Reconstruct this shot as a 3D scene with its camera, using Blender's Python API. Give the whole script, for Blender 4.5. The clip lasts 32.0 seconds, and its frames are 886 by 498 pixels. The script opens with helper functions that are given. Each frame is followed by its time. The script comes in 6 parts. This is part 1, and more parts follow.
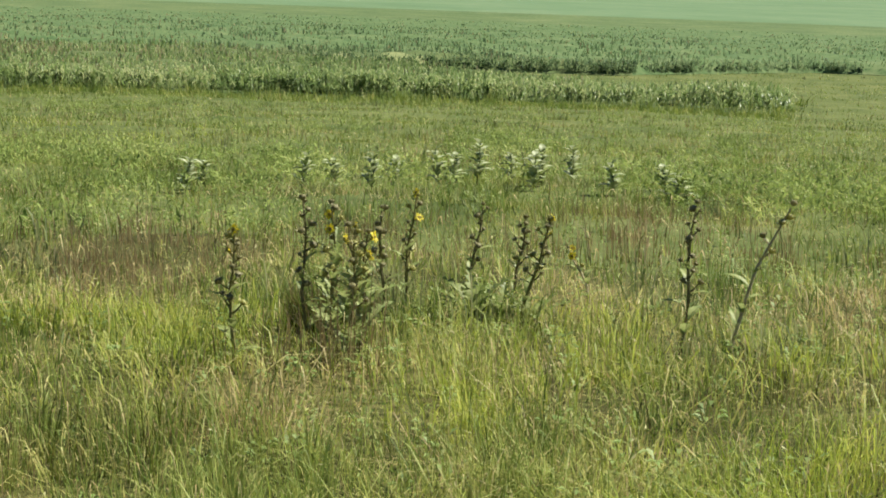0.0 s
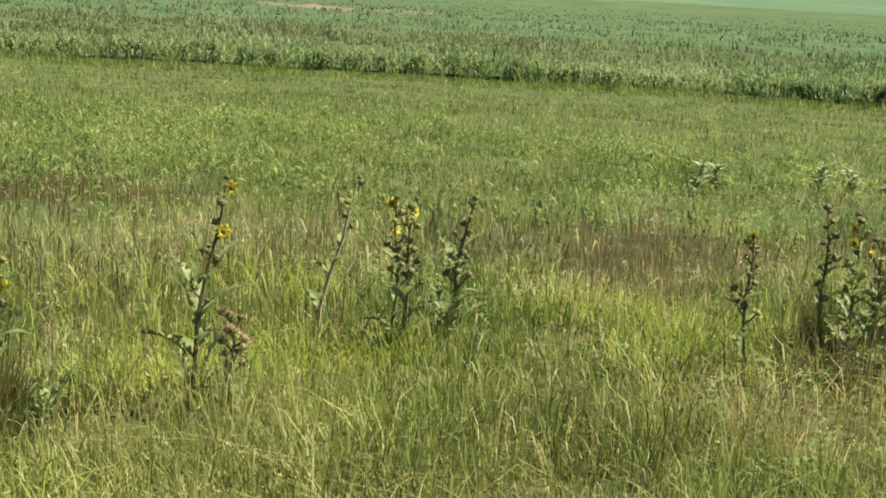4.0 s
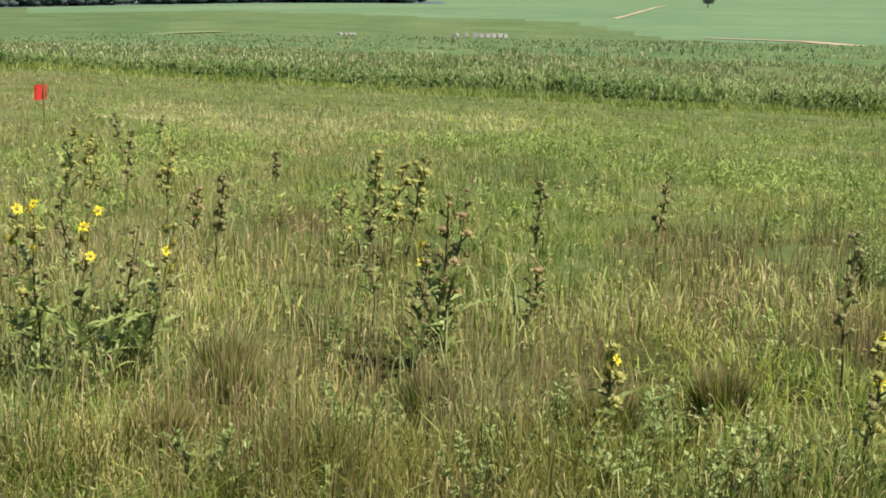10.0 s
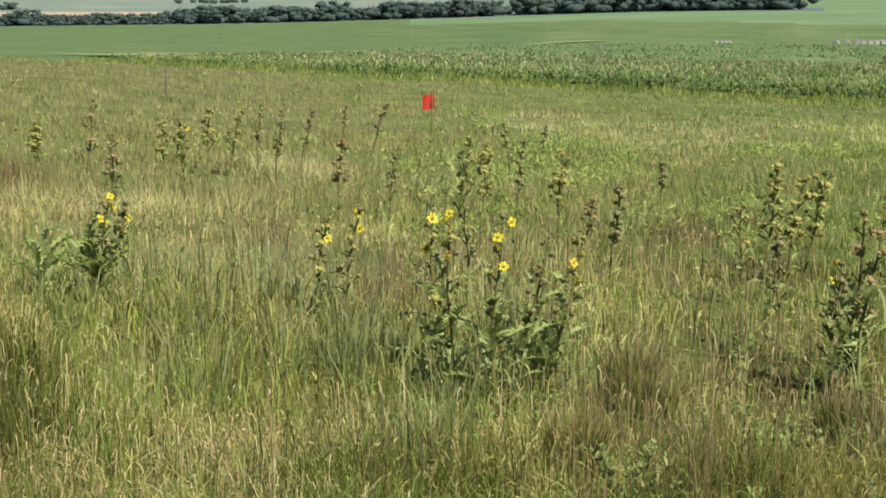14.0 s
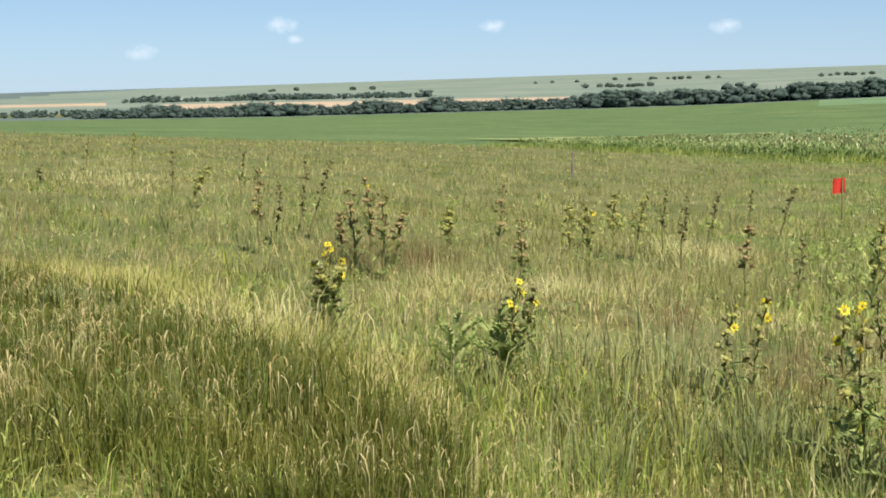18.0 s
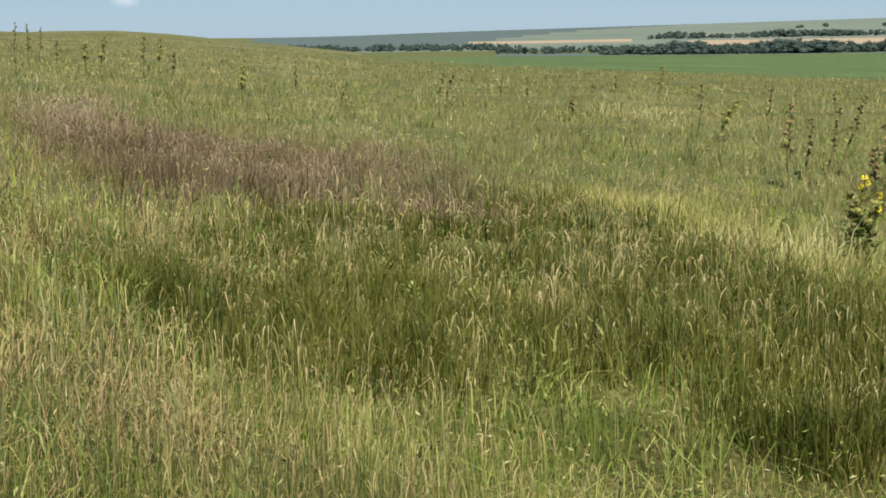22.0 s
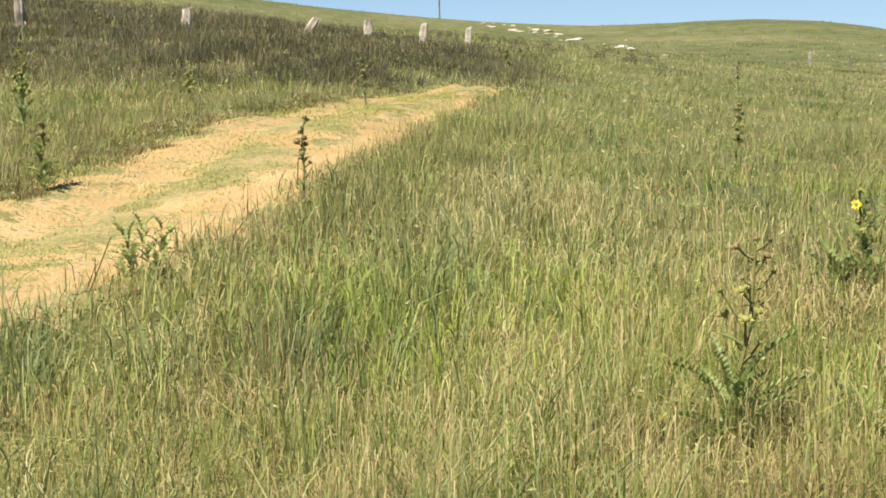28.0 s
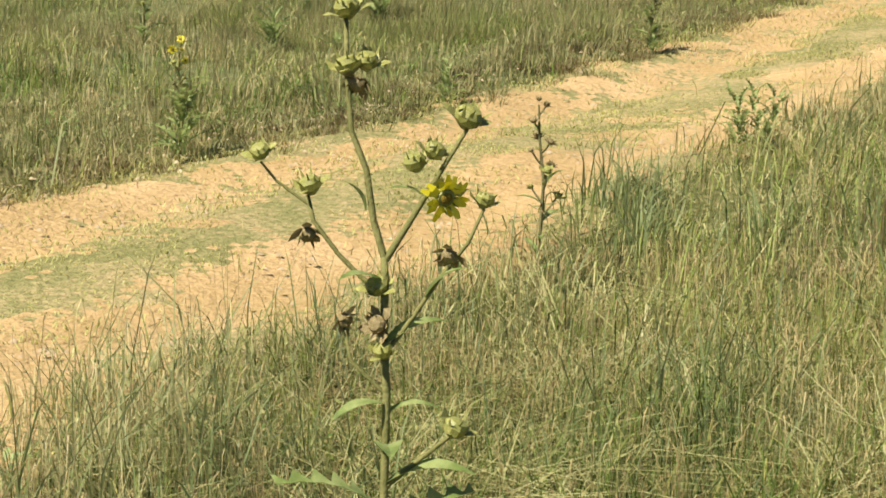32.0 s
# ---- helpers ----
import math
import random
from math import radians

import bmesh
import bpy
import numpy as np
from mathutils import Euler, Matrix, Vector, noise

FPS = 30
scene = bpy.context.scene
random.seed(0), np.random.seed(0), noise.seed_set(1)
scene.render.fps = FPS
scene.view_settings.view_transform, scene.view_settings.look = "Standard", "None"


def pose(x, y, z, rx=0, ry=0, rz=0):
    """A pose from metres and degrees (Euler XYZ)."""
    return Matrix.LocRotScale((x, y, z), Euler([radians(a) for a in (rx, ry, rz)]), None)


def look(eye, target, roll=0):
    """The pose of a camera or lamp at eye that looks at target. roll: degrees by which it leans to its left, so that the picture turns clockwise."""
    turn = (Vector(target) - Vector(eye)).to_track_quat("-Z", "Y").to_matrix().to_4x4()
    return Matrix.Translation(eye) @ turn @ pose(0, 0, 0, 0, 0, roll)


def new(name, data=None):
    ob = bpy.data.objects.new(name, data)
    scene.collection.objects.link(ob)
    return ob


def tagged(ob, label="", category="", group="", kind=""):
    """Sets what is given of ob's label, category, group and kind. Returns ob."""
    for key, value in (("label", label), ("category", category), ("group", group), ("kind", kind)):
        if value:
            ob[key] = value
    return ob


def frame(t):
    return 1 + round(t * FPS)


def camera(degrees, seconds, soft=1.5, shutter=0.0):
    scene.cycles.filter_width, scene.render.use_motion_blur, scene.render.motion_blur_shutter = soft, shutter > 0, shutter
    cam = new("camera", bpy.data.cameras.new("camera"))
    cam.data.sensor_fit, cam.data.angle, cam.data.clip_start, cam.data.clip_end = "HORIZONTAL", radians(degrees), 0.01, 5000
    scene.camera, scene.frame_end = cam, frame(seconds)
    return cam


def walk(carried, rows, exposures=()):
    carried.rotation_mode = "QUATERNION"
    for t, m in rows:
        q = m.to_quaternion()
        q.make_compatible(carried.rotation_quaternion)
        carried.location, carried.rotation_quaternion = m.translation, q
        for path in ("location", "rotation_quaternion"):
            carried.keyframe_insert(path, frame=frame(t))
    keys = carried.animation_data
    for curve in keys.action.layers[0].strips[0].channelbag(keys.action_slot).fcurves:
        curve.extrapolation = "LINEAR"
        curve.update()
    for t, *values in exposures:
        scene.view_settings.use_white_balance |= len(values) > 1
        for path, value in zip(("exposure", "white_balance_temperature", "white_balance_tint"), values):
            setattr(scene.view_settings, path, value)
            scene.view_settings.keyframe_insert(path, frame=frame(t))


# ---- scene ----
ROWS = [
    (0, 0.171, 0.229, 1.702, 0.00, -9.49, 2.07),
    (0.5, 0.178, 0.202, 1.707, 0.49, -9.66, 1.86),
    (1, 0.178, 0.194, 1.704, 1.00, -9.67, 2.01),
    (1.5, 0.179, 0.239, 1.704, 2.41, -9.60, 1.98),
    (2, 0.151, 0.261, 1.696, 5.28, -9.64, 1.88),
    (2.5, 0.130, 0.293, 1.694, 9.06, -9.78, 1.48),
    (3, 0.100, 0.363, 1.677, 13.07, -9.89, 1.16),
    (3.5, 0.076, 0.405, 1.667, 16.28, -10.07, 2.46),
    (5.5, 0.040, 0.349, 1.668, 26.68, -10.32, 2.46),
    (6, 0.010, 0.328, 1.666, 30.60, -10.28, 2.06),
    (6.5, -0.012, 0.320, 1.667, 33.85, -10.23, 1.85),
    (7, -0.025, 0.277, 1.675, 37.35, -10.39, 1.95),
    (7.5, -0.059, 0.268, 1.671, 40.85, -10.43, 2.02),
    (8, -0.090, 0.239, 1.673, 44.53, -10.29, 1.82),
    (8.5, -0.111, 0.217, 1.674, 47.81, -10.25, 1.68),
    (9, -0.120, 0.194, 1.680, 50.26, -9.88, 1.89),
    (9.5, -0.155, 0.208, 1.675, 52.64, -9.48, 1.70),
    (10, -0.158, 0.182, 1.680, 54.83, -9.37, 1.38),
    (10.5, -0.169, 0.158, 1.681, 56.47, -9.47, 1.40),
    (11, -0.180, 0.134, 1.687, 57.60, -9.66, 1.71),
    (11.5, -0.213, 0.135, 1.680, 58.66, -9.69, 1.67),
    (12, -0.250, 0.086, 1.683, 59.58, -9.70, 1.39),
    (12.5, -0.306, 0.072, 1.675, 60.86, -9.60, 0.58),
    (13, -0.318, 0.012, 1.682, 63.08, -9.44, -0.04),
    (13.5, -0.308, 0.010, 1.690, 66.19, -9.54, 0.14),
    (14, -0.278, 0.011, 1.698, 68.70, -9.26, 0.46),
    (14.5, -0.260, 0.034, 1.702, 70.88, -8.70, 0.61),
    (15, -0.285, 0.029, 1.705, 73.09, -7.99, 0.67),
    (15.5, -0.242, 0.022, 1.715, 75.03, -7.68, 0.51),
    (17.5, -0.259, -0.004, 1.731, 82.01, -6.38, -0.58),
    (18, -0.251, -0.018, 1.736, 83.75, -6.17, -0.67),
    (18.5, -0.243, -0.032, 1.735, 85.45, -6.16, -0.66),
    (19, -0.230, -0.041, 1.729, 87.73, -6.17, -0.62),
    (19.5, -0.231, -0.051, 1.724, 90.21, -6.29, -0.59),
    (20, -0.211, -0.049, 1.720, 92.23, -6.51, -0.44),
    (20.5, -0.172, -0.040, 1.711, 93.87, -6.61, -0.29),
    (21, -0.127, -0.048, 1.709, 96.03, -6.91, -0.26),
    (21.5, -0.097, -0.069, 1.688, 99.42, -7.94, -0.37),
    (22, -0.040, -0.127, 1.688, 103.05, -8.28, -0.75),
    (22.5, 0.064, -0.223, 1.706, 106.86, -8.32, -1.46),
    (23, 0.110, -0.305, 1.696, 110.20, -8.72, -2.33),
    (23.5, 0.104, -0.318, 1.706, 114.42, -8.25, -2.54),
    (24, 0.091, -0.297, 1.718, 118.98, -7.36, -2.35),
    (24.5, 0.088, -0.288, 1.708, 122.65, -7.63, -1.80),
    (25, 0.101, -0.283, 1.703, 125.22, -7.74, -1.06),
    (25.5, 0.121, -0.300, 1.695, 128.45, -6.83, -1.14),
    (27.5, 0.207, -0.277, 1.714, 138.82, -5.79, -1.15),
    (28, 0.229, -0.287, 1.712, 142.58, -6.15, -1.10),
    (28.5, 0.242, -0.290, 1.719, 147.02, -5.63, -1.18),
    (29, 0.241, -0.296, 1.737, 150.24, -4.42, -1.04),
    (29.5, 0.250, -0.293, 1.745, 153.30, -3.91, -0.58),
    (30, 0.287, -0.298, 1.730, 157.32, -3.85, -0.08),
    (30.5, 0.326, -0.326, 1.753, 159.41, -4.18, -0.16),
    (31, 0.383, -0.377, 1.734, 160.69, -5.92, -0.46),
    (31.5, 0.413, -0.418, 1.701, 161.85, -9.07, 0.16),
    (32, 0.389, -0.386, 1.667, 164.05, -10.73, 0.43),
]


def path_row(t, x, y, z, yaw, pitch, roll):
    a, p = radians(yaw), radians(pitch)
    way = Vector((-math.sin(a) * math.cos(p), math.cos(a) * math.cos(p), math.sin(p)))
    eye = Vector((x, y, z))
    return t, look(eye, eye + way, roll)


cam = camera(32.168, 32.0, soft=1.75)
walk(cam, [path_row(*r) for r in ROWS], [(0.0, 1.0), (3.0, 0.98), (6.0, 1.07), (8.0, 1.07), (9.0, 1.0), (12.0, 0.95), (14.0, 0.86), (15.5, 0.88), (18.0, 0.97), (20.4, 0.97), (21.2, 0.92), (22.0, 0.64), (23.0, 0.82), (24.0, 1.05), (26.0, 1.06), (30.0, 1.02), (32.0, 0.95)])

# ---- daylight ----
SUN_AZ, SUN_EL = -70.0, 52.0   # azimuth counted to the left from +y
world = bpy.data.worlds.new("sky")
scene.world = world
world.use_nodes = True
wn, wl = world.node_tree.nodes, world.node_tree.links
bg = wn["Background"]
sky = wn.new("ShaderNodeTexSky")
sky.sky_type, sky.sun_disc = "NISHITA", False
sky.sun_elevation, sky.sun_rotation = radians(SUN_EL), radians(-SUN_AZ)
sky.altitude, sky.air_density, sky.dust_density, sky.ozone_density = 600, 0.7, 0.1, 3.0
bg.inputs["Strength"].default_value = 0.05
CLOUDS = [(-0.996, -0.082, 0.022, 0.011), (-0.999, 0.016, 0.029, 0.006), (-0.999, 0.007, 0.038, 0.011), (-0.957, 0.287, 0.034, 0.011),
          (-0.989, 0.142, 0.036, 0.009), (-0.879, -0.476, 0.037, 0.013), (-0.824, -0.566, 0.022, 0.007), (-0.910, -0.415, 0.018, 0.010),
          (-0.940, -0.341, 0.030, 0.011), (-0.958, -0.287, 0.023, 0.009), (-0.961, -0.274, 0.032, 0.009)]
wc = wn.new("ShaderNodeTexCoord")
puff = wn.new("ShaderNodeTexNoise")
puff.inputs["Scale"].default_value, puff.inputs["Detail"].default_value = 120, 5
wl.new(wc.outputs["Generated"], puff.inputs["Vector"])
cover = None
for cx, cy, cz, size in CLOUDS:
    off = wn.new("ShaderNodeVectorMath")
    off.operation = "SUBTRACT"
    wl.new(wc.outputs["Generated"], off.inputs[0])
    off.inputs[1].default_value = Vector((cx, cy, cz)).normalized()
    flat = wn.new("ShaderNodeVectorMath")
    flat.operation = "MULTIPLY"
    wl.new(off.outputs[0], flat.inputs[0])
    flat.inputs[1].default_value = (1, 1, 1.9)
    far = wn.new("ShaderNodeVectorMath")
    far.operation = "LENGTH"
    wl.new(flat.outputs[0], far.inputs[0])
    near = wn.new("ShaderNodeMapRange")
    near.inputs["From Min"].default_value, near.inputs["From Max"].default_value = size * 1.5, 0
    wl.new(far.outputs["Value"], near.inputs["Value"])
    if cover is None:
        cover = near.outputs[0]
    else:
        top = wn.new("ShaderNodeMath")
        top.operation = "MAXIMUM"
        wl.new(cover, top.inputs[0])
        wl.new(near.outputs[0], top.inputs[1])
        cover = top.outputs[0]
both = wn.new("ShaderNodeMath")
both.operation = "MULTIPLY"
wl.new(cover, both.inputs[0])
wl.new(puff.outputs["Fac"], both.inputs[1])
soft_edge = wn.new("ShaderNodeMapRange")
soft_edge.inputs["From Min"].default_value, soft_edge.inputs["From Max"].default_value = 0.16, 0.55
soft_edge.inputs["To Max"].default_value = 0.6
wl.new(both.outputs[0], soft_edge.inputs["Value"])
cloud_mix = wn.new("ShaderNodeMix")
cloud_mix.data_type = "RGBA"
wl.new(soft_edge.outputs[0], cloud_mix.inputs["Factor"])
tint = wn.new("ShaderNodeMix")
tint.data_type, tint.blend_type = "RGBA", "MULTIPLY"
tint.inputs["Factor"].default_value = 1.0
tint.inputs["B"].default_value = (0.77, 0.91, 1.0, 1)
wl.new(sky.outputs[0], tint.inputs["A"])
# milky air towards the horizon
split = wn.new("ShaderNodeSeparateXYZ")
wl.new(wc.outputs["Generated"], split.inputs[0])
low = wn.new("ShaderNodeMapRange")
low.inputs["From Min"].default_value, low.inputs["From Max"].default_value = 0.0, 0.13
low.inputs["To Min"].default_value, low.inputs["To Max"].default_value = 0.6, 0.0
wl.new(split.outputs["Z"], low.inputs["Value"])
milky = wn.new("ShaderNodeMix")
milky.data_type = "RGBA"
wl.new(low.outputs[0], milky.inputs["Factor"])
wl.new(tint.outputs["Result"], milky.inputs["A"])
milky.inputs["B"].default_value = (5.1, 6.6, 8.8, 1)
wl.new(milky.outputs["Result"], cloud_mix.inputs["A"])
cloud_mix.inputs["B"].default_value = (10.5, 11.4, 12.4, 1)
wl.new(cloud_mix.outputs["Result"], bg.inputs["Color"])
sun_data = bpy.data.lights.new("sun", "SUN")
sun_data.energy, sun_data.angle, sun_data.color = 5.0, radians(0.53), (1.0, 0.95, 0.86)
sun_dir = Vector((-math.sin(radians(SUN_AZ)) * math.cos(radians(SUN_EL)), math.cos(radians(SUN_AZ)) * math.cos(radians(SUN_EL)), math.sin(radians(SUN_EL))))
sun = new("sun", sun_data)
sun.matrix_world = look(sun_dir * 100, (0, 0, 0))

# ---- materials ----
RNG = np.random.default_rng(7)


def mat(name):
    m = bpy.data.materials.new(name)
    m.use_nodes = True
    n, l = m.node_tree.nodes, m.node_tree.links
    return m, n, l, n["Principled BSDF"]


def ramp(n, stops):
    r = n.new("ShaderNodeValToRGB")
    while len(r.color_ramp.elements) < len(stops):
        r.color_ramp.elements.new(0.5)
    for e, (p, c) in zip(r.color_ramp.elements, stops):
        e.position, e.color = p, (*c, 1)
    return r


def noise_tex(n, l, scale, detail=3.0, coords=None, rough=0.6):
    tex = n.new("ShaderNodeTexNoise")
    tex.inputs["Scale"].default_value, tex.inputs["Detail"].default_value, tex.inputs["Roughness"].default_value = scale, detail, rough
    if coords:
        l.new(coords, tex.inputs["Vector"])
    return tex


def mix_rgb(n, l, fac, a, b, blend="MIX"):
    m = n.new("ShaderNodeMix")
    m.data_type, m.blend_type = "RGBA", blend
    for sock, v in ((m.inputs["Factor"], fac), (m.inputs["A"], a), (m.inputs["B"], b)):
        if isinstance(v, (int, float)):
            sock.default_value = v
        elif isinstance(v, tuple):
            sock.default_value = (*v, 1)
        else:
            l.new(v, sock)
    return m.outputs["Result"]


def leaf_material(name, stops, scale=0.35, gloss=0.55, thin=0.4, patch=0.45):
    """Foliage: colour by island and by place, with light coming through."""
    m, n, l, p = mat(name)
    geo, tc = n.new("ShaderNodeNewGeometry"), n.new("ShaderNodeTexCoord")
    big = noise_tex(n, l, scale, 3, tc.outputs["Object"])
    mixed = n.new("ShaderNodeMix")
    mixed.data_type = "FLOAT"
    mixed.inputs["Factor"].default_value = patch
    stretch = n.new("ShaderNodeMapRange")
    stretch.inputs["From Min"].default_value, stretch.inputs["From Max"].default_value = 0.32, 0.68
    l.new(big.outputs["Fac"], stretch.inputs["Value"])
    clump = noise_tex(n, l, 2.6, 2, tc.outputs["Object"])
    wide = n.new("ShaderNodeMapRange")
    wide.inputs["From Min"].default_value, wide.inputs["From Max"].default_value = 0.38, 0.62
    l.new(clump.outputs["Fac"], wide.inputs["Value"])
    single = n.new("ShaderNodeMix")
    single.data_type = "FLOAT"
    single.inputs["Factor"].default_value = 0.42
    l.new(geo.outputs["Random Per Island"], single.inputs["A"])
    l.new(wide.outputs["Result"], single.inputs["B"])
    l.new(single.outputs["Result"], mixed.inputs["A"])
    l.new(stretch.outputs["Result"], mixed.inputs["B"])
    r = ramp(n, stops)
    l.new(mixed.outputs["Result"], r.inputs["Fac"])
    fine = noise_tex(n, l, 60, 2, tc.outputs["Object"])
    col = mix_rgb(n, l, 0.25, r.outputs["Color"], fine.outputs["Color"], "OVERLAY")
    l.new(col, p.inputs["Base Color"])
    p.inputs["Roughness"].default_value = gloss
    p.inputs["Specular IOR Level"].default_value = 0.3
    tr = n.new("ShaderNodeBsdfTranslucent")
    l.new(col, tr.inputs["Color"])
    mx = n.new("ShaderNodeMixShader")
    mx.inputs["Fac"].default_value = thin
    l.new(p.outputs[0], mx.inputs[1])
    l.new(tr.outputs[0], mx.inputs[2])
    l.new(mx.outputs[0], n["Material Output"].inputs["Surface"])
    return m


def solid_material(name, stops, scale, bump=0.0, bump_scale=40, rough=0.8, detail=5, fine=9.0, share=0.35):
    m, n, l, p = mat(name)
    tc = n.new("ShaderNodeTexCoord")
    a = noise_tex(n, l, scale, detail, tc.outputs["Object"])
    b = noise_tex(n, l, scale * fine, 4, tc.outputs["Object"])
    add = n.new("ShaderNodeMix")
    add.data_type = "FLOAT"
    add.inputs["Factor"].default_value = share
    l.new(a.outputs["Fac"], add.inputs["A"])
    l.new(b.outputs["Fac"], add.inputs["B"])
    r = ramp(n, stops)
    l.new(add.outputs["Result"], r.inputs["Fac"])
    l.new(r.outputs["Color"], p.inputs["Base Color"])
    p.inputs["Roughness"].default_value = rough
    p.inputs["Specular IOR Level"].default_value = 0.06
    if bump:
        c = noise_tex(n, l, bump_scale, 4, tc.outputs["Object"])
        bp = n.new("ShaderNodeBump")
        bp.inputs["Strength"].default_value, bp.inputs["Distance"].default_value = bump, 0.03
        l.new(c.outputs["Fac"], bp.inputs["Height"])
        l.new(bp.outputs[0], p.inputs["Normal"])
    return m


# thatch colour darkened so gaps between blades read as deep shade
M_THATCH = solid_material("thatch", [(0.36, (0.028, 0.032, 0.01)), (0.5, (0.08, 0.085, 0.026)), (0.64, (0.20, 0.175, 0.07))], 0.5, 0.9, 30, 0.95, 6, 40, 0.5)
M_MEADOW = solid_material("meadow", [(0.32, (0.045, 0.066, 0.019)), (0.45, (0.08, 0.105, 0.031)), (0.57, (0.12, 0.14, 0.046)), (0.7, (0.19, 0.185, 0.078))], 0.3, 0.9, 8, 0.95, 6, 22, 0.45)
M_MEADOW_DRY = solid_material("dry_meadow", [(0.32, (0.055, 0.066, 0.025)), (0.45, (0.092, 0.103, 0.039)), (0.57, (0.135, 0.137, 0.056)), (0.7, (0.205, 0.187, 0.088))], 0.3, 0.9, 8, 0.95, 6, 22, 0.45)
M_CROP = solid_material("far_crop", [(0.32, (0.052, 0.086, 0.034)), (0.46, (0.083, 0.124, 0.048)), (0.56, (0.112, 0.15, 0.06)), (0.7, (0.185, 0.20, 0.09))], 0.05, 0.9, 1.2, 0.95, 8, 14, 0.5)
# far hills: distance haze is mixed into this bluish grey base colour
M_FAR_HAZY = solid_material("hazy_far_pasture", [(0.3, (0.10, 0.14, 0.11)), (0.5, (0.15, 0.185, 0.145)), (0.7, (0.215, 0.23, 0.175))], 0.006)
M_HILL = solid_material("hill_pasture", [(0.34, (0.055, 0.068, 0.027)), (0.45, (0.10, 0.11, 0.043)), (0.55, (0.152, 0.147, 0.066)), (0.68, (0.22, 0.196, 0.098))], 0.04, 0.9, 2, 0.95, 8, 14, 0.55)
M_SAND = solid_material("sandy_soil", [(0.3, (0.23, 0.155, 0.064)), (0.42, (0.35, 0.238, 0.10)), (0.55, (0.43, 0.292, 0.138)), (0.72, (0.55, 0.405, 0.22))], 1.1, 1.0, 18, 0.95, 6, 25, 0.5)
M_CROWN = solid_material("track_crown", [(0.36, (0.16, 0.155, 0.056)), (0.46, (0.22, 0.20, 0.078)), (0.54, (0.31, 0.25, 0.112)), (0.64, (0.41, 0.30, 0.15))], 1.6, 1.0, 25, 0.95, 6, 12, 0.5)
# light green crop, its base colour shifted bluer for distant haze
M_FIELD_HAZY = solid_material("light_hazed_field", [(0.32, (0.09, 0.148, 0.07)), (0.5, (0.114, 0.178, 0.088)), (0.7, (0.155, 0.205, 0.108))], 0.012, 0.5, 1.2, 0.95, 6, 9, 0.4)
M_BANK_SOIL = solid_material("bank_thatch", [(0.34, (0.03, 0.028, 0.016)), (0.5, (0.062, 0.056, 0.03)), (0.66, (0.12, 0.105, 0.055))], 0.4, 0.9, 8, 0.95, 6, 22, 0.45)
M_WASH = solid_material("bare_hollow", [(0.3, (0.13, 0.11, 0.07)), (0.5, (0.19, 0.155, 0.10)), (0.7, (0.28, 0.22, 0.15))], 0.15)
M_PALE = leaf_material("pale_blade", [(0.1, (0.34, 0.33, 0.12)), (0.5, (0.50, 0.47, 0.20)), (0.95, (0.68, 0.62, 0.34))], 0.6)
# distant woods and their blue haze, both put into a ground colour
M_HAZY_WOODS = solid_material("hazy_woods_ground", [(0.3, (0.075, 0.105, 0.10)), (0.7, (0.11, 0.14, 0.13))], 0.004)
M_CORN_FAR = solid_material("corn_canopy", [(0.34, (0.047, 0.086, 0.031)), (0.46, (0.078, 0.127, 0.048)), (0.56, (0.11, 0.154, 0.062)), (0.68, (0.16, 0.19, 0.085))], 0.12, 0.9, 1.2, 0.95, 8, 12, 0.55)
M_TASSEL = leaf_material("corn_tassel", [(0.1, (0.16, 0.165, 0.07)), (0.5, (0.27, 0.25, 0.115)), (0.95, (0.42, 0.38, 0.2))], 0.08, 0.7, 0.4, 0.25)
# straw tone greyed a little to stand for haze over the far fields
M_STUBBLE = solid_material("stubble_field", [(0.3, (0.29, 0.22, 0.145)), (0.7, (0.42, 0.33, 0.23))], 0.02)
M_STRIP = solid_material("grass_strip", [(0.3, (0.14, 0.175, 0.065)), (0.7, (0.22, 0.24, 0.105))], 0.1)
M_GREEN = leaf_material("green_blade", [(0.12, (0.05, 0.082, 0.014)), (0.35, (0.125, 0.19, 0.032)), (0.62, (0.24, 0.285, 0.055)), (0.88, (0.52, 0.49, 0.17))], 0.6, 0.55, 0.4, 0.5)
M_LIME = leaf_material("lime_blade", [(0.1, (0.17, 0.235, 0.025)), (0.5, (0.36, 0.42, 0.055)), (0.95, (0.64, 0.62, 0.15))], 0.6)
M_BRIGHT = leaf_material("bright_blade", [(0.1, (0.18, 0.235, 0.048)), (0.5, (0.30, 0.345, 0.08)), (0.95, (0.54, 0.51, 0.18))], 0.5)
M_LEMON = leaf_material("lemon_blade", [(0.1, (0.27, 0.28, 0.07)), (0.5, (0.44, 0.42, 0.13)), (0.95, (0.64, 0.58, 0.26))], 0.5)
M_OLIVE = leaf_material("olive_blade", [(0.1, (0.05, 0.068, 0.010)), (0.5, (0.108, 0.125, 0.019)), (0.95, (0.27, 0.25, 0.06))], 0.5)
M_BLUE = leaf_material("bluish_blade", [(0.1, (0.10, 0.13, 0.042)), (0.4, (0.20, 0.235, 0.085)), (0.7, (0.32, 0.325, 0.13)), (0.95, (0.50, 0.45, 0.22))])
M_STRAW = leaf_material("straw_blade", [(0.1, (0.28, 0.215, 0.085)), (0.5, (0.48, 0.39, 0.165)), (0.95, (0.74, 0.645, 0.35))])
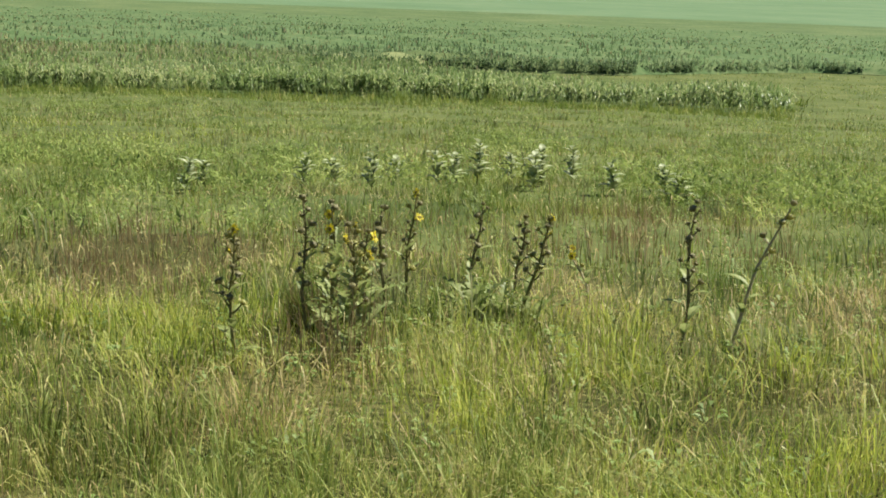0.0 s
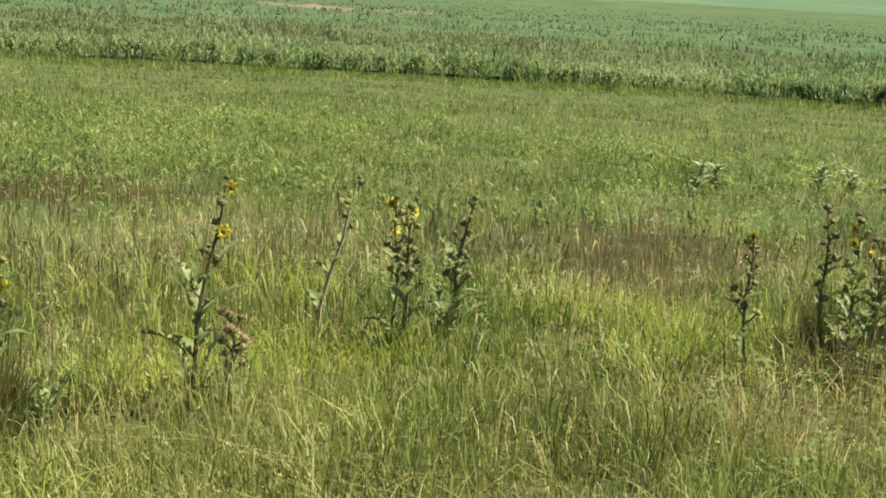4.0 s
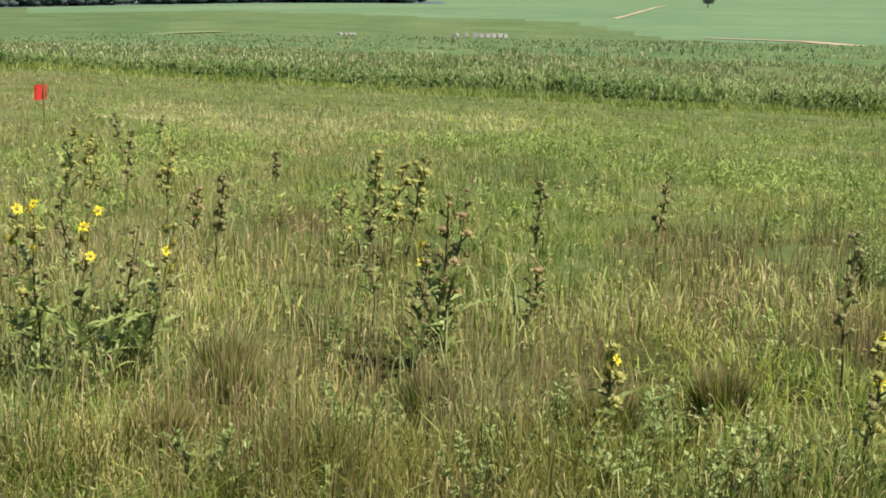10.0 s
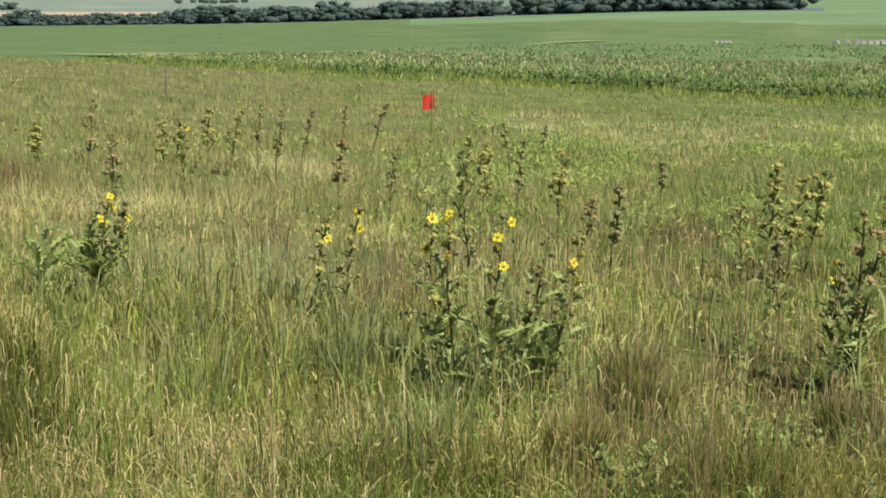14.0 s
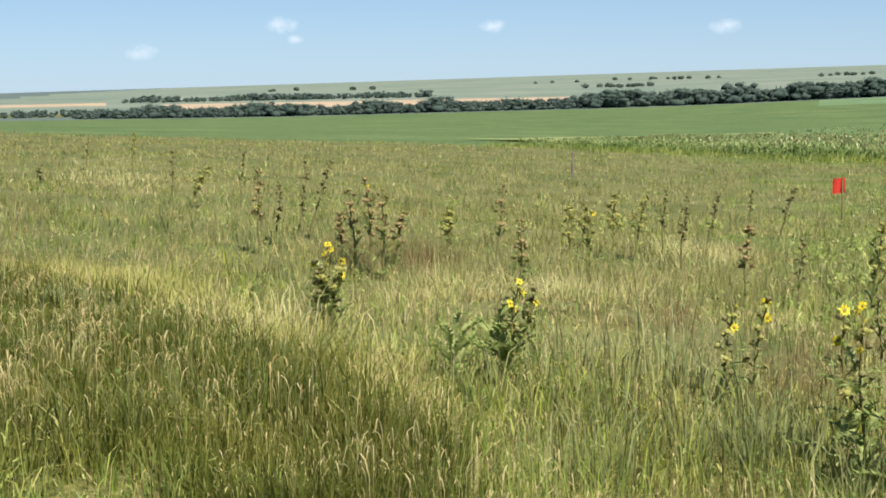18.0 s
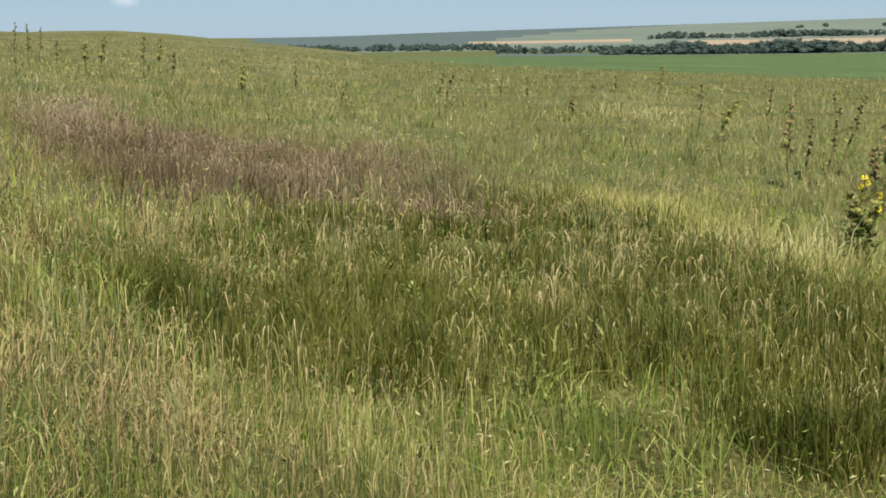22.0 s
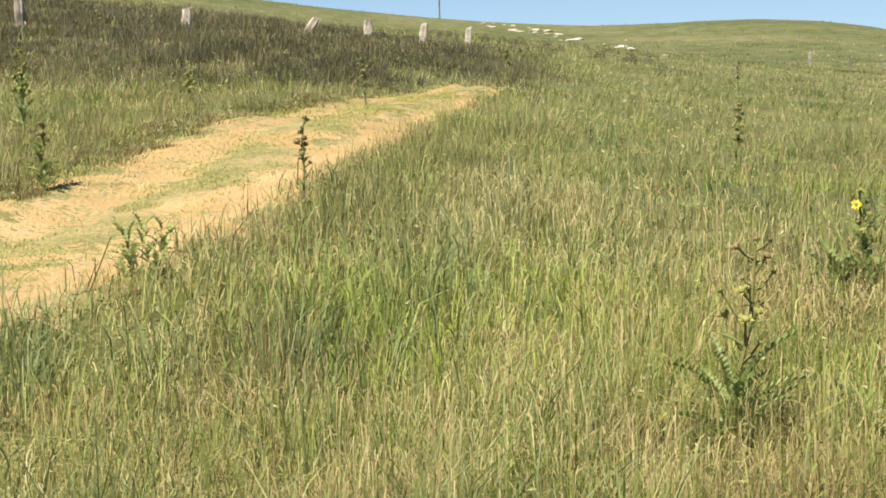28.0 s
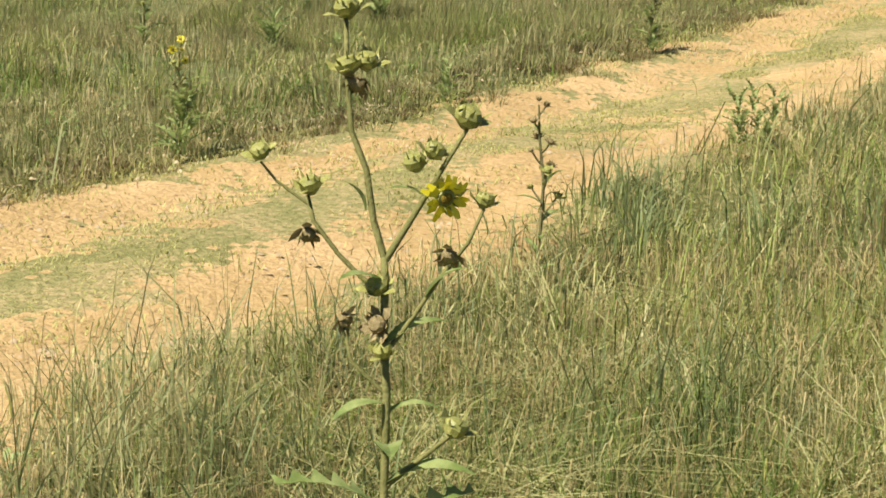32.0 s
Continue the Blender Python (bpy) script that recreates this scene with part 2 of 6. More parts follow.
M_RUST = leaf_material("rusty_blade", [(0.1, (0.10, 0.078, 0.03)), (0.5, (0.215, 0.165, 0.07)), (0.95, (0.43, 0.345, 0.17))])
M_BANK = leaf_material("bank_blade", [(0.1, (0.06, 0.057, 0.028)), (0.5, (0.105, 0.098, 0.05)), (0.95, (0.21, 0.19, 0.10))], 0.3)
M_PINK = leaf_material("pinkish_seed_head", [(0.1, (0.16, 0.112, 0.062)), (0.5, (0.31, 0.235, 0.145)), (0.95, (0.56, 0.46, 0.32))])
M_WINE = leaf_material("wine_stalk", [(0.1, (0.055, 0.044, 0.02)), (0.5, (0.15, 0.108, 0.056)), (0.95, (0.42, 0.32, 0.2))])
M_SALMON = leaf_material("russet_straw", [(0.1, (0.24, 0.15, 0.075)), (0.5, (0.41, 0.28, 0.155)), (0.95, (0.62, 0.47, 0.29))])
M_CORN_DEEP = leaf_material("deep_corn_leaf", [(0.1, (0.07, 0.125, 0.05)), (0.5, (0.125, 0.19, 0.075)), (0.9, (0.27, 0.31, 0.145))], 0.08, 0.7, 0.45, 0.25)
M_STONE_DARK = solid_material("lichened_stone", [(0.3, (0.10, 0.085, 0.066)), (0.5, (0.23, 0.195, 0.15)), (0.72, (0.50, 0.44, 0.35))], 4, 1.0, 14, 0.95)
M_TURF = leaf_material("short_turf", [(0.1, (0.15, 0.152, 0.052)), (0.5, (0.28, 0.262, 0.10)), (0.95, (0.50, 0.44, 0.21))], 0.8)
M_SOY = solid_material("low_crop", [(0.32, (0.045, 0.079, 0.031)), (0.46, (0.074, 0.116, 0.044)), (0.56, (0.102, 0.142, 0.056)), (0.7, (0.17, 0.19, 0.084))], 0.05, 0.9, 1.2, 0.95, 8, 14, 0.5)
M_CROP_NEAR = solid_material("near_crop", [(0.32, (0.05, 0.08, 0.028)), (0.46, (0.08, 0.115, 0.04)), (0.56, (0.11, 0.14, 0.054)), (0.7, (0.18, 0.195, 0.088))], 0.4, 0.9, 1.2, 0.95, 8, 14, 0.5)
M_WEED = leaf_material("weed_leaf", [(0.1, (0.12, 0.18, 0.05)), (0.5, (0.23, 0.315, 0.09)), (0.95, (0.40, 0.46, 0.18))], 0.4)
M_FORB = leaf_material("forb_leaf", [(0.1, (0.12, 0.18, 0.04)), (0.5, (0.26, 0.335, 0.08)), (0.95, (0.50, 0.53, 0.18))], 0.3, 0.75)
M_CORN = leaf_material("corn_leaf", [(0.1, (0.085, 0.145, 0.042)), (0.5, (0.20, 0.275, 0.088)), (0.9, (0.46, 0.48, 0.23))], 0.08, 0.42, 0.45, 0.25)
# far trees only: leaf green lifted and blued to carry distance haze
M_HAZY_TREE = leaf_material("hazy_tree_leaf", [(0.1, (0.075, 0.112, 0.095)), (0.5, (0.09, 0.13, 0.108)), (0.95, (0.108, 0.15, 0.118))], 0.02, 0.95, 0.5, 0.6)
M_BARK = solid_material("bark", [(0.3, (0.07, 0.05, 0.035)), (0.7, (0.16, 0.12, 0.09))], 2.0, 0.6, 30)
M_STONE = solid_material("limestone", [(0.3, (0.15, 0.125, 0.09)), (0.47, (0.38, 0.33, 0.25)), (0.66, (0.66, 0.60, 0.49))], 2.5, 1.0, 14, 0.9)
M_LEAF = leaf_material("herb_leaf", [(0.1, (0.09, 0.13, 0.034)), (0.5, (0.20, 0.255, 0.07)), (0.95, (0.44, 0.48, 0.19))], 6, 0.5, 0.4, 0.2)
# pale leaf whose brightest tones stand for white highlights
M_PALE_GLINT = leaf_material("glint_pale_leaf", [(0.1, (0.13, 0.17, 0.065)), (0.5, (0.28, 0.33, 0.15)), (0.95, (0.54, 0.57, 0.36))], 3, 0.45, 0.25, 0.3)
M_HERB_SAGE = leaf_material("sage_leaf", [(0.1, (0.15, 0.20, 0.06)), (0.5, (0.28, 0.35, 0.115)), (0.95, (0.48, 0.54, 0.25))], 3, 0.7, 0.35, 0.3)
M_STEM = solid_material("stem", [(0.3, (0.11, 0.11, 0.035)), (0.7, (0.24, 0.22, 0.08))], 25, 0.3, 200)
M_STEM_DARK = solid_material("dark_stem", [(0.3, (0.10, 0.095, 0.04)), (0.7, (0.20, 0.18, 0.08))], 25, 0.3, 200)
M_STEM_PALE = solid_material("pale_stem", [(0.3, (0.30, 0.25, 0.13)), (0.7, (0.52, 0.46, 0.28))], 25, 0.3, 200)
M_HEAD = leaf_material("green_head", [(0.1, (0.14, 0.15, 0.035)), (0.5, (0.25, 0.245, 0.062)), (0.95, (0.44, 0.41, 0.14))], 30, 0.5, 0.1, 0.6)
M_HEAD_DARK = leaf_material("dark_head", [(0.1, (0.075, 0.075, 0.03)), (0.5, (0.165, 0.155, 0.06)), (0.95, (0.32, 0.28, 0.12))], 30, 0.6, 0.1, 0.6)
M_DRY = leaf_material("dry_head", [(0.1, (0.10, 0.075, 0.032)), (0.5, (0.22, 0.165, 0.068)), (0.95, (0.42, 0.34, 0.16))], 30, 0.7, 0.1, 0.6)
M_PETAL = leaf_material("yellow_petal", [(0.1, (0.66, 0.50, 0.012)), (0.5, (0.80, 0.66, 0.02)), (0.95, (0.86, 0.76, 0.09))], 40, 0.5, 0.3, 0.4)
M_DISC = solid_material("flower_disc", [(0.3, (0.17, 0.10, 0.015)), (0.7, (0.42, 0.29, 0.04))], 80, 0.6, 300)
M_RED = solid_material("red_flag_cloth", [(0.3, (0.38, 0.028, 0.02)), (0.7, (0.52, 0.05, 0.035))], 6, 0.2, 30, 0.6)
M_GRAVEL = solid_material("gravel", [(0.3, (0.22, 0.16, 0.09)), (0.5, (0.36, 0.27, 0.16)), (0.72, (0.52, 0.42, 0.28))], 4, 0.5, 14, 0.95)
M_WOOD = solid_material("grey_wood", [(0.3, (0.10, 0.085, 0.07)), (0.7, (0.22, 0.19, 0.15))], 3, 0.5, 30)
M_WRAP = solid_material("bale_wrap", [(0.3, (0.17, 0.17, 0.14)), (0.7, (0.36, 0.355, 0.31))], 1, 0.3, 6)
M_WHITE = solid_material("white_floret", [(0.3, (0.7, 0.7, 0.62)), (0.7, (0.82, 0.82, 0.78))], 20)


# ---- terrain ----
AZ = [-60, 0, 30, 45, 60, 75, 90, 105, 109, 115, 122, 130, 140, 150, 160, 175, 200]
RADII = [0, 8, 20, 45, 100, 160, 250, 450, 900, 1500, 4500]
HEIGHTS = {
    8: [-.2, -.25, -.3, -.3, -.3, -.25, -.1, .05, .1, .2, .3, .38, .4, .25, .1, .05, 0],
    20: [-.9, -1, -1.05, -1, -.95, -.8, -.55, -.3, -.1, .1, .4, .55, .9, 1.1, 1.0, 1.0, 1],
    45: [-2.2, -2.4, -2.4, -2.4, -2.3, -2.0, -1.0, -.5, -.1, .3, .7, .8, 2.3, 3.5, 4.0, 4.6, 4.9],
    100: [-5.4, -5.4, -5.4, -5.2, -4.3, -3.3, -2.1, -1.2, -.4, .3, 1.2, 2.0, 4.4, 5.9, 9, 11, 12],
    160: [-6, -6, -6, -5.9, -5.5, -4.6, -3.6, -2.2, -.6, .7, 2, 3.6, 5, 8.5, 13.5, 17, 18],
    250: [-6.3, -6.3, -6.3, -6.4, -7, -7, -5.5, -3.3, -.1, 1.4, 4.5, 11.1, 12, 17, 26, 32, 34],
    450: [-9, -9, -9.5, -9.7, -10, -11, -9.5, -8, -6, -4, 0, 6, 8, 12, 20, 25, 28],
    900: [-2, -2, -2, -1.5, -4, -14, -18.5, -17.5, -17, -14, -10, 0, 5, 10, 10, 10, 10],
    1500: [5, 5, 5, 5, 2, -12, -14, -16, -17, -14, -10, 0, 5, 10, 10, 10, 10],
    4500: [60, 60, 60, 60, 53, 30, 3, -22, -34, -20, -10, 0, 5, 10, 10, 10, 10],
}


def ground_raw(az, r):
    cols = [np.zeros_like(az)] + [sum(np.interp(az + d, AZ, HEIGHTS[k]) for d in (-3, -1, 1, 3)) / 4 for k in RADII[1:]]
    cols, out = np.stack(cols), 0
    for s in (0.84, 0.94, 1.06, 1.18):
        q = np.clip(r * s, 0, RADII[-1] - 1e-3)
        i = np.clip(np.searchsorted(RADII, q, side="right") - 1, 0, len(RADII) - 2)
        k = (q - np.take(RADII, i)) / (np.take(RADII, i + 1) - np.take(RADII, i))
        j = np.arange(len(q))
        out = out + cols[i, j] * (1 - k) + cols[i + 1, j] * k
    return out / 4


def ground(x, y):
    """Height of the land at x, y (arrays)."""
    x, y = np.atleast_1d(np.asarray(x, float)), np.atleast_1d(np.asarray(y, float))
    az = np.degrees(np.arctan2(-x, y))
    az = np.where(az < -110, az + 360, az)
    r = np.hypot(x, y)
    bumps = 0.04 * np.sin(x * 1.3 + 2 * np.sin(y * 0.7)) + 0.04 * np.sin(y * 1.1 + 1.7 * np.sin(x * 0.5)) + 0.10 * np.sin(x * 0.21 + y * 0.17) * np.sin(y * 0.26)
    crest = np.interp(az, [111, 113, 114.7, 116.6, 118.7, 120.6, 123.5, 126.2, 128.5, 131, 134.5, 137], [0, .35, .45, -.1, -1.0, -.5, 0, 1.45, 1.7, 1.3, .35, 0])
    crest = crest * np.clip((r - 110) / 110, 0, 1) * np.clip((520 - r) / 200, 0, 1)
    return ground_raw(az, r) + crest + bumps * np.clip(1.5 - r / 150, 0, 1) * np.clip(r / 5, 0, 1)

def part(name, bm, material, parent=None, label=""):
    me = bpy.data.meshes.new(name)
    bm.to_mesh(me)
    bm.free()
    me.materials.append(material)
    ob = new(name, me)
    if parent:
        ob.parent = parent
    if label:
        ob["label"] = label
    return ob


def mesh_object(name, verts, faces, materials, parent=None, smooth=False, slots=None):
    """A mesh from arrays. faces: an array of rows of equal length, or a list of such arrays."""
    me = bpy.data.meshes.new(name)
    faces = faces if isinstance(faces, list) else [faces]
    verts = np.asarray(verts, np.float32)
    loops = np.concatenate([np.asarray(f, np.int32).ravel() for f in faces])
    sizes = np.concatenate([np.full(len(f), np.shape(f)[1], np.int32) for f in faces])
    me.vertices.add(len(verts))
    me.vertices.foreach_set("co", verts.ravel())
    me.loops.add(len(loops))
    me.loops.foreach_set("vertex_index", loops)
    me.polygons.add(len(sizes))
    me.polygons.foreach_set("loop_start", np.r_[0, np.cumsum(sizes)[:-1]].astype(np.int32))
    me.polygons.foreach_set("loop_total", sizes)
    for m in materials if isinstance(materials, (list, tuple)) else [materials]:
        me.materials.append(m)
    if slots is not None:
        me.polygons.foreach_set("material_index", np.asarray(slots, np.int32))
    if smooth:
        me.polygons.foreach_set("use_smooth", np.ones(len(sizes), bool))
    me.update(calc_edges=True)
    ob = new(name, me)
    if parent:
        ob.parent = parent
    return ob


def place(az, r):
    """x, y of a bearing in degrees, counted to the left from +y, and a distance."""
    return -np.sin(np.radians(az)) * r, np.cos(np.radians(az)) * r


def smooth_step(v, a, b):
    return np.clip((np.asarray(v) - a) / (b - a), 0, 1)


def value_noise(x, y, size, seed):
    """Smooth noise from 0 to 1 over the plane, with features of that size."""
    table = np.random.default_rng(seed).random((64, 64))
    u, v = np.asarray(x) / size + 500.0, np.asarray(y) / size + 500.0
    i, j = np.floor(u).astype(int), np.floor(v).astype(int)
    a, b = u - i, v - j
    a, b = a * a * (3 - 2 * a), b * b * (3 - 2 * b)
    t = lambda p, q: table[p % 64, q % 64]
    return (t(i, j) * (1 - a) + t(i + 1, j) * a) * (1 - b) + (t(i, j + 1) * (1 - a) + t(i + 1, j + 1) * a) * b


# ---- track, fields ----
TRACK_MIDDLE = [(4.2, -3.5), (1.45, -6.05), (0.4, -7.15), (-0.85, -8.5), (-2.4, -9.9), (-5.2, -12.1), (-8.3, -14.8), (-13.9, -20.0), (-18.6, -24.0)]


def resample(points, n):
    p = np.array(points, float)
    s = np.r_[0, np.cumsum(np.hypot(*np.diff(p, axis=0).T))]
    q = np.linspace(0, s[-1], n)
    out = np.stack([np.interp(q, s, p[:, 0]), np.interp(q, s, p[:, 1])], 1)
    for _ in range(n // 6):
        out[1:-1] = (out[:-2] + 2 * out[1:-1] + out[2:]) / 4
    return out


MIDDLE = resample(TRACK_MIDDLE, 300)
heading = np.gradient(MIDDLE, axis=0)
heading /= np.hypot(heading[:, 0], heading[:, 1])[:, None]
half = np.stack([-heading[:, 1], heading[:, 0]], 1) * np.linspace(1.5, 1.0, 300)[:, None]
along_track = np.linspace(0, 1, 300)
NEAR_EDGE = MIDDLE - half * np.interp(along_track, [0, 0.7, 1], [1, 1, 0.75])[:, None]
FAR_EDGE = MIDDLE + half * np.interp(along_track, [0, 0.55, 0.75, 1], [0.82, 0.82, 0.5, 0.2])[:, None]


def track_across(x, y):
    """How far across the track a place lies: 0 at its near edge, 1 at its far one."""
    x, y = np.atleast_1d(x), np.atleast_1d(y)
    out = np.full(len(x), 9.0)
    close = np.flatnonzero((y < 0) & (np.hypot(x, y) < 48))
    for chunk in np.array_split(close, max(1, len(close) // 20000)):
        if len(chunk):
            p = np.stack([x[chunk], y[chunk]], 1)
            k = ((p[:, None, :] - MIDDLE[None]) ** 2).sum(-1).argmin(1)
            wide = FAR_EDGE[k] - NEAR_EDGE[k]
            out[chunk] = np.where(k < 298, ((p - NEAR_EDGE[k]) * wide).sum(-1) / (wide ** 2).sum(-1), 9.0)
    return out


def corn_front(az):
    return np.interp(az, [-30, 0, 30, 60, 72, 79, 84], [98, 98, 99, 104, 112, 126, 150])


def corn_back(az):
    return np.interp(az, [62, 66.5, 72, 79], [500, 350, 195, 137])


def crop_edge(az):
    """Distance at which the prairie ends and the crop begins."""
    return np.interp(az, [-60, -13.4, -12.6, 0, 30, 60, 72, 79, 90, 100, 105, 110], [150, 150, 98, 98, 99, 104, 112, 122, 130, 160, 215, 260])


def corn_depth(az):
    """How deep the front block of corn reaches before the grassy gap."""
    return np.interp(az, [-12.6, -5, 1, 5, 9], [6, 15, 30, 42, 60])


def second_field(az):
    """Distance of the edge of the deeper corn field behind the gap."""
    return np.interp(az, [-20, -13.5, -6.4, 3.2, 8, 14], [190, 186, 156, 147, 158, 175])


def in_gap(az, r):
    return (az < 9) & (r > corn_front(az) + corn_depth(az)) & (r < second_field(az))


rings = np.r_[0.0, np.geomspace(1.5, 60, 110), np.geomspace(61, 4600, 120)]
spokes = np.r_[np.arange(-25, 190, 1.0), np.arange(190, 335, 4)]
R, S = np.meshgrid(rings, spokes, indexing="ij")
gx, gy = place(S.ravel(), R.ravel())
gz = ground(gx, gy)
nr, ns = len(rings), len(spokes)
ia, ja = np.meshgrid(np.arange(nr - 1), np.arange(ns), indexing="ij")
ia, ja = ia.ravel(), ja.ravel()
jb = (ja + 1) % ns
quads = np.stack([ia * ns + ja, ia * ns + jb, (ia + 1) * ns + jb, (ia + 1) * ns + ja], 1)
fr, fa = (rings[ia] + rings[ia + 1]) / 2, spokes[ja]
slot = np.zeros(len(quads), int)
slot[fr > 10 + 6 * value_noise(fr * np.cos(np.radians(fa)), fr * np.sin(np.radians(fa)), 3.0, 8)] = 5
slot[(slot == 5) & (fa > 62 + 16 * value_noise(fa, fr, 4.0, 9))] = 6
slot[(fr > crop_edge(fa)) & (fr < 890) & (fa < 110)] = 1
slot[(fr > crop_edge(fa)) & (fr < 890) & (fa > 64) & (fa < 110) & (fr > np.interp(fa, [64, 73, 80, 84], [270, 200, 140, 90]))] = 10
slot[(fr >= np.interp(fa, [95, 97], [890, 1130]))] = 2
slot[in_gap(fa, fr) & (fr > 90)] = 5
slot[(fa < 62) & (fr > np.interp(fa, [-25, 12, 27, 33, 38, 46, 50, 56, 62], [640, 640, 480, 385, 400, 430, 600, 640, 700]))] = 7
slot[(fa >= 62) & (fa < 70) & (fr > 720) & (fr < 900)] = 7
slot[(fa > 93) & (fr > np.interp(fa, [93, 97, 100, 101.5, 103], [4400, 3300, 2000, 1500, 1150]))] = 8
# ground below the near belt takes the woods tone, hiding pale gaps
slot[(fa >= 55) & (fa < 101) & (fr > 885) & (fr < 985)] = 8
slot[(fa >= 110) & (fr > 60)] = 3
slot[(fa >= 142) & (fr > 27 + 6 * value_noise(fr * np.cos(np.radians(fa)), fr * np.sin(np.radians(fa)), 5.0, 11)) & (fr < np.interp(fa, [142, 150, 165, 190], [78, 66, 58, 54]) + 8 * value_noise(fa, fr, 5.0, 12))] = 9
slot[(fa >= 106) & (fa < 110) & (fr > 60) & (fr <= crop_edge(fa))] = 3
slot[(fr > 1180) & (fr < 1420) & (fa > 78.5) & (fa < 94)] = 4
slot[(fr > 1450) & (fr < 1580) & (fa > 95.5) & (fa < 102)] = 4
tagged(mesh_object("ground", np.stack([gx, gy, gz], 1), quads, [M_THATCH, M_CROP, M_FAR_HAZY, M_HILL, M_STUBBLE, M_MEADOW, M_MEADOW_DRY, M_FIELD_HAZY, M_HAZY_WOODS, M_BANK_SOIL, M_SOY], smooth=True, slots=slot),
       "rolling prairie ground running out to crop fields and haze-tinted hills", "ground", kind="structure")

# two bare wheel ruts with a grassy crown between
across = np.linspace(-0.12, 1.32, 60)
fine_rows = np.linspace(0, 299, 600)
near_row = np.stack([np.interp(fine_rows, np.arange(300), NEAR_EDGE[:, c]) for c in (0, 1)], 1)
far_row = np.stack([np.interp(fine_rows, np.arange(300), FAR_EDGE[:, c]) for c in (0, 1)], 1)
tv = near_row[:, None, :] * (1 - across)[None, :, None] + far_row[:, None, :] * across[None, :, None]
tx, ty = tv[..., 0].ravel(), tv[..., 1].ravel()
lift = 0.05 - 0.05 * np.exp(-((np.tile(across, len(near_row)) - 0.2) / 0.12) ** 2) - 0.05 * np.exp(-((np.tile(across, len(near_row)) - 0.82) / 0.12) ** 2)
edge_drop = np.clip((-0.02 - np.tile(across, len(near_row))) / 0.1, 0, 1) * 0.12 + np.clip((np.tile(across, len(near_row)) - 1.05) / 0.27, 0, 1) * 0.11
tz = ground(tx, ty) + 0.03 + lift - edge_drop + 0.02 * (value_noise(tx, ty, 0.5, 3) - 0.5)
na = len(across)
ia, ja = np.meshgrid(np.arange(len(near_row) - 1), np.arange(na - 1), indexing="ij")
ia, ja = ia.ravel(), ja.ravel()
tq = np.stack([ia * na + ja, (ia + 1) * na + ja, (ia + 1) * na + ja + 1, ia * na + ja + 1], 1)
wander = across[ja] + 0.30 * (value_noise(tx, ty, 0.9, 4)[ia * na + ja] - 0.5) + 0.2 * (value_noise(tx, ty, 0.3, 6)[ia * na + ja] - 0.5) + np.random.default_rng(12).normal(0, 0.05, len(ia))
spread = 0.17 + 0.12 * smooth_step(ia, 150, 420)
crown = ((np.abs(wander - 0.56) < spread) & (value_noise(tx, ty, 0.6, 10)[ia * na + ja] > 0.2)) | (wander < -0.02) | ((wander > 0.98) & (value_noise(tx, ty, 0.5, 7)[ia * na + ja] < 0.62))
tagged(mesh_object("road", np.stack([tx, ty, tz], 1), tq, [M_SAND, M_CROWN], smooth=True, slots=crown), "sandy two-rut farm track with a grassy middle", "dirt track", kind="structure")


# the track's start, beside and behind the viewer
back = np.linspace(0, 1, 90)[:, None] * -heading[0] * 14.0
bx = (NEAR_EDGE[0] + back)[:, None, :] * (1 - across)[None, :, None] + (FAR_EDGE[0] + back)[:, None, :] * across[None, :, None]
bx, by = bx[..., 0].ravel(), bx[..., 1].ravel()
wide_at = np.tile(across, 90)
bz = ground(bx, by) + 0.08 - 0.05 * np.exp(-((wide_at - 0.2) / 0.12) ** 2) - 0.05 * np.exp(-((wide_at - 0.82) / 0.12) ** 2) + 0.02 * (value_noise(bx, by, 0.5, 3) - 0.5)
bz -= np.clip((-0.02 - wide_at) / 0.1, 0, 1) * 0.12 + np.clip((wide_at - 1.05) / 0.27, 0, 1) * 0.11
ia, ja = np.meshgrid(np.arange(89), np.arange(na - 1), indexing="ij")
ia, ja = ia.ravel(), ja.ravel()
bq = np.stack([ia * na + ja, ia * na + ja + 1, (ia + 1) * na + ja + 1, (ia + 1) * na + ja], 1)
bw = across[ja] + 0.3 * (value_noise(bx, by, 0.9, 4)[ia * na + ja] - 0.5)
tagged(mesh_object("road", np.stack([bx, by, bz], 1), bq, [M_SAND, M_CROWN], smooth=True, slots=(np.abs(bw - 0.56) < 0.12) | (bw > 1.0) | (bw < 0)), "sandy farm track leading past the viewpoint", "dirt track", kind="structure")


# ---- grass ----
def hooked_mesh(name, root, h, w, phi, side, material, label, rng):
    """Thin stalks that end in a pale curl bent over to one side."""
    n = len(h)
    bend = np.stack([np.cos(phi), np.sin(phi), 0 * phi], 1)
    curl = (w * (2.5 + 5 * rng.random(n)))[:, None]
    up = np.stack([0 * h, 0 * h, h], 1)
    m1 = root + up * 0.8 + bend * curl * 0.2
    m2 = root + up * 0.95 + bend * curl * 0.8
    m3 = root + up * 1.0 + bend * curl * 1.6
    tip = root + up * (1 - 0.25 * rng.random((n, 1))) - np.array([0, 0, 0.5]) * curl * rng.random((n, 1)) + bend * curl * 2.6
    v = np.stack([root - side * 0.25, root + side * 0.25, m1 - side * 0.35, m1 + side * 0.35, m2 - side, m2 + side, m3 - side * 1.1, m3 + side * 1.1, tip], 1).reshape(-1, 3)
    b = np.arange(n)[:, None] * 9
    faces = [np.concatenate([b + np.array([0, 1, 3, 2]), b + np.array([2, 3, 5, 4]), b + np.array([4, 5, 7, 6])]), b + np.array([6, 7, 8])]
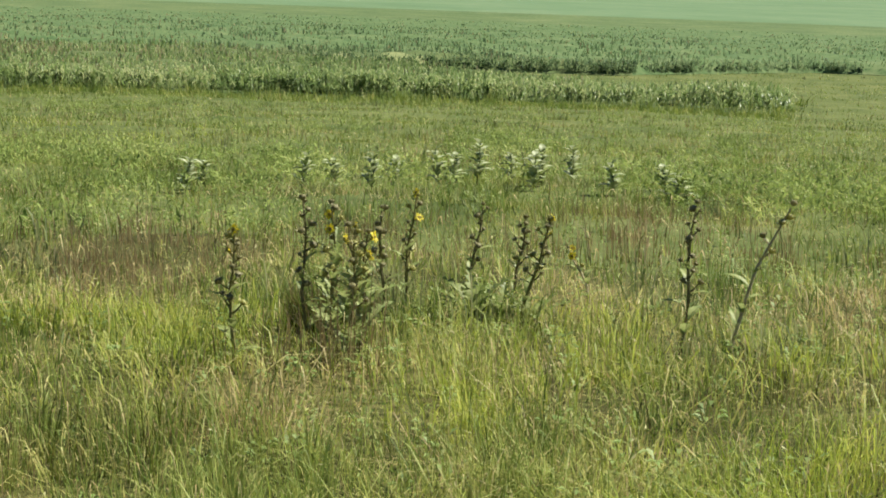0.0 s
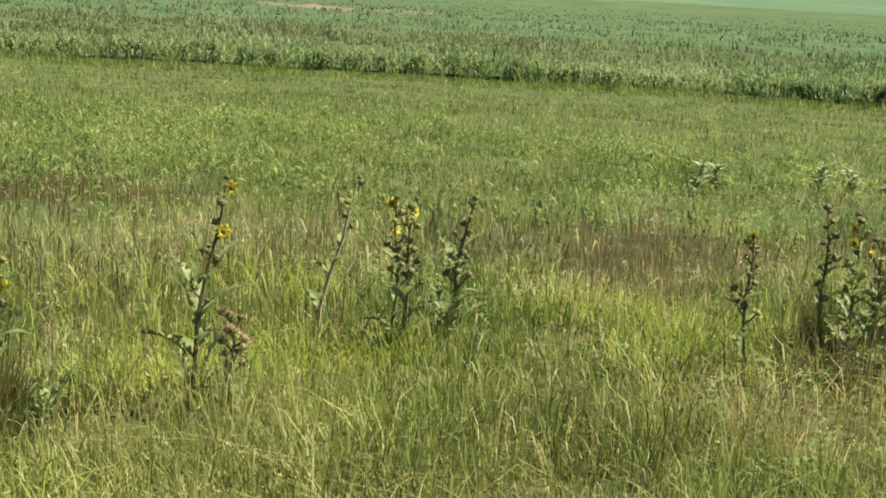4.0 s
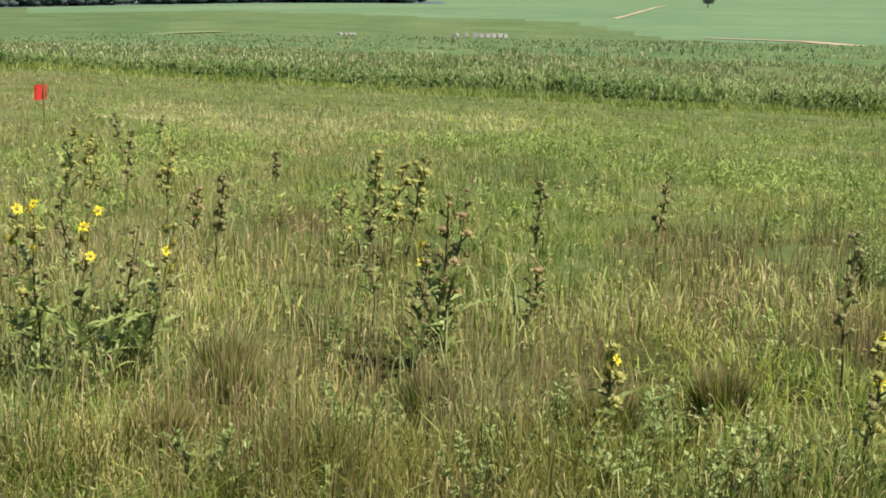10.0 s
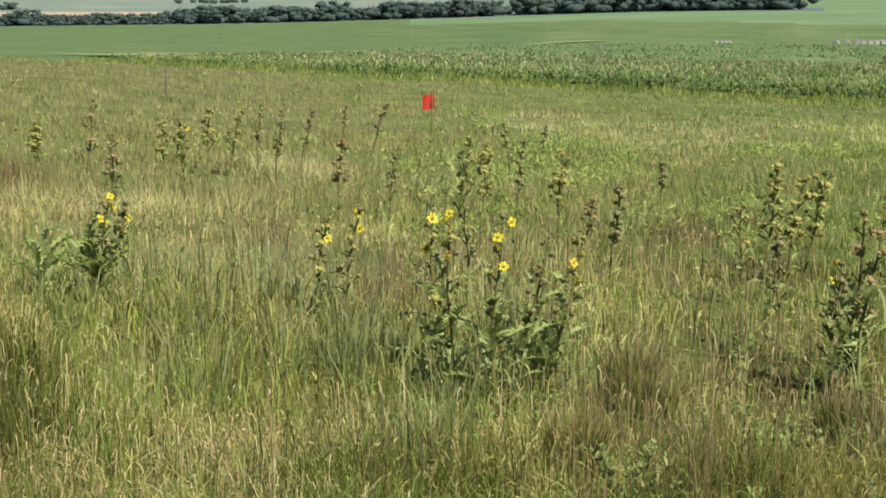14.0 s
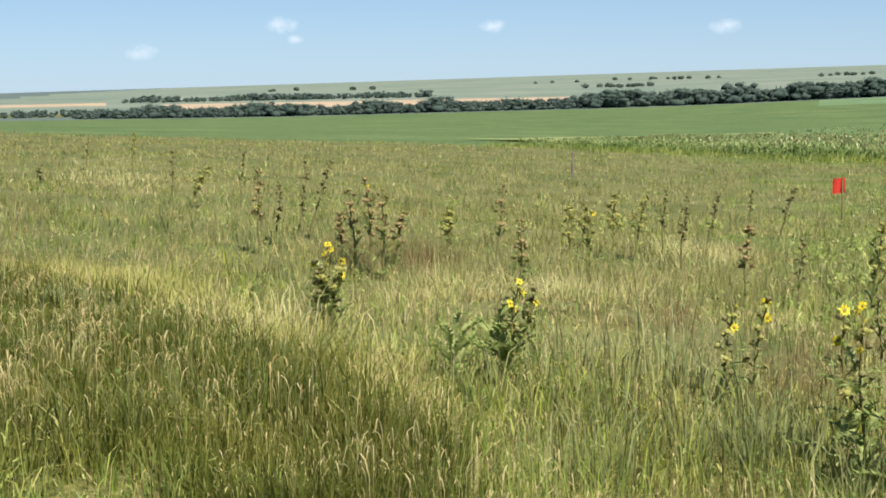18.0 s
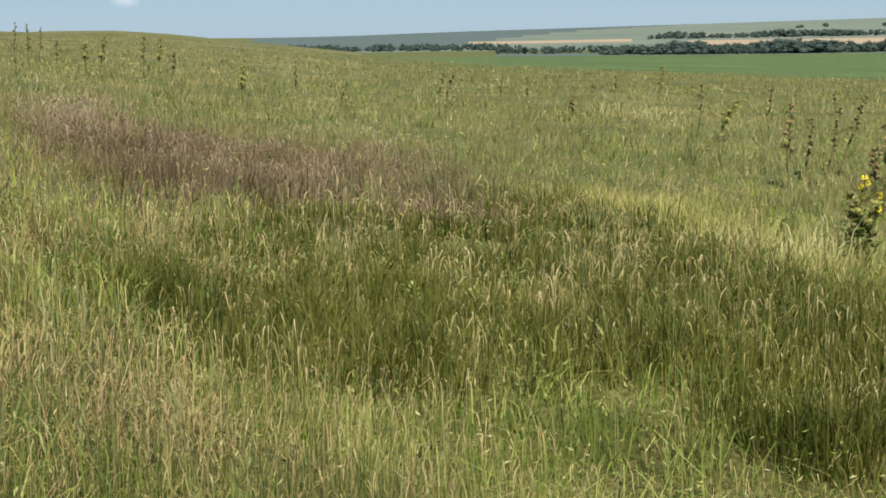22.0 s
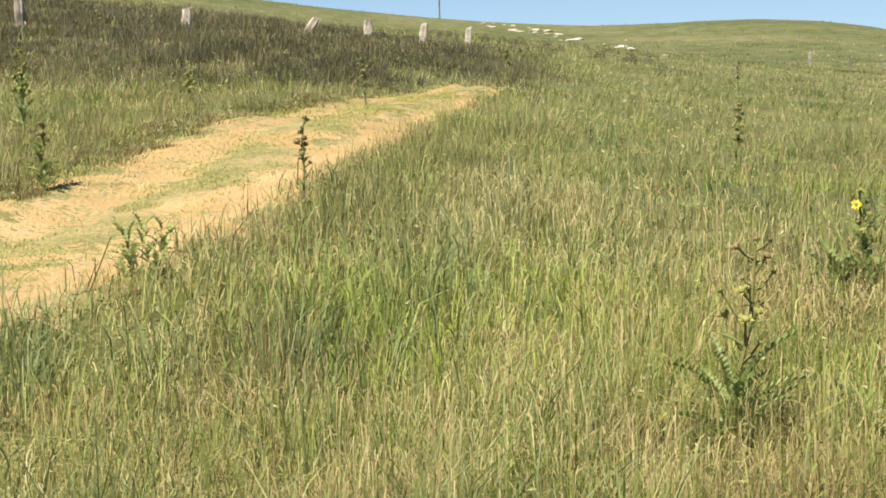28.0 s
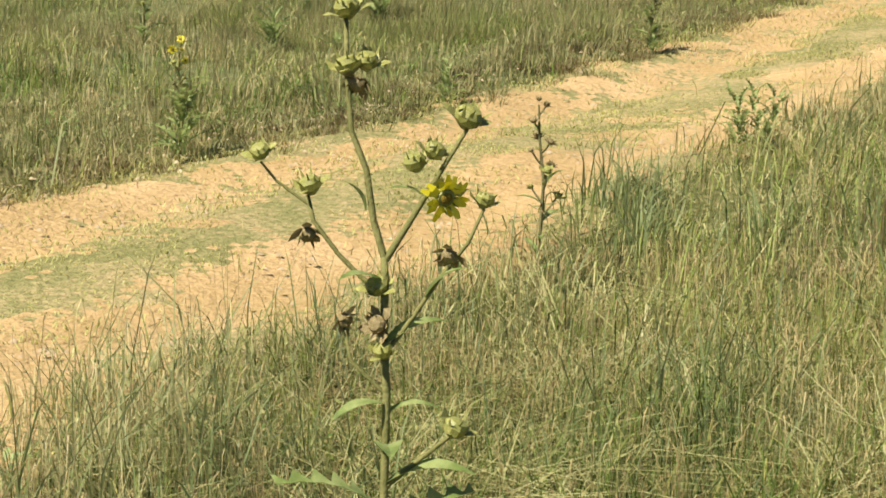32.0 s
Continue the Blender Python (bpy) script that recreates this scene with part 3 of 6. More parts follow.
    return tagged(mesh_object(name, v, faces, material), label, "grass", kind="stuff")


def blade_mesh(name, x, y, h, w, lean, material, label, seed, fine, out=None, hooked=False, lift=0.0):
    """One object of many tapered blades that arch over; fine: 2 for two joints, 1 for one, 0 for a straight spike."""
    rng = np.random.default_rng(seed)
    n = len(x)
    z = ground(x, y) - 0.01 + lift
    phi, turn = rng.random(n) * 2 * np.pi if out is None else out + rng.normal(0, 0.5, n), rng.random(n) * np.pi
    lx = (np.cos(phi) * lean - 0.05) * h
    ly = (np.sin(phi) * lean + 0.03) * h
    side = np.stack([np.cos(turn) * w / 2, np.sin(turn) * w / 2, 0 * w], 1)
    root = np.stack([x, y, z], 1)
    droop = np.clip(lean, 0, 1.3)
    if hooked:
        return hooked_mesh(name, root, h, w, phi, side, material, label, rng)

    def along(s):
        return root + np.stack([lx * s ** 2.2, ly * s ** 2.2, h * (s - droop * 0.55 * s ** 3)], 1)

    m1, tip = along(0.45), along(1.0)
    if fine > 1:
        m2 = along(0.78)
        v = np.stack([root - side, root + side, m1 - side * 0.9, m1 + side * 0.9, m2 - side * 0.6, m2 + side * 0.6, tip], 1).reshape(-1, 3)
        b = np.arange(n)[:, None] * 7
        faces = [np.concatenate([b + np.array([0, 1, 3, 2]), b + np.array([2, 3, 5, 4])]), b + np.array([4, 5, 6])]
    elif fine == 0:
        v = np.stack([root - side, root + side, tip], 1).reshape(-1, 3)
        faces = [np.arange(n)[:, None] * 3 + np.arange(3)]
    else:
        m1 = along(0.6)
        v = np.stack([root - side, root + side, m1 - side * 0.8, m1 + side * 0.8, tip], 1).reshape(-1, 3)
        b = np.arange(n)[:, None] * 5
        faces = [b + np.array([0, 1, 3, 2]), b + np.array([2, 3, 4])]
    return tagged(mesh_object(name, v, faces, material), label, "grass", kind="stuff")


def scatter(n, az0, az1, r0, r1, seed):
    """Places spread over a sector, thinning out with distance."""
    rng = np.random.default_rng(seed)
    k = 0.4
    az, r = az0 + (az1 - az0) * rng.random(n), (r0 ** -k + (r1 ** -k - r0 ** -k) * rng.random(n)) ** (-1 / k)
    x, y = place(az, r)
    return x, y, az, r, rng


def grass(name, n, material, label, seed, height, width, lean, chance, az0=-20, az1=186, r0=3.9, r1=180, tuft=6, fine_to=5.8, fan=1.0, hooked=False):
    """One kind of grass over a sector, in bands: fine blades near by, then simpler and more of them."""
    far_from, k = 16.0, 0.4
    bands = [(r0, r1, n)]
    if not hooked and r0 < far_from < r1:
        near_share = (r0 ** -k - far_from ** -k) / (r0 ** -k - r1 ** -k)
        bands = [(r0, far_from, int(n * near_share)), (far_from, r1, int(n * (1 - near_share) * 3.2))]
    elif not hooked and r0 >= far_from:
        bands = [(r0, r1, int(n * 2.0))]
    for b0, b1, count in bands:
        grass_band(name, count, material, label, seed + int(b0), height, width, lean, chance, az0, az1, b0, b1, tuft, fine_to, fan, hooked, seed)


def grass_band(name, n, material, label, seed, height, width, lean, chance, az0, az1, r0, r1, tuft, fine_to, fan, hooked, pattern):
    x, y, az, r, rng = scatter(n, az0, az1, r0, r1, seed)
    k = rng.integers(0, max(1, n // tuft), n)
    share = (0.55 + 0.9 * rng.random(n))[k]
    x, y, az, r = x[k], y[k], az[k], r[k]
    g = 0.035 + 0.0035 * r
    ox, oy = rng.normal(0, 1, n) * g * fan, rng.normal(0, 1, n) * g * fan
    x, y, out = x + ox, y + oy, np.arctan2(oy, ox)
    keep = rng.random(n) < chance(x, y, az, r) * (0.08 + 0.92 * smooth_step(value_noise(x, y, 0.5, pattern + 3), 0.36, 0.54))
    keep &= (r < np.minimum(crop_edge(az), 180)) | in_gap(az, r)
    a = track_across(x, y)
    verge = smooth_step(a, 1.04, 1.55) * smooth_step(a, 8.9, 8.8) + (a > 8.5)
    keep &= (a < 0.02 + 0.05 * rng.random(n)) | (rng.random(n) < verge)
    x, y, r, az, share, out = x[keep], y[keep], r[keep], az[keep], share[keep], out[keep]
    lush = 1 + 0.08 * smooth_step(az, 138, 146) * smooth_step(r, 16, 8)
    h = share * height * (1.0 - 0.12 * smooth_step(r, 9, 14)) * (0.45 + 0.9 * rng.random(len(x))) * (0.6 + 0.8 * value_noise(x, y, 1.7, pattern + 5)) * (0.62 + 0.76 * value_noise(x, y, 0.42, 90)) * lush
    w = width * (0.6 + 0.8 * rng.random(len(x))) * 0.62 * np.maximum(1, r / 5) ** 0.92
    ln = lean * (0.25 + 0.9 * rng.random(len(x)) + 1.6 * rng.random(len(x)) ** 5)
    near = r < fine_to
    if near.any():
        blade_mesh(name, x[near], y[near], h[near], w[near], ln[near], material, label, seed + 9, 2, out[near], hooked)
    far = ~near
    if far.any():
        simple = r0 >= 16.0
        blade_mesh(("distant_" if simple else "far_") + name, x[far], y[far], h[far], w[far] * (0.95 if simple else 1.0), ln[far], material, label, seed + 11, 0 if simple else 1, out[far], hooked)


def patches(az, r, spots):
    """From 0 to 1: how far a place lies in one of the patches (bearing, distance, half width, half depth)."""
    out = np.zeros_like(az)
    for a, d, wide, deep in spots:
        u, v = np.radians(az - a) * d / wide, (r - d) / deep
        out = np.maximum(out, np.exp(-(u * u + v * v) ** 2 * 0.7))
    return out


DRY_SPOTS = [(125.4, 7.3, .6, .8), (124.3, 4.9, .5, .5), (129.9, 9.5, .6, 1.4), (-5.7, 10.7, .5, 1.2), (12.8, 10.2, .45, 1.8), (6.7, 6.6, .35, .4), (-15.7, 10.3, .4, 1.6),
             (27.0, 12.2, .6, 1.6), (40.6, 12.3, .7, 1.4), (28.5, 6.1, .3, .5), (74.1, 23.2, .6, 2.4), (78.4, 16.4, .55, 1.7), (82.4, 16.6, .5, 1.6), (61.0, 48, 4.4, 14),
             (77.6, 6.4, .35, .8), (65.5, 11.9, .5, 1.6), (95.7, 43, 1.1, 8), (156.2, 8.4, .4, .7), (159.0, 7.4, .4, .6), (87.3, 10.0, .5, 1.4), (131, 4.6, 1.0, .8)]
RUST_SPOTS = [(111.0, 19.5, 1.9, 4.6), (116.5, 23.5, .9, 3.0), (124.1, 27.6, 1.6, 4), (10.3, 13, .8, 2.4), (-8.2, 15.5, 1.0, 2.6), (1.2, 14.4, .9, 2.6), (45.6, 11.1, .7, 1.8), (32.2, 16.2, 1.1, 2.2),
              (38.6, 9.7, .7, 1.2), (51.4, 7.6, .6, 1.0), (43.4, 14.9, 1.3, 2.2), (58.7, 8.8, .5, 1.2), (60.1, 16.3, 1.0, 3), (61.0, 7.4, .4, .9), (75.6, 15.1, .6, 1.5), (107.1, 21, .9, 4),
              (85.8, 20.7, .9, 2.4), (152.0, 7.7, .3, .5), (71.7, 11.8, .5, 1.8), (3.3, 7.8, .45, .6)]
BRIGHT_SPOTS = [(124.7, 14.6, 1.9, 3.4), (123.0, 18.6, 1.9, 2.2), (-3.0, 7.1, .55, .8), (11.5, 7.0, .45, .6), (-6.2, 8.4, .5, .7), (-15.3, 8.6, .5, 1.2), (-13.6, 5.7, .5, .5), (11.4, 39, 2.6, 6), (28.4, 7.2, .5, .7),
                (38.1, 7.7, .25, .6), (27.5, 32, 4, 10), (51.4, 54, 3.4, 12), (42.5, 7.5, .25, .8), (70.8, 9.6, .45, 1.0), (66.7, 7.4, .3, .8), (46.2, 8.8, .35, .7), (39.1, 7.7, .4, .9),
                (40.0, 12.5, .5, .9), (146.8, 8.0, .7, 1.4), (141.6, 8.2, .4, 1.1), (91.0, 18.6, .8, 2), (78.0, 9.2, .45, 1.6)]
MOUNDS = [(78.4, 16.4, .75, 1.3), (82.5, 16.5, .7, 1.3), (74.1, 23.2, .7, 2.0), (95.7, 43, 1.4, 6), (91.8, 12.6, .8, 1.0), (61, 46, 3.6, 8), (65, 50, 3, 7), (40.0, 12.5, .5, .8), (53, 56, 3, 8)]
TEAL_SPOTS = [(119.0, 28, .9, 5), (114.0, 30, .8, 4.5), (73.4, 11, .5, 1.8), (79.7, 10.8, .45, 1.6), (100.9, 26, 1.3, 4), (-9.6, 11, .4, 1.6), (161.0, 9.4, .3, 1.8), (142.4, 11.8, 1.1, 3), (78.8, 7.8, .3, 1.0),
              (53.5, 7.5, .25, .9), (78.5, 7.5, .3, .8), (71.0, 9.6, .35, 1.0), (137.4, 18.7, 1.6, 3)]
FORB_SPOTS = [(12.3, 28, 2.1, 4.5), (6.0, 24.5, 0.9, 4), (-2.6, 35, 1.1, 6), (-8.8, 23.6, .6, 2.6), (51.5, 32, 1.1, 5), (29.1, 23.4, .8, 2.4), (23.6, 24.3, 1.0, 2.2), (64.6, 36, .9, 6), (52.1, 32, .8, 4.5),
              (67.2, 51, .7, 5), (66.4, 22.4, .6, 2.6), (31, 29, 3, 5), (22, 29, 3, 5), (44, 27, 2.2, 3)]


def olive_zone(az, r):
    edge = np.interp(az, OLIVE_AZ, OLIVE_OUT)
    u, v = place(az, r)
    hem = np.interp(az, OLIVE_AZ, OLIVE_IN) + 1.2 * (value_noise(u, v, 0.8, 30) - 0.5)
    return smooth_step(az, 83.0, 84.5) * smooth_step(az, 118, 115) * smooth_step(r, edge + 0.2, edge - 0.25 - 3.0 * smooth_step(az, 95, 101)) * smooth_step(r, hem - 0.5, hem + 0.3)


OLIVE_AZ = [83.5, 85.7, 90.4, 94.8, 97.9, 101, 105, 109, 113, 116, 118]
OLIVE_OUT = [7.5, 8.3, 11.3, 15.2, 17.5, 18.5, 17, 14.5, 12, 10.5, 9]
OLIVE_IN = [5.6, 6.1, 6.6, 7.0, 7.2, 7.2, 6.8, 6.8, 7.2, 8, 8]


def fringe(az, r):
    """The dry strip just behind the dark olive patch."""
    edge = np.interp(az, OLIVE_AZ, OLIVE_OUT)
    return smooth_step(az, 84, 86) * smooth_step(az, 103, 97) * smooth_step(r, edge - 0.1, edge + 0.2) * smooth_step(r, edge + 3.2, edge + 1.4)


def bank_zone(az, r):
    u, v = place(az, r)
    ragged = 7 * (value_noise(u, v, 5, 28) - 0.5)
    return smooth_step(az, 138, 142) * smooth_step(r + ragged, 24, 32) * smooth_step(r + ragged, 70, 52)


def green_chance(x, y, az, r):
    return np.clip(0.45 + 0.55 * value_noise(x, y, 3.5, 24), 0, 1) * (1 - 0.3 * smooth_step(az, 104, 116)) * (1 - 0.93 * olive_zone(az, r)) * (1 - 0.4 * dark_near(az, r)) * (1 - 0.5 * smooth_step(az, 55, 72) * smooth_step(r, 9, 13)) * (1 - 0.85 * patches(az, r, MOUNDS)) * (1 - 0.85 * patches(az, r, RUST_SPOTS)) * (1 - 0.75 * patches(az, r, DRY_SPOTS)) * (1 - 0.7 * patches(az, r, BRIGHT_SPOTS)) * (1 - 0.93 * bank_zone(az, r)) * (1 - 0.55 * smooth_step(az, 142, 148))


def bright_chance(x, y, az, r):
    return np.clip(0.1 + smooth_step(value_noise(x, y, 1.4, 25), 0.5, 0.75) * (0.35 + 0.3 * smooth_step(az, 60, 40)) + 1.4 * patches(az, r, BRIGHT_SPOTS) + 0.7 * smooth_step(az, 33, 27) * smooth_step(r, 9, 6.5) + 0.08 * smooth_step(az, 100, 112) * smooth_step(az, 165, 150) * smooth_step(r, 10, 6), 0, 1) * (1 - 0.9 * olive_zone(az, r)) * (1 - 0.95 * bank_zone(az, r)) * (1 - 0.8 * patches(az, r, RUST_SPOTS)) * (1 - 0.6 * fringe(az, r)) * (1 - 0.5 * smooth_step(r, 22, 45)) * (1 - 0.6 * dark_near(az, r)) * (1 - 0.5 * smooth_step(az, 65, 85) * smooth_step(r, 9, 13)) * (1 - 0.75 * smooth_step(az, 142, 148) * smooth_step(r, 10, 14))


def straw_chance(x, y, az, r):
    return np.clip(0.12 + 0.12 * smooth_step(az, 30, 70) + 0.5 * smooth_step(value_noise(x, y, 1.3, 21), 0.55, 0.8) + 0.6 * smooth_step(az, 140, 150) * smooth_step(r, 14, 7) + 0.4 * smooth_step(az, 140, 146) * smooth_step(r, 12, 16) + 0.7 * smooth_step(az, 104, 116) * smooth_step(az, 156, 140) + patches(az, r, DRY_SPOTS) + fringe(az, r), 0, 1) * (1 - 0.9 * olive_zone(az, r)) * (1 - 0.85 * dark_near(az, r)) * (1 - 0.8 * patches(az, r, RUST_SPOTS)) * (1 - 0.6 * patches(az, r, BRIGHT_SPOTS))


def rust_chance(x, y, az, r):
    mid = 0.45 * smooth_step(r, 8, 11) * smooth_step(r, 20, 15) * smooth_step(az, 78, 60)
    return np.clip(0.04 + (0.26 + 0.7 * mid) * smooth_step(value_noise(x, y, 2.4, 22), 0.5, 0.75) * (0.3 + 0.7 * smooth_step(r, 6, 9)) + patches(az, r, RUST_SPOTS) + 0.3 * bank_zone(az, r) + 0.3 * smooth_step(az, 142, 148) * smooth_step(r, 12, 15), 0, 1) * (1 - 0.7 * olive_zone(az, r)) * (1 - 0.7 * patches(az, r, BRIGHT_SPOTS))


def blue_chance(x, y, az, r):
    return np.clip(smooth_step(value_noise(x, y, 1.6, 23), 0.62, 0.8) + 0.22 * smooth_step(az, 141, 148) * smooth_step(r, 12, 7) + patches(az, r, TEAL_SPOTS), 0, 1) * (1 - 0.8 * olive_zone(az, r))


def dark_near(az, r):
    """The deep shaggy foreground between the flowers."""
    return smooth_step(az, 38, 47) * smooth_step(az, 70, 62) * smooth_step(r, 7.2, 5.8)


def pale_chance(x, y, az, r):
    return np.clip(0.25 + smooth_step(value_noise(x, y, 3.0, 40), 0.3, 0.6), 0, 1) * smooth_step(az, 50, 68) * smooth_step(r, 9, 13) * (1 - olive_zone(az, r)) * (1 - patches(az, r, RUST_SPOTS)) * (1 - 0.8 * patches(az, r, MOUNDS)) * (1 - 0.6 * bank_zone(az, r))


def slope_chance(x, y, az, r):
    return (0.25 + 0.75 * smooth_step(value_noise(x, y, 1.2, 63), 0.35, 0.6)) * (1 - 0.92 * bank_zone(az, r))


def hook_chance(x, y, az, r):
    return np.clip(0.12 + 0.5 * smooth_step(value_noise(x, y, 1.1, 29), 0.5, 0.75) * smooth_step(az, 20, 75) + 0.5 * olive_zone(az, r) + 0.25 * smooth_step(az, 100, 120), 0, 1) * smooth_step(r, 30, 14)


def olive_chance(x, y, az, r):
    return np.clip(0.9 * dark_near(az, r) + olive_zone(az, r) + 0.35 * smooth_step(value_noise(x, y, 1.5, 26), 0.6, 0.85) + 0.3 * bank_zone(az, r), 0, 1)


def bank_chance(x, y, az, r):
    return bank_zone(az, r) * (0.7 + 0.3 * smooth_step(value_noise(x, y, 4, 27), 0.35, 0.6))


grass("grass", 340000, M_GREEN, "mixed green prairie grass, thick and uneven", 31, 0.23, 0.0062, 0.32, green_chance, tuft=9, fan=1.2)
grass("tussock_grass", 135000, M_GREEN, "rounded green grass tussocks", 41, 0.25, 0.0058, 0.6, green_chance, tuft=40, fan=1.7)
grass("bright_grass", 300000, M_BRIGHT, "fresh yellow-green grass in patches", 35, 0.20, 0.0075, 0.5, bright_chance, tuft=26, fan=1.5)
grass("olive_grass", 250000, M_OLIVE, "dark olive grass, dense and bent over", 36, 0.24, 0.0068, 0.35, olive_chance, tuft=20, fan=1.5)
grass("dry_grass", 240000, M_STRAW, "sun-bleached straw-coloured grass, broken and bent", 32, 0.19, 0.0052, 0.8, straw_chance, tuft=9)
grass("seeding_grass", 130000, M_STRAW, "thin pale grass stalks with curled seed heads", 38, 0.26, 0.0046, 0.3, hook_chance, tuft=4, r1=30, fine_to=30, hooked=True)
grass("pale_grass", 240000, M_TURF, "pale grey-green dry grass, soft and fine", 39, 0.25, 0.0055, 0.35, pale_chance, az0=48, r0=6, r1=120, tuft=12, fan=1.4)
grass("rusty_grass", 300000, M_RUST, "rust-brown bluestem grass standing in patches", 33, 0.28, 0.0046, 0.2, rust_chance, tuft=26, fan=1.5)
grass("bluish_grass", 200000, M_BLUE, "broad grey-green grass in clumps", 34, 0.27, 0.0095, 0.35, blue_chance, tuft=20, fan=1.3)
grass("bank_grass", 260000, M_BANK, "dark brownish grass on the bank along the fence", 37, 0.25, 0.0052, 0.5, bank_chance, az0=136, az1=187, r0=22, r1=80, tuft=18, fan=1.8)


grass("broad_grass", 19000, M_BLUE, "broad grey-green blades beside the track", 53, 0.40, 0.0085, 0.5, lambda x, y, az, r: 0.2 + 0.8 * smooth_step(value_noise(x, y, 0.6, 54), 0.4, 0.6), az0=139, az1=189, r0=2.5, r1=10, tuft=9, fan=1.5)
grass("slope_grass", 60000, M_TURF, "tufted grey-green grass on the slope above the track", 55, 0.22, 0.0062, 0.45, slope_chance, az0=139, az1=189, r0=11, r1=36, tuft=18, fan=1.6)
grass("slope_straw", 26000, M_STRAW, "dry straw tufts on the slope above the track", 56, 0.22, 0.005, 0.6, slope_chance, az0=139, az1=189, r0=10, r1=34, tuft=12, fan=1.5)
grass("slope_clumps", 30000, M_GREEN, "dark green clumps on the slope above the track", 57, 0.26, 0.006, 0.6, lambda x, y, az, r: smooth_step(value_noise(x, y, 1.6, 58), 0.5, 0.65) * (1 - 0.8 * bank_zone(az, r)), az0=139, az1=189, r0=12, r1=36, tuft=30, fan=2.0)
grass("shaggy_grass", 42000, M_OLIVE, "deep green shaggy grass between the flowers", 59, 0.27, 0.0065, 0.45, lambda x, y, az, r: dark_near(az, r) * (0.3 + 0.7 * smooth_step(value_noise(x, y, 0.8, 60), 0.35, 0.6)), az0=29, az1=70, r0=4.3, r1=7.6, tuft=16, fan=1.5)
grass("brown_stalks", 6000, M_RUST, "brown upright stalks between the flowers", 61, 0.34, 0.0042, 0.15, lambda x, y, az, r: dark_near(az, r) * smooth_step(value_noise(x, y, 0.9, 62), 0.5, 0.65), az0=29, az1=70, r0=4.6, r1=7.6, tuft=26, fan=1.3)
grass("dry_mounds", 110000, M_STRAW, "low pale mounds of dry grass", 64, 0.17, 0.0055, 0.6, lambda x, y, az, r: patches(az, r, DRY_SPOTS) * (0.75 + 0.25 * smooth_step(r, 7, 11)), az0=-18, az1=162, r0=4, r1=56, tuft=14, fan=1.4)
grass("lit_grass", 90000, M_LIME, "lush yellow-green grass, bright in the sun", 65, 0.24, 0.0065, 0.6, lambda x, y, az, r: smooth_step(value_noise(x, y, 1.1, 66), 0.38, 0.58) * smooth_step(r, 10, 8), az0=-18, az1=34, r0=4.3, r1=10, tuft=22, fan=1.7)
grass("rust_patch", 110000, M_RUST, "brown bluestem patch standing in the prairie", 43, 0.27, 0.005, 0.2, lambda x, y, az, r: patches(az, r, RUST_SPOTS) * smooth_step(value_noise(x, y, 1.1, 51), 0.25, 0.6), az0=5, az1=121, r0=5, r1=27, tuft=16, fan=1.5)
grass("pinkish_grass", 38000, M_PINK, "pinkish seed heads above the brown patch", 44, 0.30, 0.005, 0.3, lambda x, y, az, r: patches(az, r, RUST_SPOTS) * smooth_step(value_noise(x, y, 0.9, 50), 0.35, 0.65), az0=104, az1=121, r0=12, r1=27, tuft=5, fine_to=30, hooked=True)
grass("olive_patch", 220000, M_OLIVE, "dark green grass in one dense patch", 45, 0.22, 0.0068, 0.4, lambda x, y, az, r: olive_zone(az, r) * (0.4 + 0.6 * smooth_step(value_noise(x, y, 0.7, 52), 0.3, 0.6)), az0=83, az1=118, r0=4.5, r1=19, tuft=14, fan=1.4)
grass("fringe_grass", 60000, M_LEMON, "pale yellow-green grass strip beside the dark patch", 46, 0.26, 0.006, 0.45, lambda x, y, az, r: fringe(az, r), az0=84, az1=104, r0=7, r1=20, tuft=14, fan=1.4)
grass("field_edge_grass", 90000, M_GREEN, "rank grass along the edge of the corn", 47, 0.55, 0.007, 0.4, lambda x, y, az, r: smooth_step(r, crop_edge(az) - 12, crop_edge(az) - 4), az0=-18, az1=82, r0=86, r1=124, tuft=10)
grass("tangled_grass", 92000, M_STRAW, "tangled broken straw lying in the grass", 48, 0.20, 0.006, 1.5, lambda x, y, az, r: (0.25 + 0.75 * smooth_step(value_noise(x, y, 0.5, 49), 0.45, 0.65)) * np.maximum(smooth_step(az, 104, 110), patches(az, r, [(77.0, 6.2, .9, 1.0), (83, 6.6, .8, .9)])), az0=68, az1=189, r0=2.5, r1=11, tuft=14, fan=1.6)


grass("lime_grass", 150000, M_LIME, "lush lime-green grass in soft patches", 77, 0.25, 0.0065, 0.5, lambda x, y, az, r: patches(az, r, BRIGHT_SPOTS) * (0.35 + 0.65 * smooth_step(value_noise(x, y, 0.7, 78), 0.3, 0.55)), r0=4.2, r1=70, tuft=22, fan=1.7)
# added blades whose pale colour serves as highlights on the near grass
grass("arched_grass", 46000, M_LEMON, "arching grass blades coloured pale as sun highlights", 73, 0.23, 0.0085, 1.0, lambda x, y, az, r: (0.25 + 0.75 * smooth_step(value_noise(x, y, 0.6, 74), 0.45, 0.65)) * (1 - 0.6 * olive_zone(az, r)) * (1 - 0.5 * smooth_step(az, 66, 76)) * (1 - 0.6 * smooth_step(az, 98, 108)), r0=4, r1=14, tuft=10, fan=1.6)
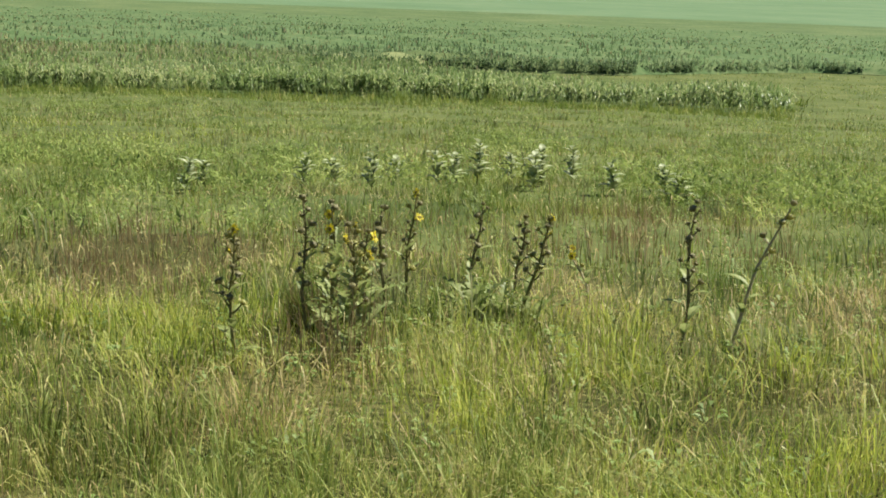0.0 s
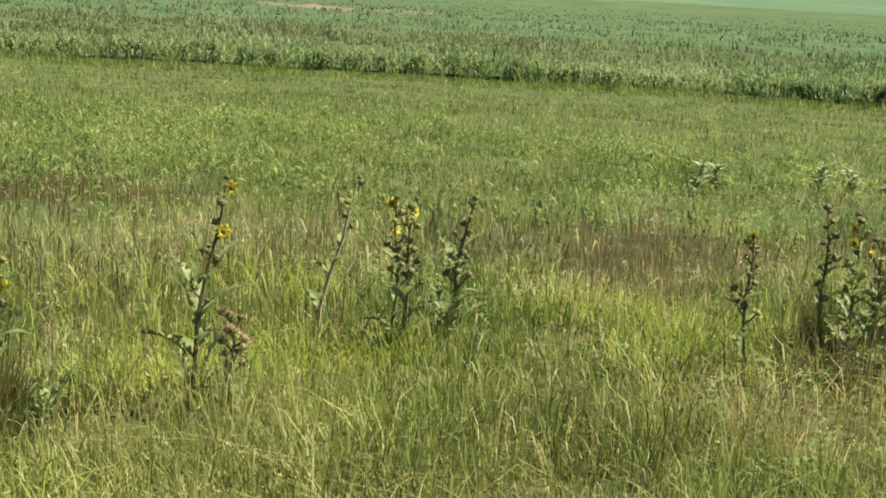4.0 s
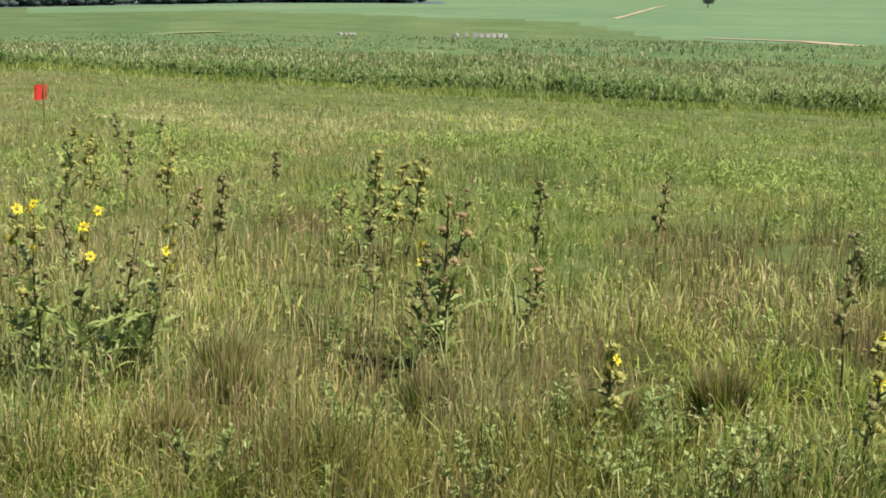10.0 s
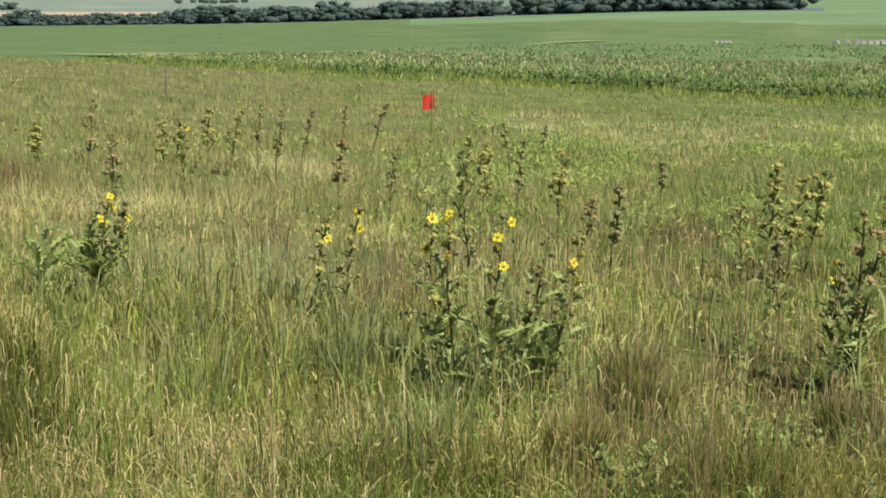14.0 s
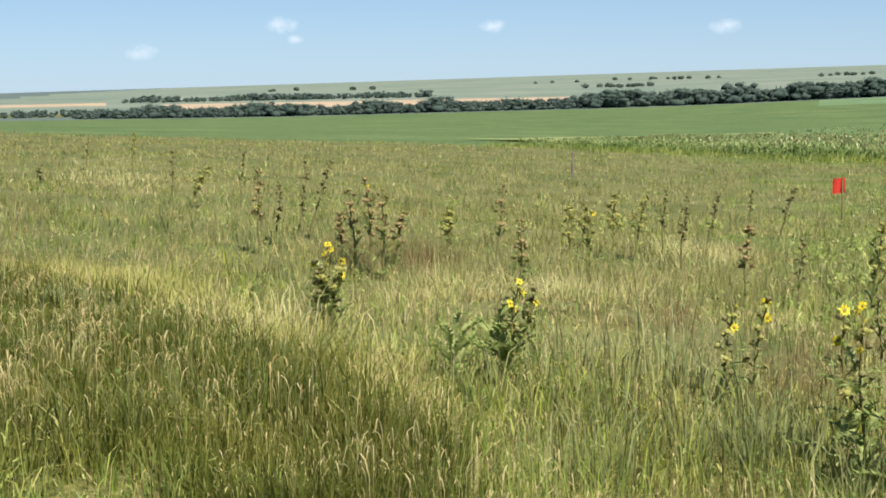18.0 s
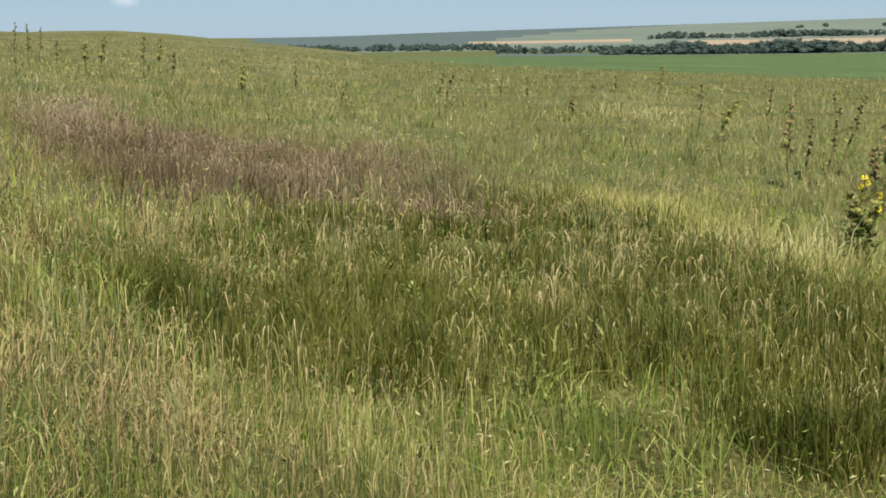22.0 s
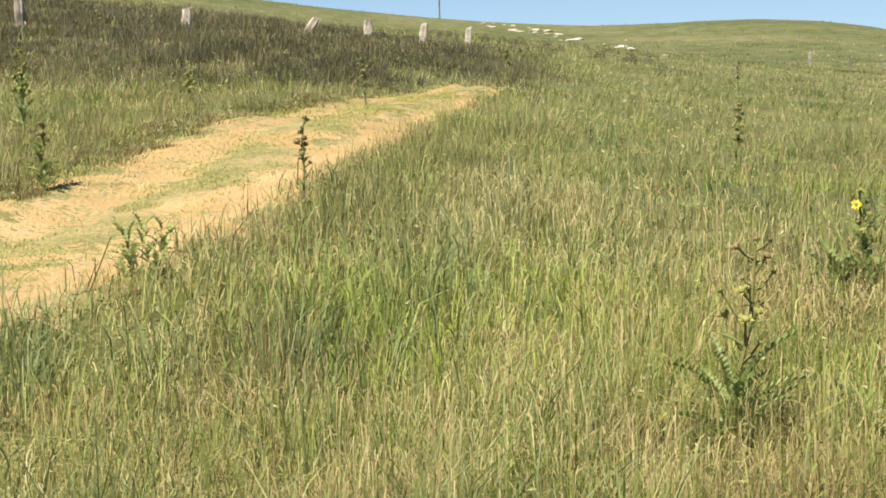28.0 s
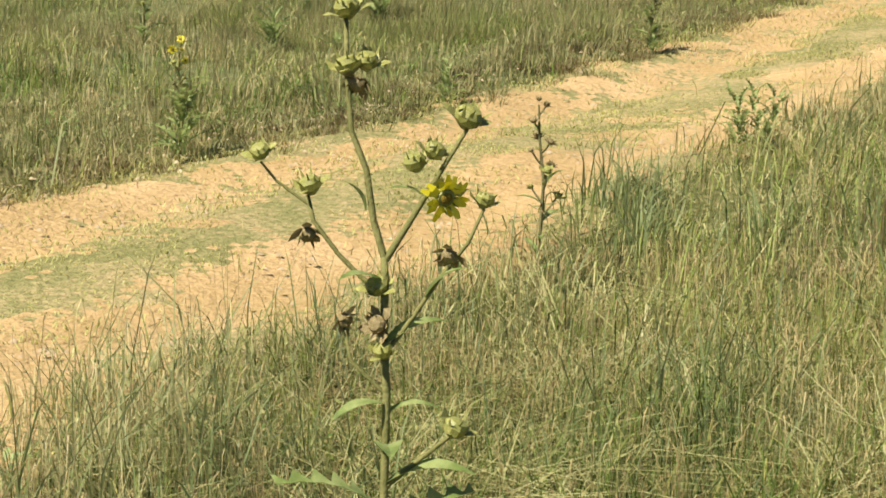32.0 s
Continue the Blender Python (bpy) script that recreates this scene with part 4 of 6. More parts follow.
grass("leaning_grass", 40000, M_BRIGHT, "green grass blades leaning all ways", 75, 0.25, 0.0095, 0.8, lambda x, y, az, r: (0.2 + 0.8 * smooth_step(value_noise(x, y, 0.7, 76), 0.45, 0.6)) * (1 - 0.85 * smooth_step(az, 98, 108)), r0=4, r1=12, tuft=8, fan=1.6)


WINE_SPOTS = [(110.8, 18.5, 2.3, 3.6), (107.2, 19.0, 1.8, 4.2), (113.8, 21.0, 1.3, 2.6), (104.6, 19.0, 0.9, 3.0), (108.5, 14.6, 1.6, 1.8)]
RUSSET_SPOTS = [(130.0, 6.0, .7, .9), (119.0, 5.7, .5, .6), (124.8, 7.8, .7, 1.0), (132.6, 5.8, .5, .7), (116.5, 6.6, .4, .6), (127.0, 10.2, .9, 1.3), (120.5, 11.6, .8, 1.2), (74.0, 6.5, .35, .4), (66.2, 6.6, .3, .4), (153.6, 7.4, .6, .5), (150.4, 7.6, .4, .4), (157.2, 6.2, .5, .5), (160.5, 5.6, .4, .4), (155.6, 21.5, .8, 1.2)]
CLUMP_SPOTS = [(79.2, 7.6, .2, .25), (73.2, 8.4, .3, .3), (69.0, 7.9, .25, .3), (62.0, 8.2, .35, .35), (57.8, 9.4, .3, .3), (76.4, 10.6, .4, .5), (53.0, 8.6, .3, .3), (65.6, 9.8, .3, .4), (70.6, 6.3, .22, .25)]
grass("wine_grass", 34000, M_WINE, "wine-brown bluestem stalks mixed into the green", 83, 0.31, 0.0055, 0.45, lambda x, y, az, r: patches(az, r, WINE_SPOTS) * (0.2 + 0.8 * smooth_step(value_noise(x, y, 0.9, 84), 0.35, 0.6)), az0=100, az1=120, r0=11, r1=27, tuft=12, fan=1.5)
grass("russet_grass", 40000, M_SALMON, "reddish dry straw bent in low tufts", 85, 0.21, 0.0062, 1.0, lambda x, y, az, r: patches(az, r, RUSSET_SPOTS) * (0.2 + 0.8 * smooth_step(value_noise(x, y, 0.5, 86), 0.35, 0.6)), az0=62, az1=166, r0=4.5, r1=23, tuft=10, fan=1.6)
grass("olive_seed_heads", 1600, M_STRAW, "curled pale seed heads over the dark grass", 87, 0.33, 0.0055, 0.6, lambda x, y, az, r: olive_zone(az, r) * smooth_step(value_noise(x, y, 0.8, 88), 0.3, 0.6), az0=83, az1=118, r0=5, r1=19, tuft=3, fine_to=30, hooked=True)
grass("rank_clumps", 16000, M_BLUE, "tall blue-green grass clumps standing out of the prairie", 89, 0.44, 0.0085, 0.28, lambda x, y, az, r: patches(az, r, CLUMP_SPOTS), az0=50, az1=84, r0=5.5, r1=12, tuft=24, fan=1.3)
grass("shaggy_edge", 14000, M_OLIVE, "dark rank grass at the edge of the dry mounds", 91, 0.27, 0.006, 0.5, lambda x, y, az, r: smooth_step(az, 62, 68) * smooth_step(az, 84, 80) * (0.2 + 0.8 * smooth_step(value_noise(x, y, 0.7, 92), 0.4, 0.6)), az0=62, az1=84, r0=4.8, r1=10.5, tuft=16, fan=1.5)
VERGE_SPOTS = [(149.2, 8.3, .65, .9), (151.6, 9.6, .3, .6), (158.6, 6.9, .3, .4)]
grass("verge_lush", 7500, M_BRIGHT, "fresh green grass clump beside the track", 93, 0.36, 0.0078, 0.5, lambda x, y, az, r: patches(az, r, VERGE_SPOTS), az0=140, az1=162, r0=5.5, r1=13, tuft=18, fan=1.4)
grass("verge_straw", 8500, M_PALE, "broken tan straw tangled in the verge", 95, 0.26, 0.0085, 1.4, lambda x, y, az, r: (0.15 + 0.85 * smooth_step(value_noise(x, y, 0.5, 96), 0.42, 0.6)) * smooth_step(r, 9.5, 7.5), az0=146, az1=176, r0=4.0, r1=9.5, tuft=9, fan=1.7)
grass("slope_lit", 34000, M_BRIGHT, "yellow-green grass tufts on the slope above the track", 97, 0.23, 0.0062, 0.6, lambda x, y, az, r: smooth_step(value_noise(x, y, 1.0, 98), 0.42, 0.62) * (1 - 0.95 * bank_zone(az, r)), az0=139, az1=189, r0=10, r1=34, tuft=16, fan=1.7)
grass("pale_mounds", 64000, M_PALE, "soft pale mounds of fine dry grass", 79, 0.30, 0.0055, 0.5, lambda x, y, az, r: patches(az, r, MOUNDS), az0=38, az1=98, r0=11, r1=62, tuft=26, fan=2.2)


def sparkle_specks():
    """Small leaf bits at all angles among the blades; the pale ones imitate sparkle by colour."""
    for k, (material, label, n) in enumerate(((M_FORB, "small green leaves among the grass", 34000), (M_PALE, "small pale specks coloured as sparkle among the grass", 34000), (M_GREEN, "broken bits of green blade among the grass", 24000))):
        x, y, az, r, rng = scatter(n, -20, 186, 4.5, 60, 310 + k)
        a = track_across(x, y)
        keep = ((a < -0.02) | (a > 1.15)) & (r < crop_edge(az)) & (rng.random(n) < (0.3 + 0.7 * smooth_step(value_noise(x, y, 0.8, 320 + k), 0.35, 0.6)) * (1 - 0.7 * bank_zone(az, r)) * (1 - 0.75 * olive_zone(az, r)))
        x, y, r = x[keep], y[keep], r[keep]
        m = len(x)
        p = np.stack([x, y, ground(x, y) + (0.04 + 0.2 * rng.random(m)) * (0.6 + 0.8 * value_noise(x, y, 0.42, 90))], 1)
        u, w = rng.normal(0, 1, (m, 3)), rng.normal(0, 1, (m, 3))
        u /= np.linalg.norm(u, axis=1)[:, None]
        w = np.cross(u, w / np.linalg.norm(w, axis=1)[:, None])
        s = (0.014 * (0.5 + rng.random(m)) * np.maximum(1, r / 7) ** 0.7)[:, None]
        v = np.stack([p - u * s, p + w * s * 0.5, p + u * s], 1).reshape(-1, 3)
        tagged(mesh_object("grass_litter", v, np.arange(m)[:, None] * 3 + np.arange(3), material), label, "grass", kind="stuff")


sparkle_specks()


def standing_grass():
    """Short trodden grass round the viewpoint and the prairie behind it."""
    rng = np.random.default_rng(67)
    n = 32000
    az = np.where(rng.random(n) < 0.5, 360 * rng.random(n), 186 + 156 * rng.random(n))
    r = np.where(rng.random(n) < 0.45, 4.1 * np.sqrt(rng.random(n)), np.exp(np.log(2.4) + np.log(14) * rng.random(n)))
    inside = (az < 189) | (az > 338)
    r = np.where(inside & (r > 4.1), 4.1 * np.sqrt(rng.random(n)), r)
    x, y = place(az, r)
    side = np.array([-heading[0][1], heading[0][0]])
    off = (x - MIDDLE[0][0]) * side[0] + (y - MIDDLE[0][1]) * side[1]
    keep = np.abs(off) > 1.55
    x, y, r = x[keep], y[keep], r[keep]
    h = (0.06 + 0.09 * rng.random(len(x))) * (1 + 1.0 * smooth_step(r, 2.6, 5))
    w = 0.008 * (1 + 0.12 * np.maximum(r - 3, 0))
    for k, (material, label) in enumerate(((M_GREEN, "short green grass round the viewpoint"), (M_STRAW, "short dry grass round the viewpoint"), (M_TURF, "short grey-green grass round the viewpoint"))):
        pick = rng.integers(0, 3, len(x)) == k
        blade_mesh("short_prairie_grass", x[pick], y[pick], h[pick], w[pick], 0.3 + 0.6 * rng.random(pick.sum()), material, label, 68 + k, 1)


standing_grass()


# ---- corn ----
def corn_leaves(x, y, z, h, rng):
    """Arching leaves set up the stalk in all directions, and the stalk itself."""
    n, vs, qs, ts, base = len(x), [], [], [], 0
    for k in range(8):
        phi = rng.random(n) * 2 * np.pi
        root = np.stack([x, y, z + h * (0.16 + 0.105 * k)], 1)
        ln = (0.5 + 0.4 * rng.random(n)) * (1 - 0.05 * k) * np.clip(h / 1.6, 0.4, 1)
        side = np.stack([-np.sin(phi), np.cos(phi), 0 * phi], 1) * 0.05
        rise = ln * (0.45 + 0.35 * rng.random(n))
        drop = rise - ln * (0.1 + 0.5 * rng.random(n))
        mid = root + np.stack([np.cos(phi) * ln * 0.45, np.sin(phi) * ln * 0.45, rise], 1)
        tip = root + np.stack([np.cos(phi) * ln, np.sin(phi) * ln, drop], 1)
        if k == 7:
            side = np.stack([np.cos(phi), np.sin(phi), 0 * phi], 1) * 0.022
            root, mid, tip = np.stack([x, y, z], 1), np.stack([x, y, z + h * 0.6], 1), np.stack([x + 0.05 * np.cos(phi), y + 0.05 * np.sin(phi), z + h * 1.1], 1)
        v = np.stack([root - side, root + side, mid - side, mid + side, tip], 1).reshape(-1, 3)
        b = np.arange(n)[:, None] * 5 + base
        vs.append(v)
        qs.append(b + np.array([0, 1, 3, 2]))
        ts.append(b + np.array([2, 3, 4]))
        base += 5 * n
    return np.concatenate(vs), [np.concatenate(qs), np.concatenate(ts)]


def corn_size(az):
    return 0.3 + 0.7 * smooth_step(az, 82, 52)


def corn_end(az):
    return np.interp(az, [-20, 12, 27, 33, 38, 44, 50, 80], [700, 620, 470, 375, 370, 350, 330, 330])


def corn_field():
    rng = np.random.default_rng(51)
    # whole plants along the front of the field
    n = 8200
    az = -12.6 + 94 * rng.random(n)
    depth = rng.random(n) ** 1.5 * 26
    depth = np.floor(depth / 0.76) * 0.76 + rng.normal(0, 0.08, n)
    r = corn_front(az) + 1.2 * (value_noise(az, 0 * az, 0.7, 55) - 0.5) + 0.6 + depth
    keep = (r < corn_back(az)) & ~in_gap(az, r)
    x, y = place(az[keep], r[keep])
    h = 1.55 * corn_size(az[keep]) * (0.82 + 0.3 * rng.random(len(x))) * (0.8 + 0.4 * value_noise(x, y, 6, 52))
    v, f = corn_leaves(x, y, ground(x, y), h, rng)
    tagged(mesh_object("corn", v, f, M_CORN), "bright green corn with glinting leaves at the field edge", "crop", kind="stuff")
    # the edge of the deeper field, its shade put into darker leaf colour
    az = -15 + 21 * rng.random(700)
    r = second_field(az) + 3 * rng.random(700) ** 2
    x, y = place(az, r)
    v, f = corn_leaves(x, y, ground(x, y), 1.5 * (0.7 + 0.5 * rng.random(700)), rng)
    tagged(mesh_object("corn", v, f, M_CORN_DEEP), "corn edging the deeper field, shade put into its dark leaf colour", "crop", kind="stuff")
    # upper leaves and tassels that stand out of the canopy
    m = 95000
    az = -20 + 100 * rng.random(m)
    r = np.where(rng.random(m) < 0.45, corn_front(az) + 2 + 60 * rng.random(m), np.exp(np.log(112) + np.log(560 / 112) * rng.random(m)))
    okay = ~in_gap(az, r) & (r > corn_front(az) + 3) & (r < corn_back(az)) & ~((az < -12.6) & (r < second_field(az)))
    okay &= ((az - 23.5) / 4.6) ** 2 + ((r - 268) / 19) ** 2 > 1
    okay &= r < corn_end(az)
    az, r = az[okay], r[okay]
    x, y = place(az, r)
    m = len(x)
    phi = rng.random(m) * 6.3
    wide = (0.03 + r * 0.0004) * (0.5 + 0.8 * rng.random(m))
    size = corn_size(az) * (1 - 0.35 * smooth_step(r, 220, 400)) * (0.8 + 0.4 * value_noise(x, y, 6, 52))
    foot = np.stack([x, y, ground(x, y) + 1.0 * size], 1)
    side = np.stack([np.cos(phi), np.sin(phi), 0 * phi], 1) * wide[:, None]
    high = np.stack([np.sin(phi) * 0.25, np.cos(phi) * 0.25, (0.3 + 0.5 * rng.random(m)) * size], 1)
    v = np.stack([foot - side * 0.7, foot + side * 0.7, foot + high * 0.85 + side, foot + high - side * 0.4], 1).reshape(-1, 3)
    tassel = rng.random(m) < 0.34 * smooth_step(az, 4, 20) + 0.08
    deep = r > np.where(az < 14, second_field(az), corn_front(az) + 70)
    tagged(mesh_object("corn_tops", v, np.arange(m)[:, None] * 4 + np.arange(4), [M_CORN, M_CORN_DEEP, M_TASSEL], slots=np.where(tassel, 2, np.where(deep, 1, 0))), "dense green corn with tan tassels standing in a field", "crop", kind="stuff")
    # leafy canopy of the deeper field
    rr, aa = np.geomspace(101, 640, 130), np.arange(-20, 80, 0.4)
    RR, AA = np.meshgrid(rr, aa, indexing="ij")
    # rings bend to follow the edge of the deeper field
    bend = np.interp(AA, [-20, 8, 16], [1, 1, 0]) * (second_field(AA) - 160) * np.clip(1 - np.abs(RR - 160) / 160, 0, 1)
    RR = RR + bend
    ra, az = RR.ravel(), AA.ravel()
    x, y = place(az, ra)
    inside = ra - corn_front(az)
    bare = ((az - 23.5) / 4.5) ** 2 + ((ra - 268) / 18) ** 2 < 1
    strip = (ra > second_field(az) - 8) & (ra < second_field(az)) & (az < 4.6) & (az > 0.6)
    gap = in_gap(az, ra) | ((az < -12.6) & (ra < second_field(az)))
    rough = 1.2 + 0.8 * (value_noise(x, y, 1.6, 53) - 0.5) + 0.6 * (value_noise(x, y, 7, 54) - 0.5)
    z = ground(x, y) + np.where(bare, 0.35, np.where(strip, 0.9, np.where(gap, 0.05, rough * corn_size(az) * (1 - 0.35 * smooth_step(ra, 220, 400)) * smooth_step(inside, 4, 12))))
    ia, ja = np.meshgrid(np.arange(len(rr) - 1), np.arange(len(aa) - 1), indexing="ij")
    ia, ja = ia.ravel(), ja.ravel()
    m = len(aa)
    q = np.stack([ia * m + ja, ia * m + ja + 1, (ia + 1) * m + ja + 1, (ia + 1) * m + ja], 1)
    end = corn_end(aa)
    ok = (inside.reshape(len(rr), m)[ia, ja] > 4) & (aa[ja] < 79) & (RR[ia, ja] < corn_back(aa[ja])) & (RR[ia, ja] < end[ja])
    ok &= ~(gap & ~strip).reshape(len(rr), m)[ia + 1, ja] 
    kind = np.where(strip, 2, np.where(bare, 1, np.where(inside < 60, 3, 0))).reshape(len(rr), m)[ia, ja]
    tagged(mesh_object("corn_canopy", np.stack([x, y, z], 1), q[ok], [M_CORN_FAR, M_WASH, M_STRIP, M_CROP_NEAR], slots=kind[ok]), "deep green corn field running down the slope", "crop", kind="stuff")


corn_field()


# ---- woods in the valley ----
def leaf_cloud(rng, centres, radii, n, size, slim=False):
    """Small random leaf quads inside ellipsoids."""
    k = rng.integers(0, len(centres), n)
    d = rng.normal(0, 1, (n, 3))
    d /= np.linalg.norm(d, axis=1)[:, None]
    p = centres[k] + d * radii[k] * (0.35 + 0.7 * rng.random((n, 1)))
    a = rng.normal(0, 1, (n, 3))
    a /= np.linalg.norm(a, axis=1)[:, None]
    b = np.cross(a, d)
    s = size * (0.6 + 0.8 * rng.random((n, 1)))
    if slim:
        a = a * 0.8 + np.array([0, 0, 0.4])
        return np.stack([p - a * s, p + b * s * 0.55, p + a * s], 1).reshape(-1, 3), np.arange(n)[:, None] * 3 + np.arange(3)
    v = np.stack([p - a * s, p + b * s * 0.7, p + a * s, p - b * s * 0.7], 1).reshape(-1, 3)
    return v, np.arange(n)[:, None] * 4 + np.arange(4)


def crowns(rng, c, rad, n, size):
    """Lumpy crowns: a rough core each, with small leaf tufts standing out of it."""
    bm = bmesh.new()
    bmesh.ops.create_icosphere(bm, subdivisions=1, radius=1)
    ball = np.array([v.co[:] for v in bm.verts])
    tri = np.array([[v.index for v in f.verts] for f in bm.faces])
    bm.free()
    core = c[:, None, :] + ball[None] * rad[:, None, :] * (0.35 + 0.4 * rng.random((len(c), len(ball), 1)))
    faces = tri[None] + (np.arange(len(c)) * len(ball))[:, None, None]
    v, q = leaf_cloud(rng, c, rad, n, size, True)
    return np.concatenate([core.reshape(-1, 3), v]), [q + len(c) * len(ball), faces.reshape(-1, 3)]


def woods():
    rng = np.random.default_rng(61)
    az = np.r_[56 + 41 * rng.random(1750), 96 + 5 * rng.random(60), 84.2 + 11.3 * rng.random(230), 88 + 4 * rng.random(60), 100.5 + 8.5 * rng.random(220)]
    r = np.r_[915 + 60 * rng.random(1750), 990 + 60 * rng.random(60), 1545 + 45 * rng.random(230), 1560 + 60 * rng.random(60), 1120 + 130 * rng.random(220)]
    # breaks in the near belt, where the pale fields behind show
    keep = (r > 980) | (value_noise(az * 10, r * 0, 9, 63) > 0.06)
    az, r = az[keep], r[keep]
    x, y = place(az, r)
    tall = np.interp(az, [56, 66, 75, 82, 90, 97, 101], [17, 16, 14, 11, 11, 8.5, 6]) * np.where(r > 1500, 0.85, 0.92) * (0.6 + 0.4 * rng.random(len(az)) ** 1.5) * (0.7 + 0.6 * value_noise(az * 10, r * 0, 7, 62))
    c, rad = [], []
    for k in range(3):
        off = rng.normal(0, 1, (len(az), 2)) * tall[:, None] * 0.25
        c.append(np.stack([x + off[:, 0], y + off[:, 1], ground(x, y) + tall * (0.22 + 0.22 * k)], 1))
        w = tall * (0.6 - 0.13 * k) * (0.7 + 0.6 * rng.random(len(az)))
        rad.append(np.stack([w, w, w * 0.55], 1))
    v, f = crowns(rng, np.concatenate(c), np.concatenate(rad), 110000, 1.0)
    tagged(mesh_object("woods", v, f, M_HAZY_TREE), "dark green belt of trees along the valley, haze in its leaf colour", "trees", kind="stuff")


woods()


# ---- stone fence posts ----
def stone_post(az, r, h, lean=0, turn=0, w=0.29):
    h += 0.12
    bm = bmesh.new()
    bmesh.ops.create_cube(bm, size=1)
    bmesh.ops.subdivide_edges(bm, edges=bm.edges[:], cuts=4, use_grid_fill=True)
    rng = random.Random(int(az * 100))
    for v in bm.verts:
        t = v.co.z + 0.5
        rim = 0.82 if abs(v.co.x) > 0.45 and abs(v.co.y) > 0.45 else 1.0
        tilt = v.co.x * 0.10 * t
        v.co.x *= w * rim * (1.0 - 0.18 * t) * (1 + 0.30 * noise.noise(v.co * 3 + Vector((az, 0, 0))))
        v.co.y *= w * 0.8 * rim * (1.0 - 0.14 * t) * (1 + 0.30 * noise.noise(v.co * 4 + Vector((0, az, 0))))
        v.co.z = (v.co.z + 0.5 + tilt) * h * (1 + 0.04 * rng.random()) - 0.25
        v.co += Vector((rng.uniform(-.012, .012), rng.uniform(-.012, .012), 0))
    ob = part("fence_post", bm, M_STONE_DARK if 155 < az < 160 or az < 135 else M_STONE)
    x, y = place(az, r)
    ob.matrix_world = Matrix.Translation((x, y, ground(x, y)[0])) @ Matrix.Rotation(radians(az + turn), 4, "Z") @ Matrix.Rotation(radians(lean), 4, "Y")
    return tagged(ob, "dark lichen-grown stone fence post in dark grass" if 155 < az < 160 else "small distant stone post on the pasture slope" if az < 135 else "weathered pale limestone fence post in dark grass" if abs(lean) < 15 else "pale limestone fence post leaning steeply over", "fence post", group="stone fence posts")


for az, r, h, lean in ((167.31, 35.2, 1.12, 2), (158.12, 39.2, .84, -1), (152.27, 43.1, .60, 6), (147.94, 48.1, .74, 38), (145.61, 52.1, .72, 4), (143.56, 57.1, .85, 8), (141.83, 62.1, .82, 3)):
    stone_post(az, r, h, lean)
stone_post(129.3, 119, 1.1, 4)
stone_post(126.65, 122, 0.5, 0)


# ---- wildflowers ----
def shared(name, verts, faces, material):
    me = bpy.data.meshes.new(name)
    me.from_pydata([tuple(v) for v in verts], [], faces)
    me.materials.append(material)
    return me


def leaf_shape(name, lobes, material, n=7):
    """A leaf along +x, one unit long, folded and arched; lobes cut it deep where asked."""
    verts, faces = [], []
    for i in range(n + 1):
        s = i / n
        w = 0.16 * math.sin(math.pi * min(1, s * 0.93 + 0.06)) ** 0.8
        if lobes:
            w = (0.26 if i % 2 else 0.06 if n < 15 else 0.012) * (1 - 0.55 * s) * (0.3 + 0.7 * min(1, s * 3))
        z = 0.45 * s - 0.5 * s * s
        x = s + (0.06 if lobes and i % 2 else 0)
        verts += [(x, -w, z + w * 0.35), (s, 0, z), (x, w, z + w * 0.35)]
    for i in range(n):
        a = i * 3
        faces += [(a, a + 1, a + 4, a + 3), (a + 1, a + 2, a + 5, a + 4)]
    return shared(name, verts, faces, material)


def head_shape(name, material, spread):
    """A flower head of unit width, opening along +z: a cup with pointed bracts and a domed disc."""
    verts, faces, n = [], [], 9
    for r, z in ((0.10, -0.42), (0.36, -0.22), (0.42, 0.05), (0.30, 0.22), (0.0, 0.28)):
        for k in range(n):
            a = 2 * math.pi * k / n
            verts.append((math.cos(a) * r, math.sin(a) * r, z))
    for j in range(4):
        for k in range(n):
            faces.append((j * n + k, j * n + (k + 1) % n, (j + 1) * n + (k + 1) % n, (j + 1) * n + k))
    for row, (count, wide, z0, z1) in enumerate(((7, 0.95, -0.2, 0.08), (9, 0.5, -0.05, 0.42))):
        for k in range(count):
            mid = 2 * math.pi * (k + 0.5 * row) / count + 0.15 * math.sin(k * 5.1)
            out = spread * (1.0 if row == 0 else 0.72) * (1 + 0.28 * math.sin(k * 2.3 + row))
            turn = wide * math.pi / count
            base = len(verts)
            lift = 0.14 * math.sin(k * 1.7 + row)
            verts += [(math.cos(mid - turn) * 0.36, math.sin(mid - turn) * 0.36, z0), (math.cos(mid + turn) * 0.36, math.sin(mid + turn) * 0.36, z0),
                      (math.cos(mid + turn * 0.8) * out * 0.75, math.sin(mid + turn * 0.8) * out * 0.75, (z0 + z1) / 2), (math.cos(mid - turn * 0.8) * out * 0.75, math.sin(mid - turn * 0.8) * out * 0.75, (z0 + z1) / 2),
                      (math.cos(mid) * out, math.sin(mid) * out, z1 + lift)]
            faces += [(base, base + 1, base + 2, base + 3), (base + 3, base + 2, base + 4)]
    return shared(name, verts, faces, material)


def petal_ring(name, n=15):
    verts, faces = [], []
    for k in range(n):
        a = 2 * math.pi * k / n + 0.1 * math.sin(k * 3)
        ca, sa = math.cos(a), math.sin(a)
        ln, dip = 0.85 + 0.12 * math.sin(k * 2.1), 0.10 * math.sin(k * 1.3)
        base = len(verts)
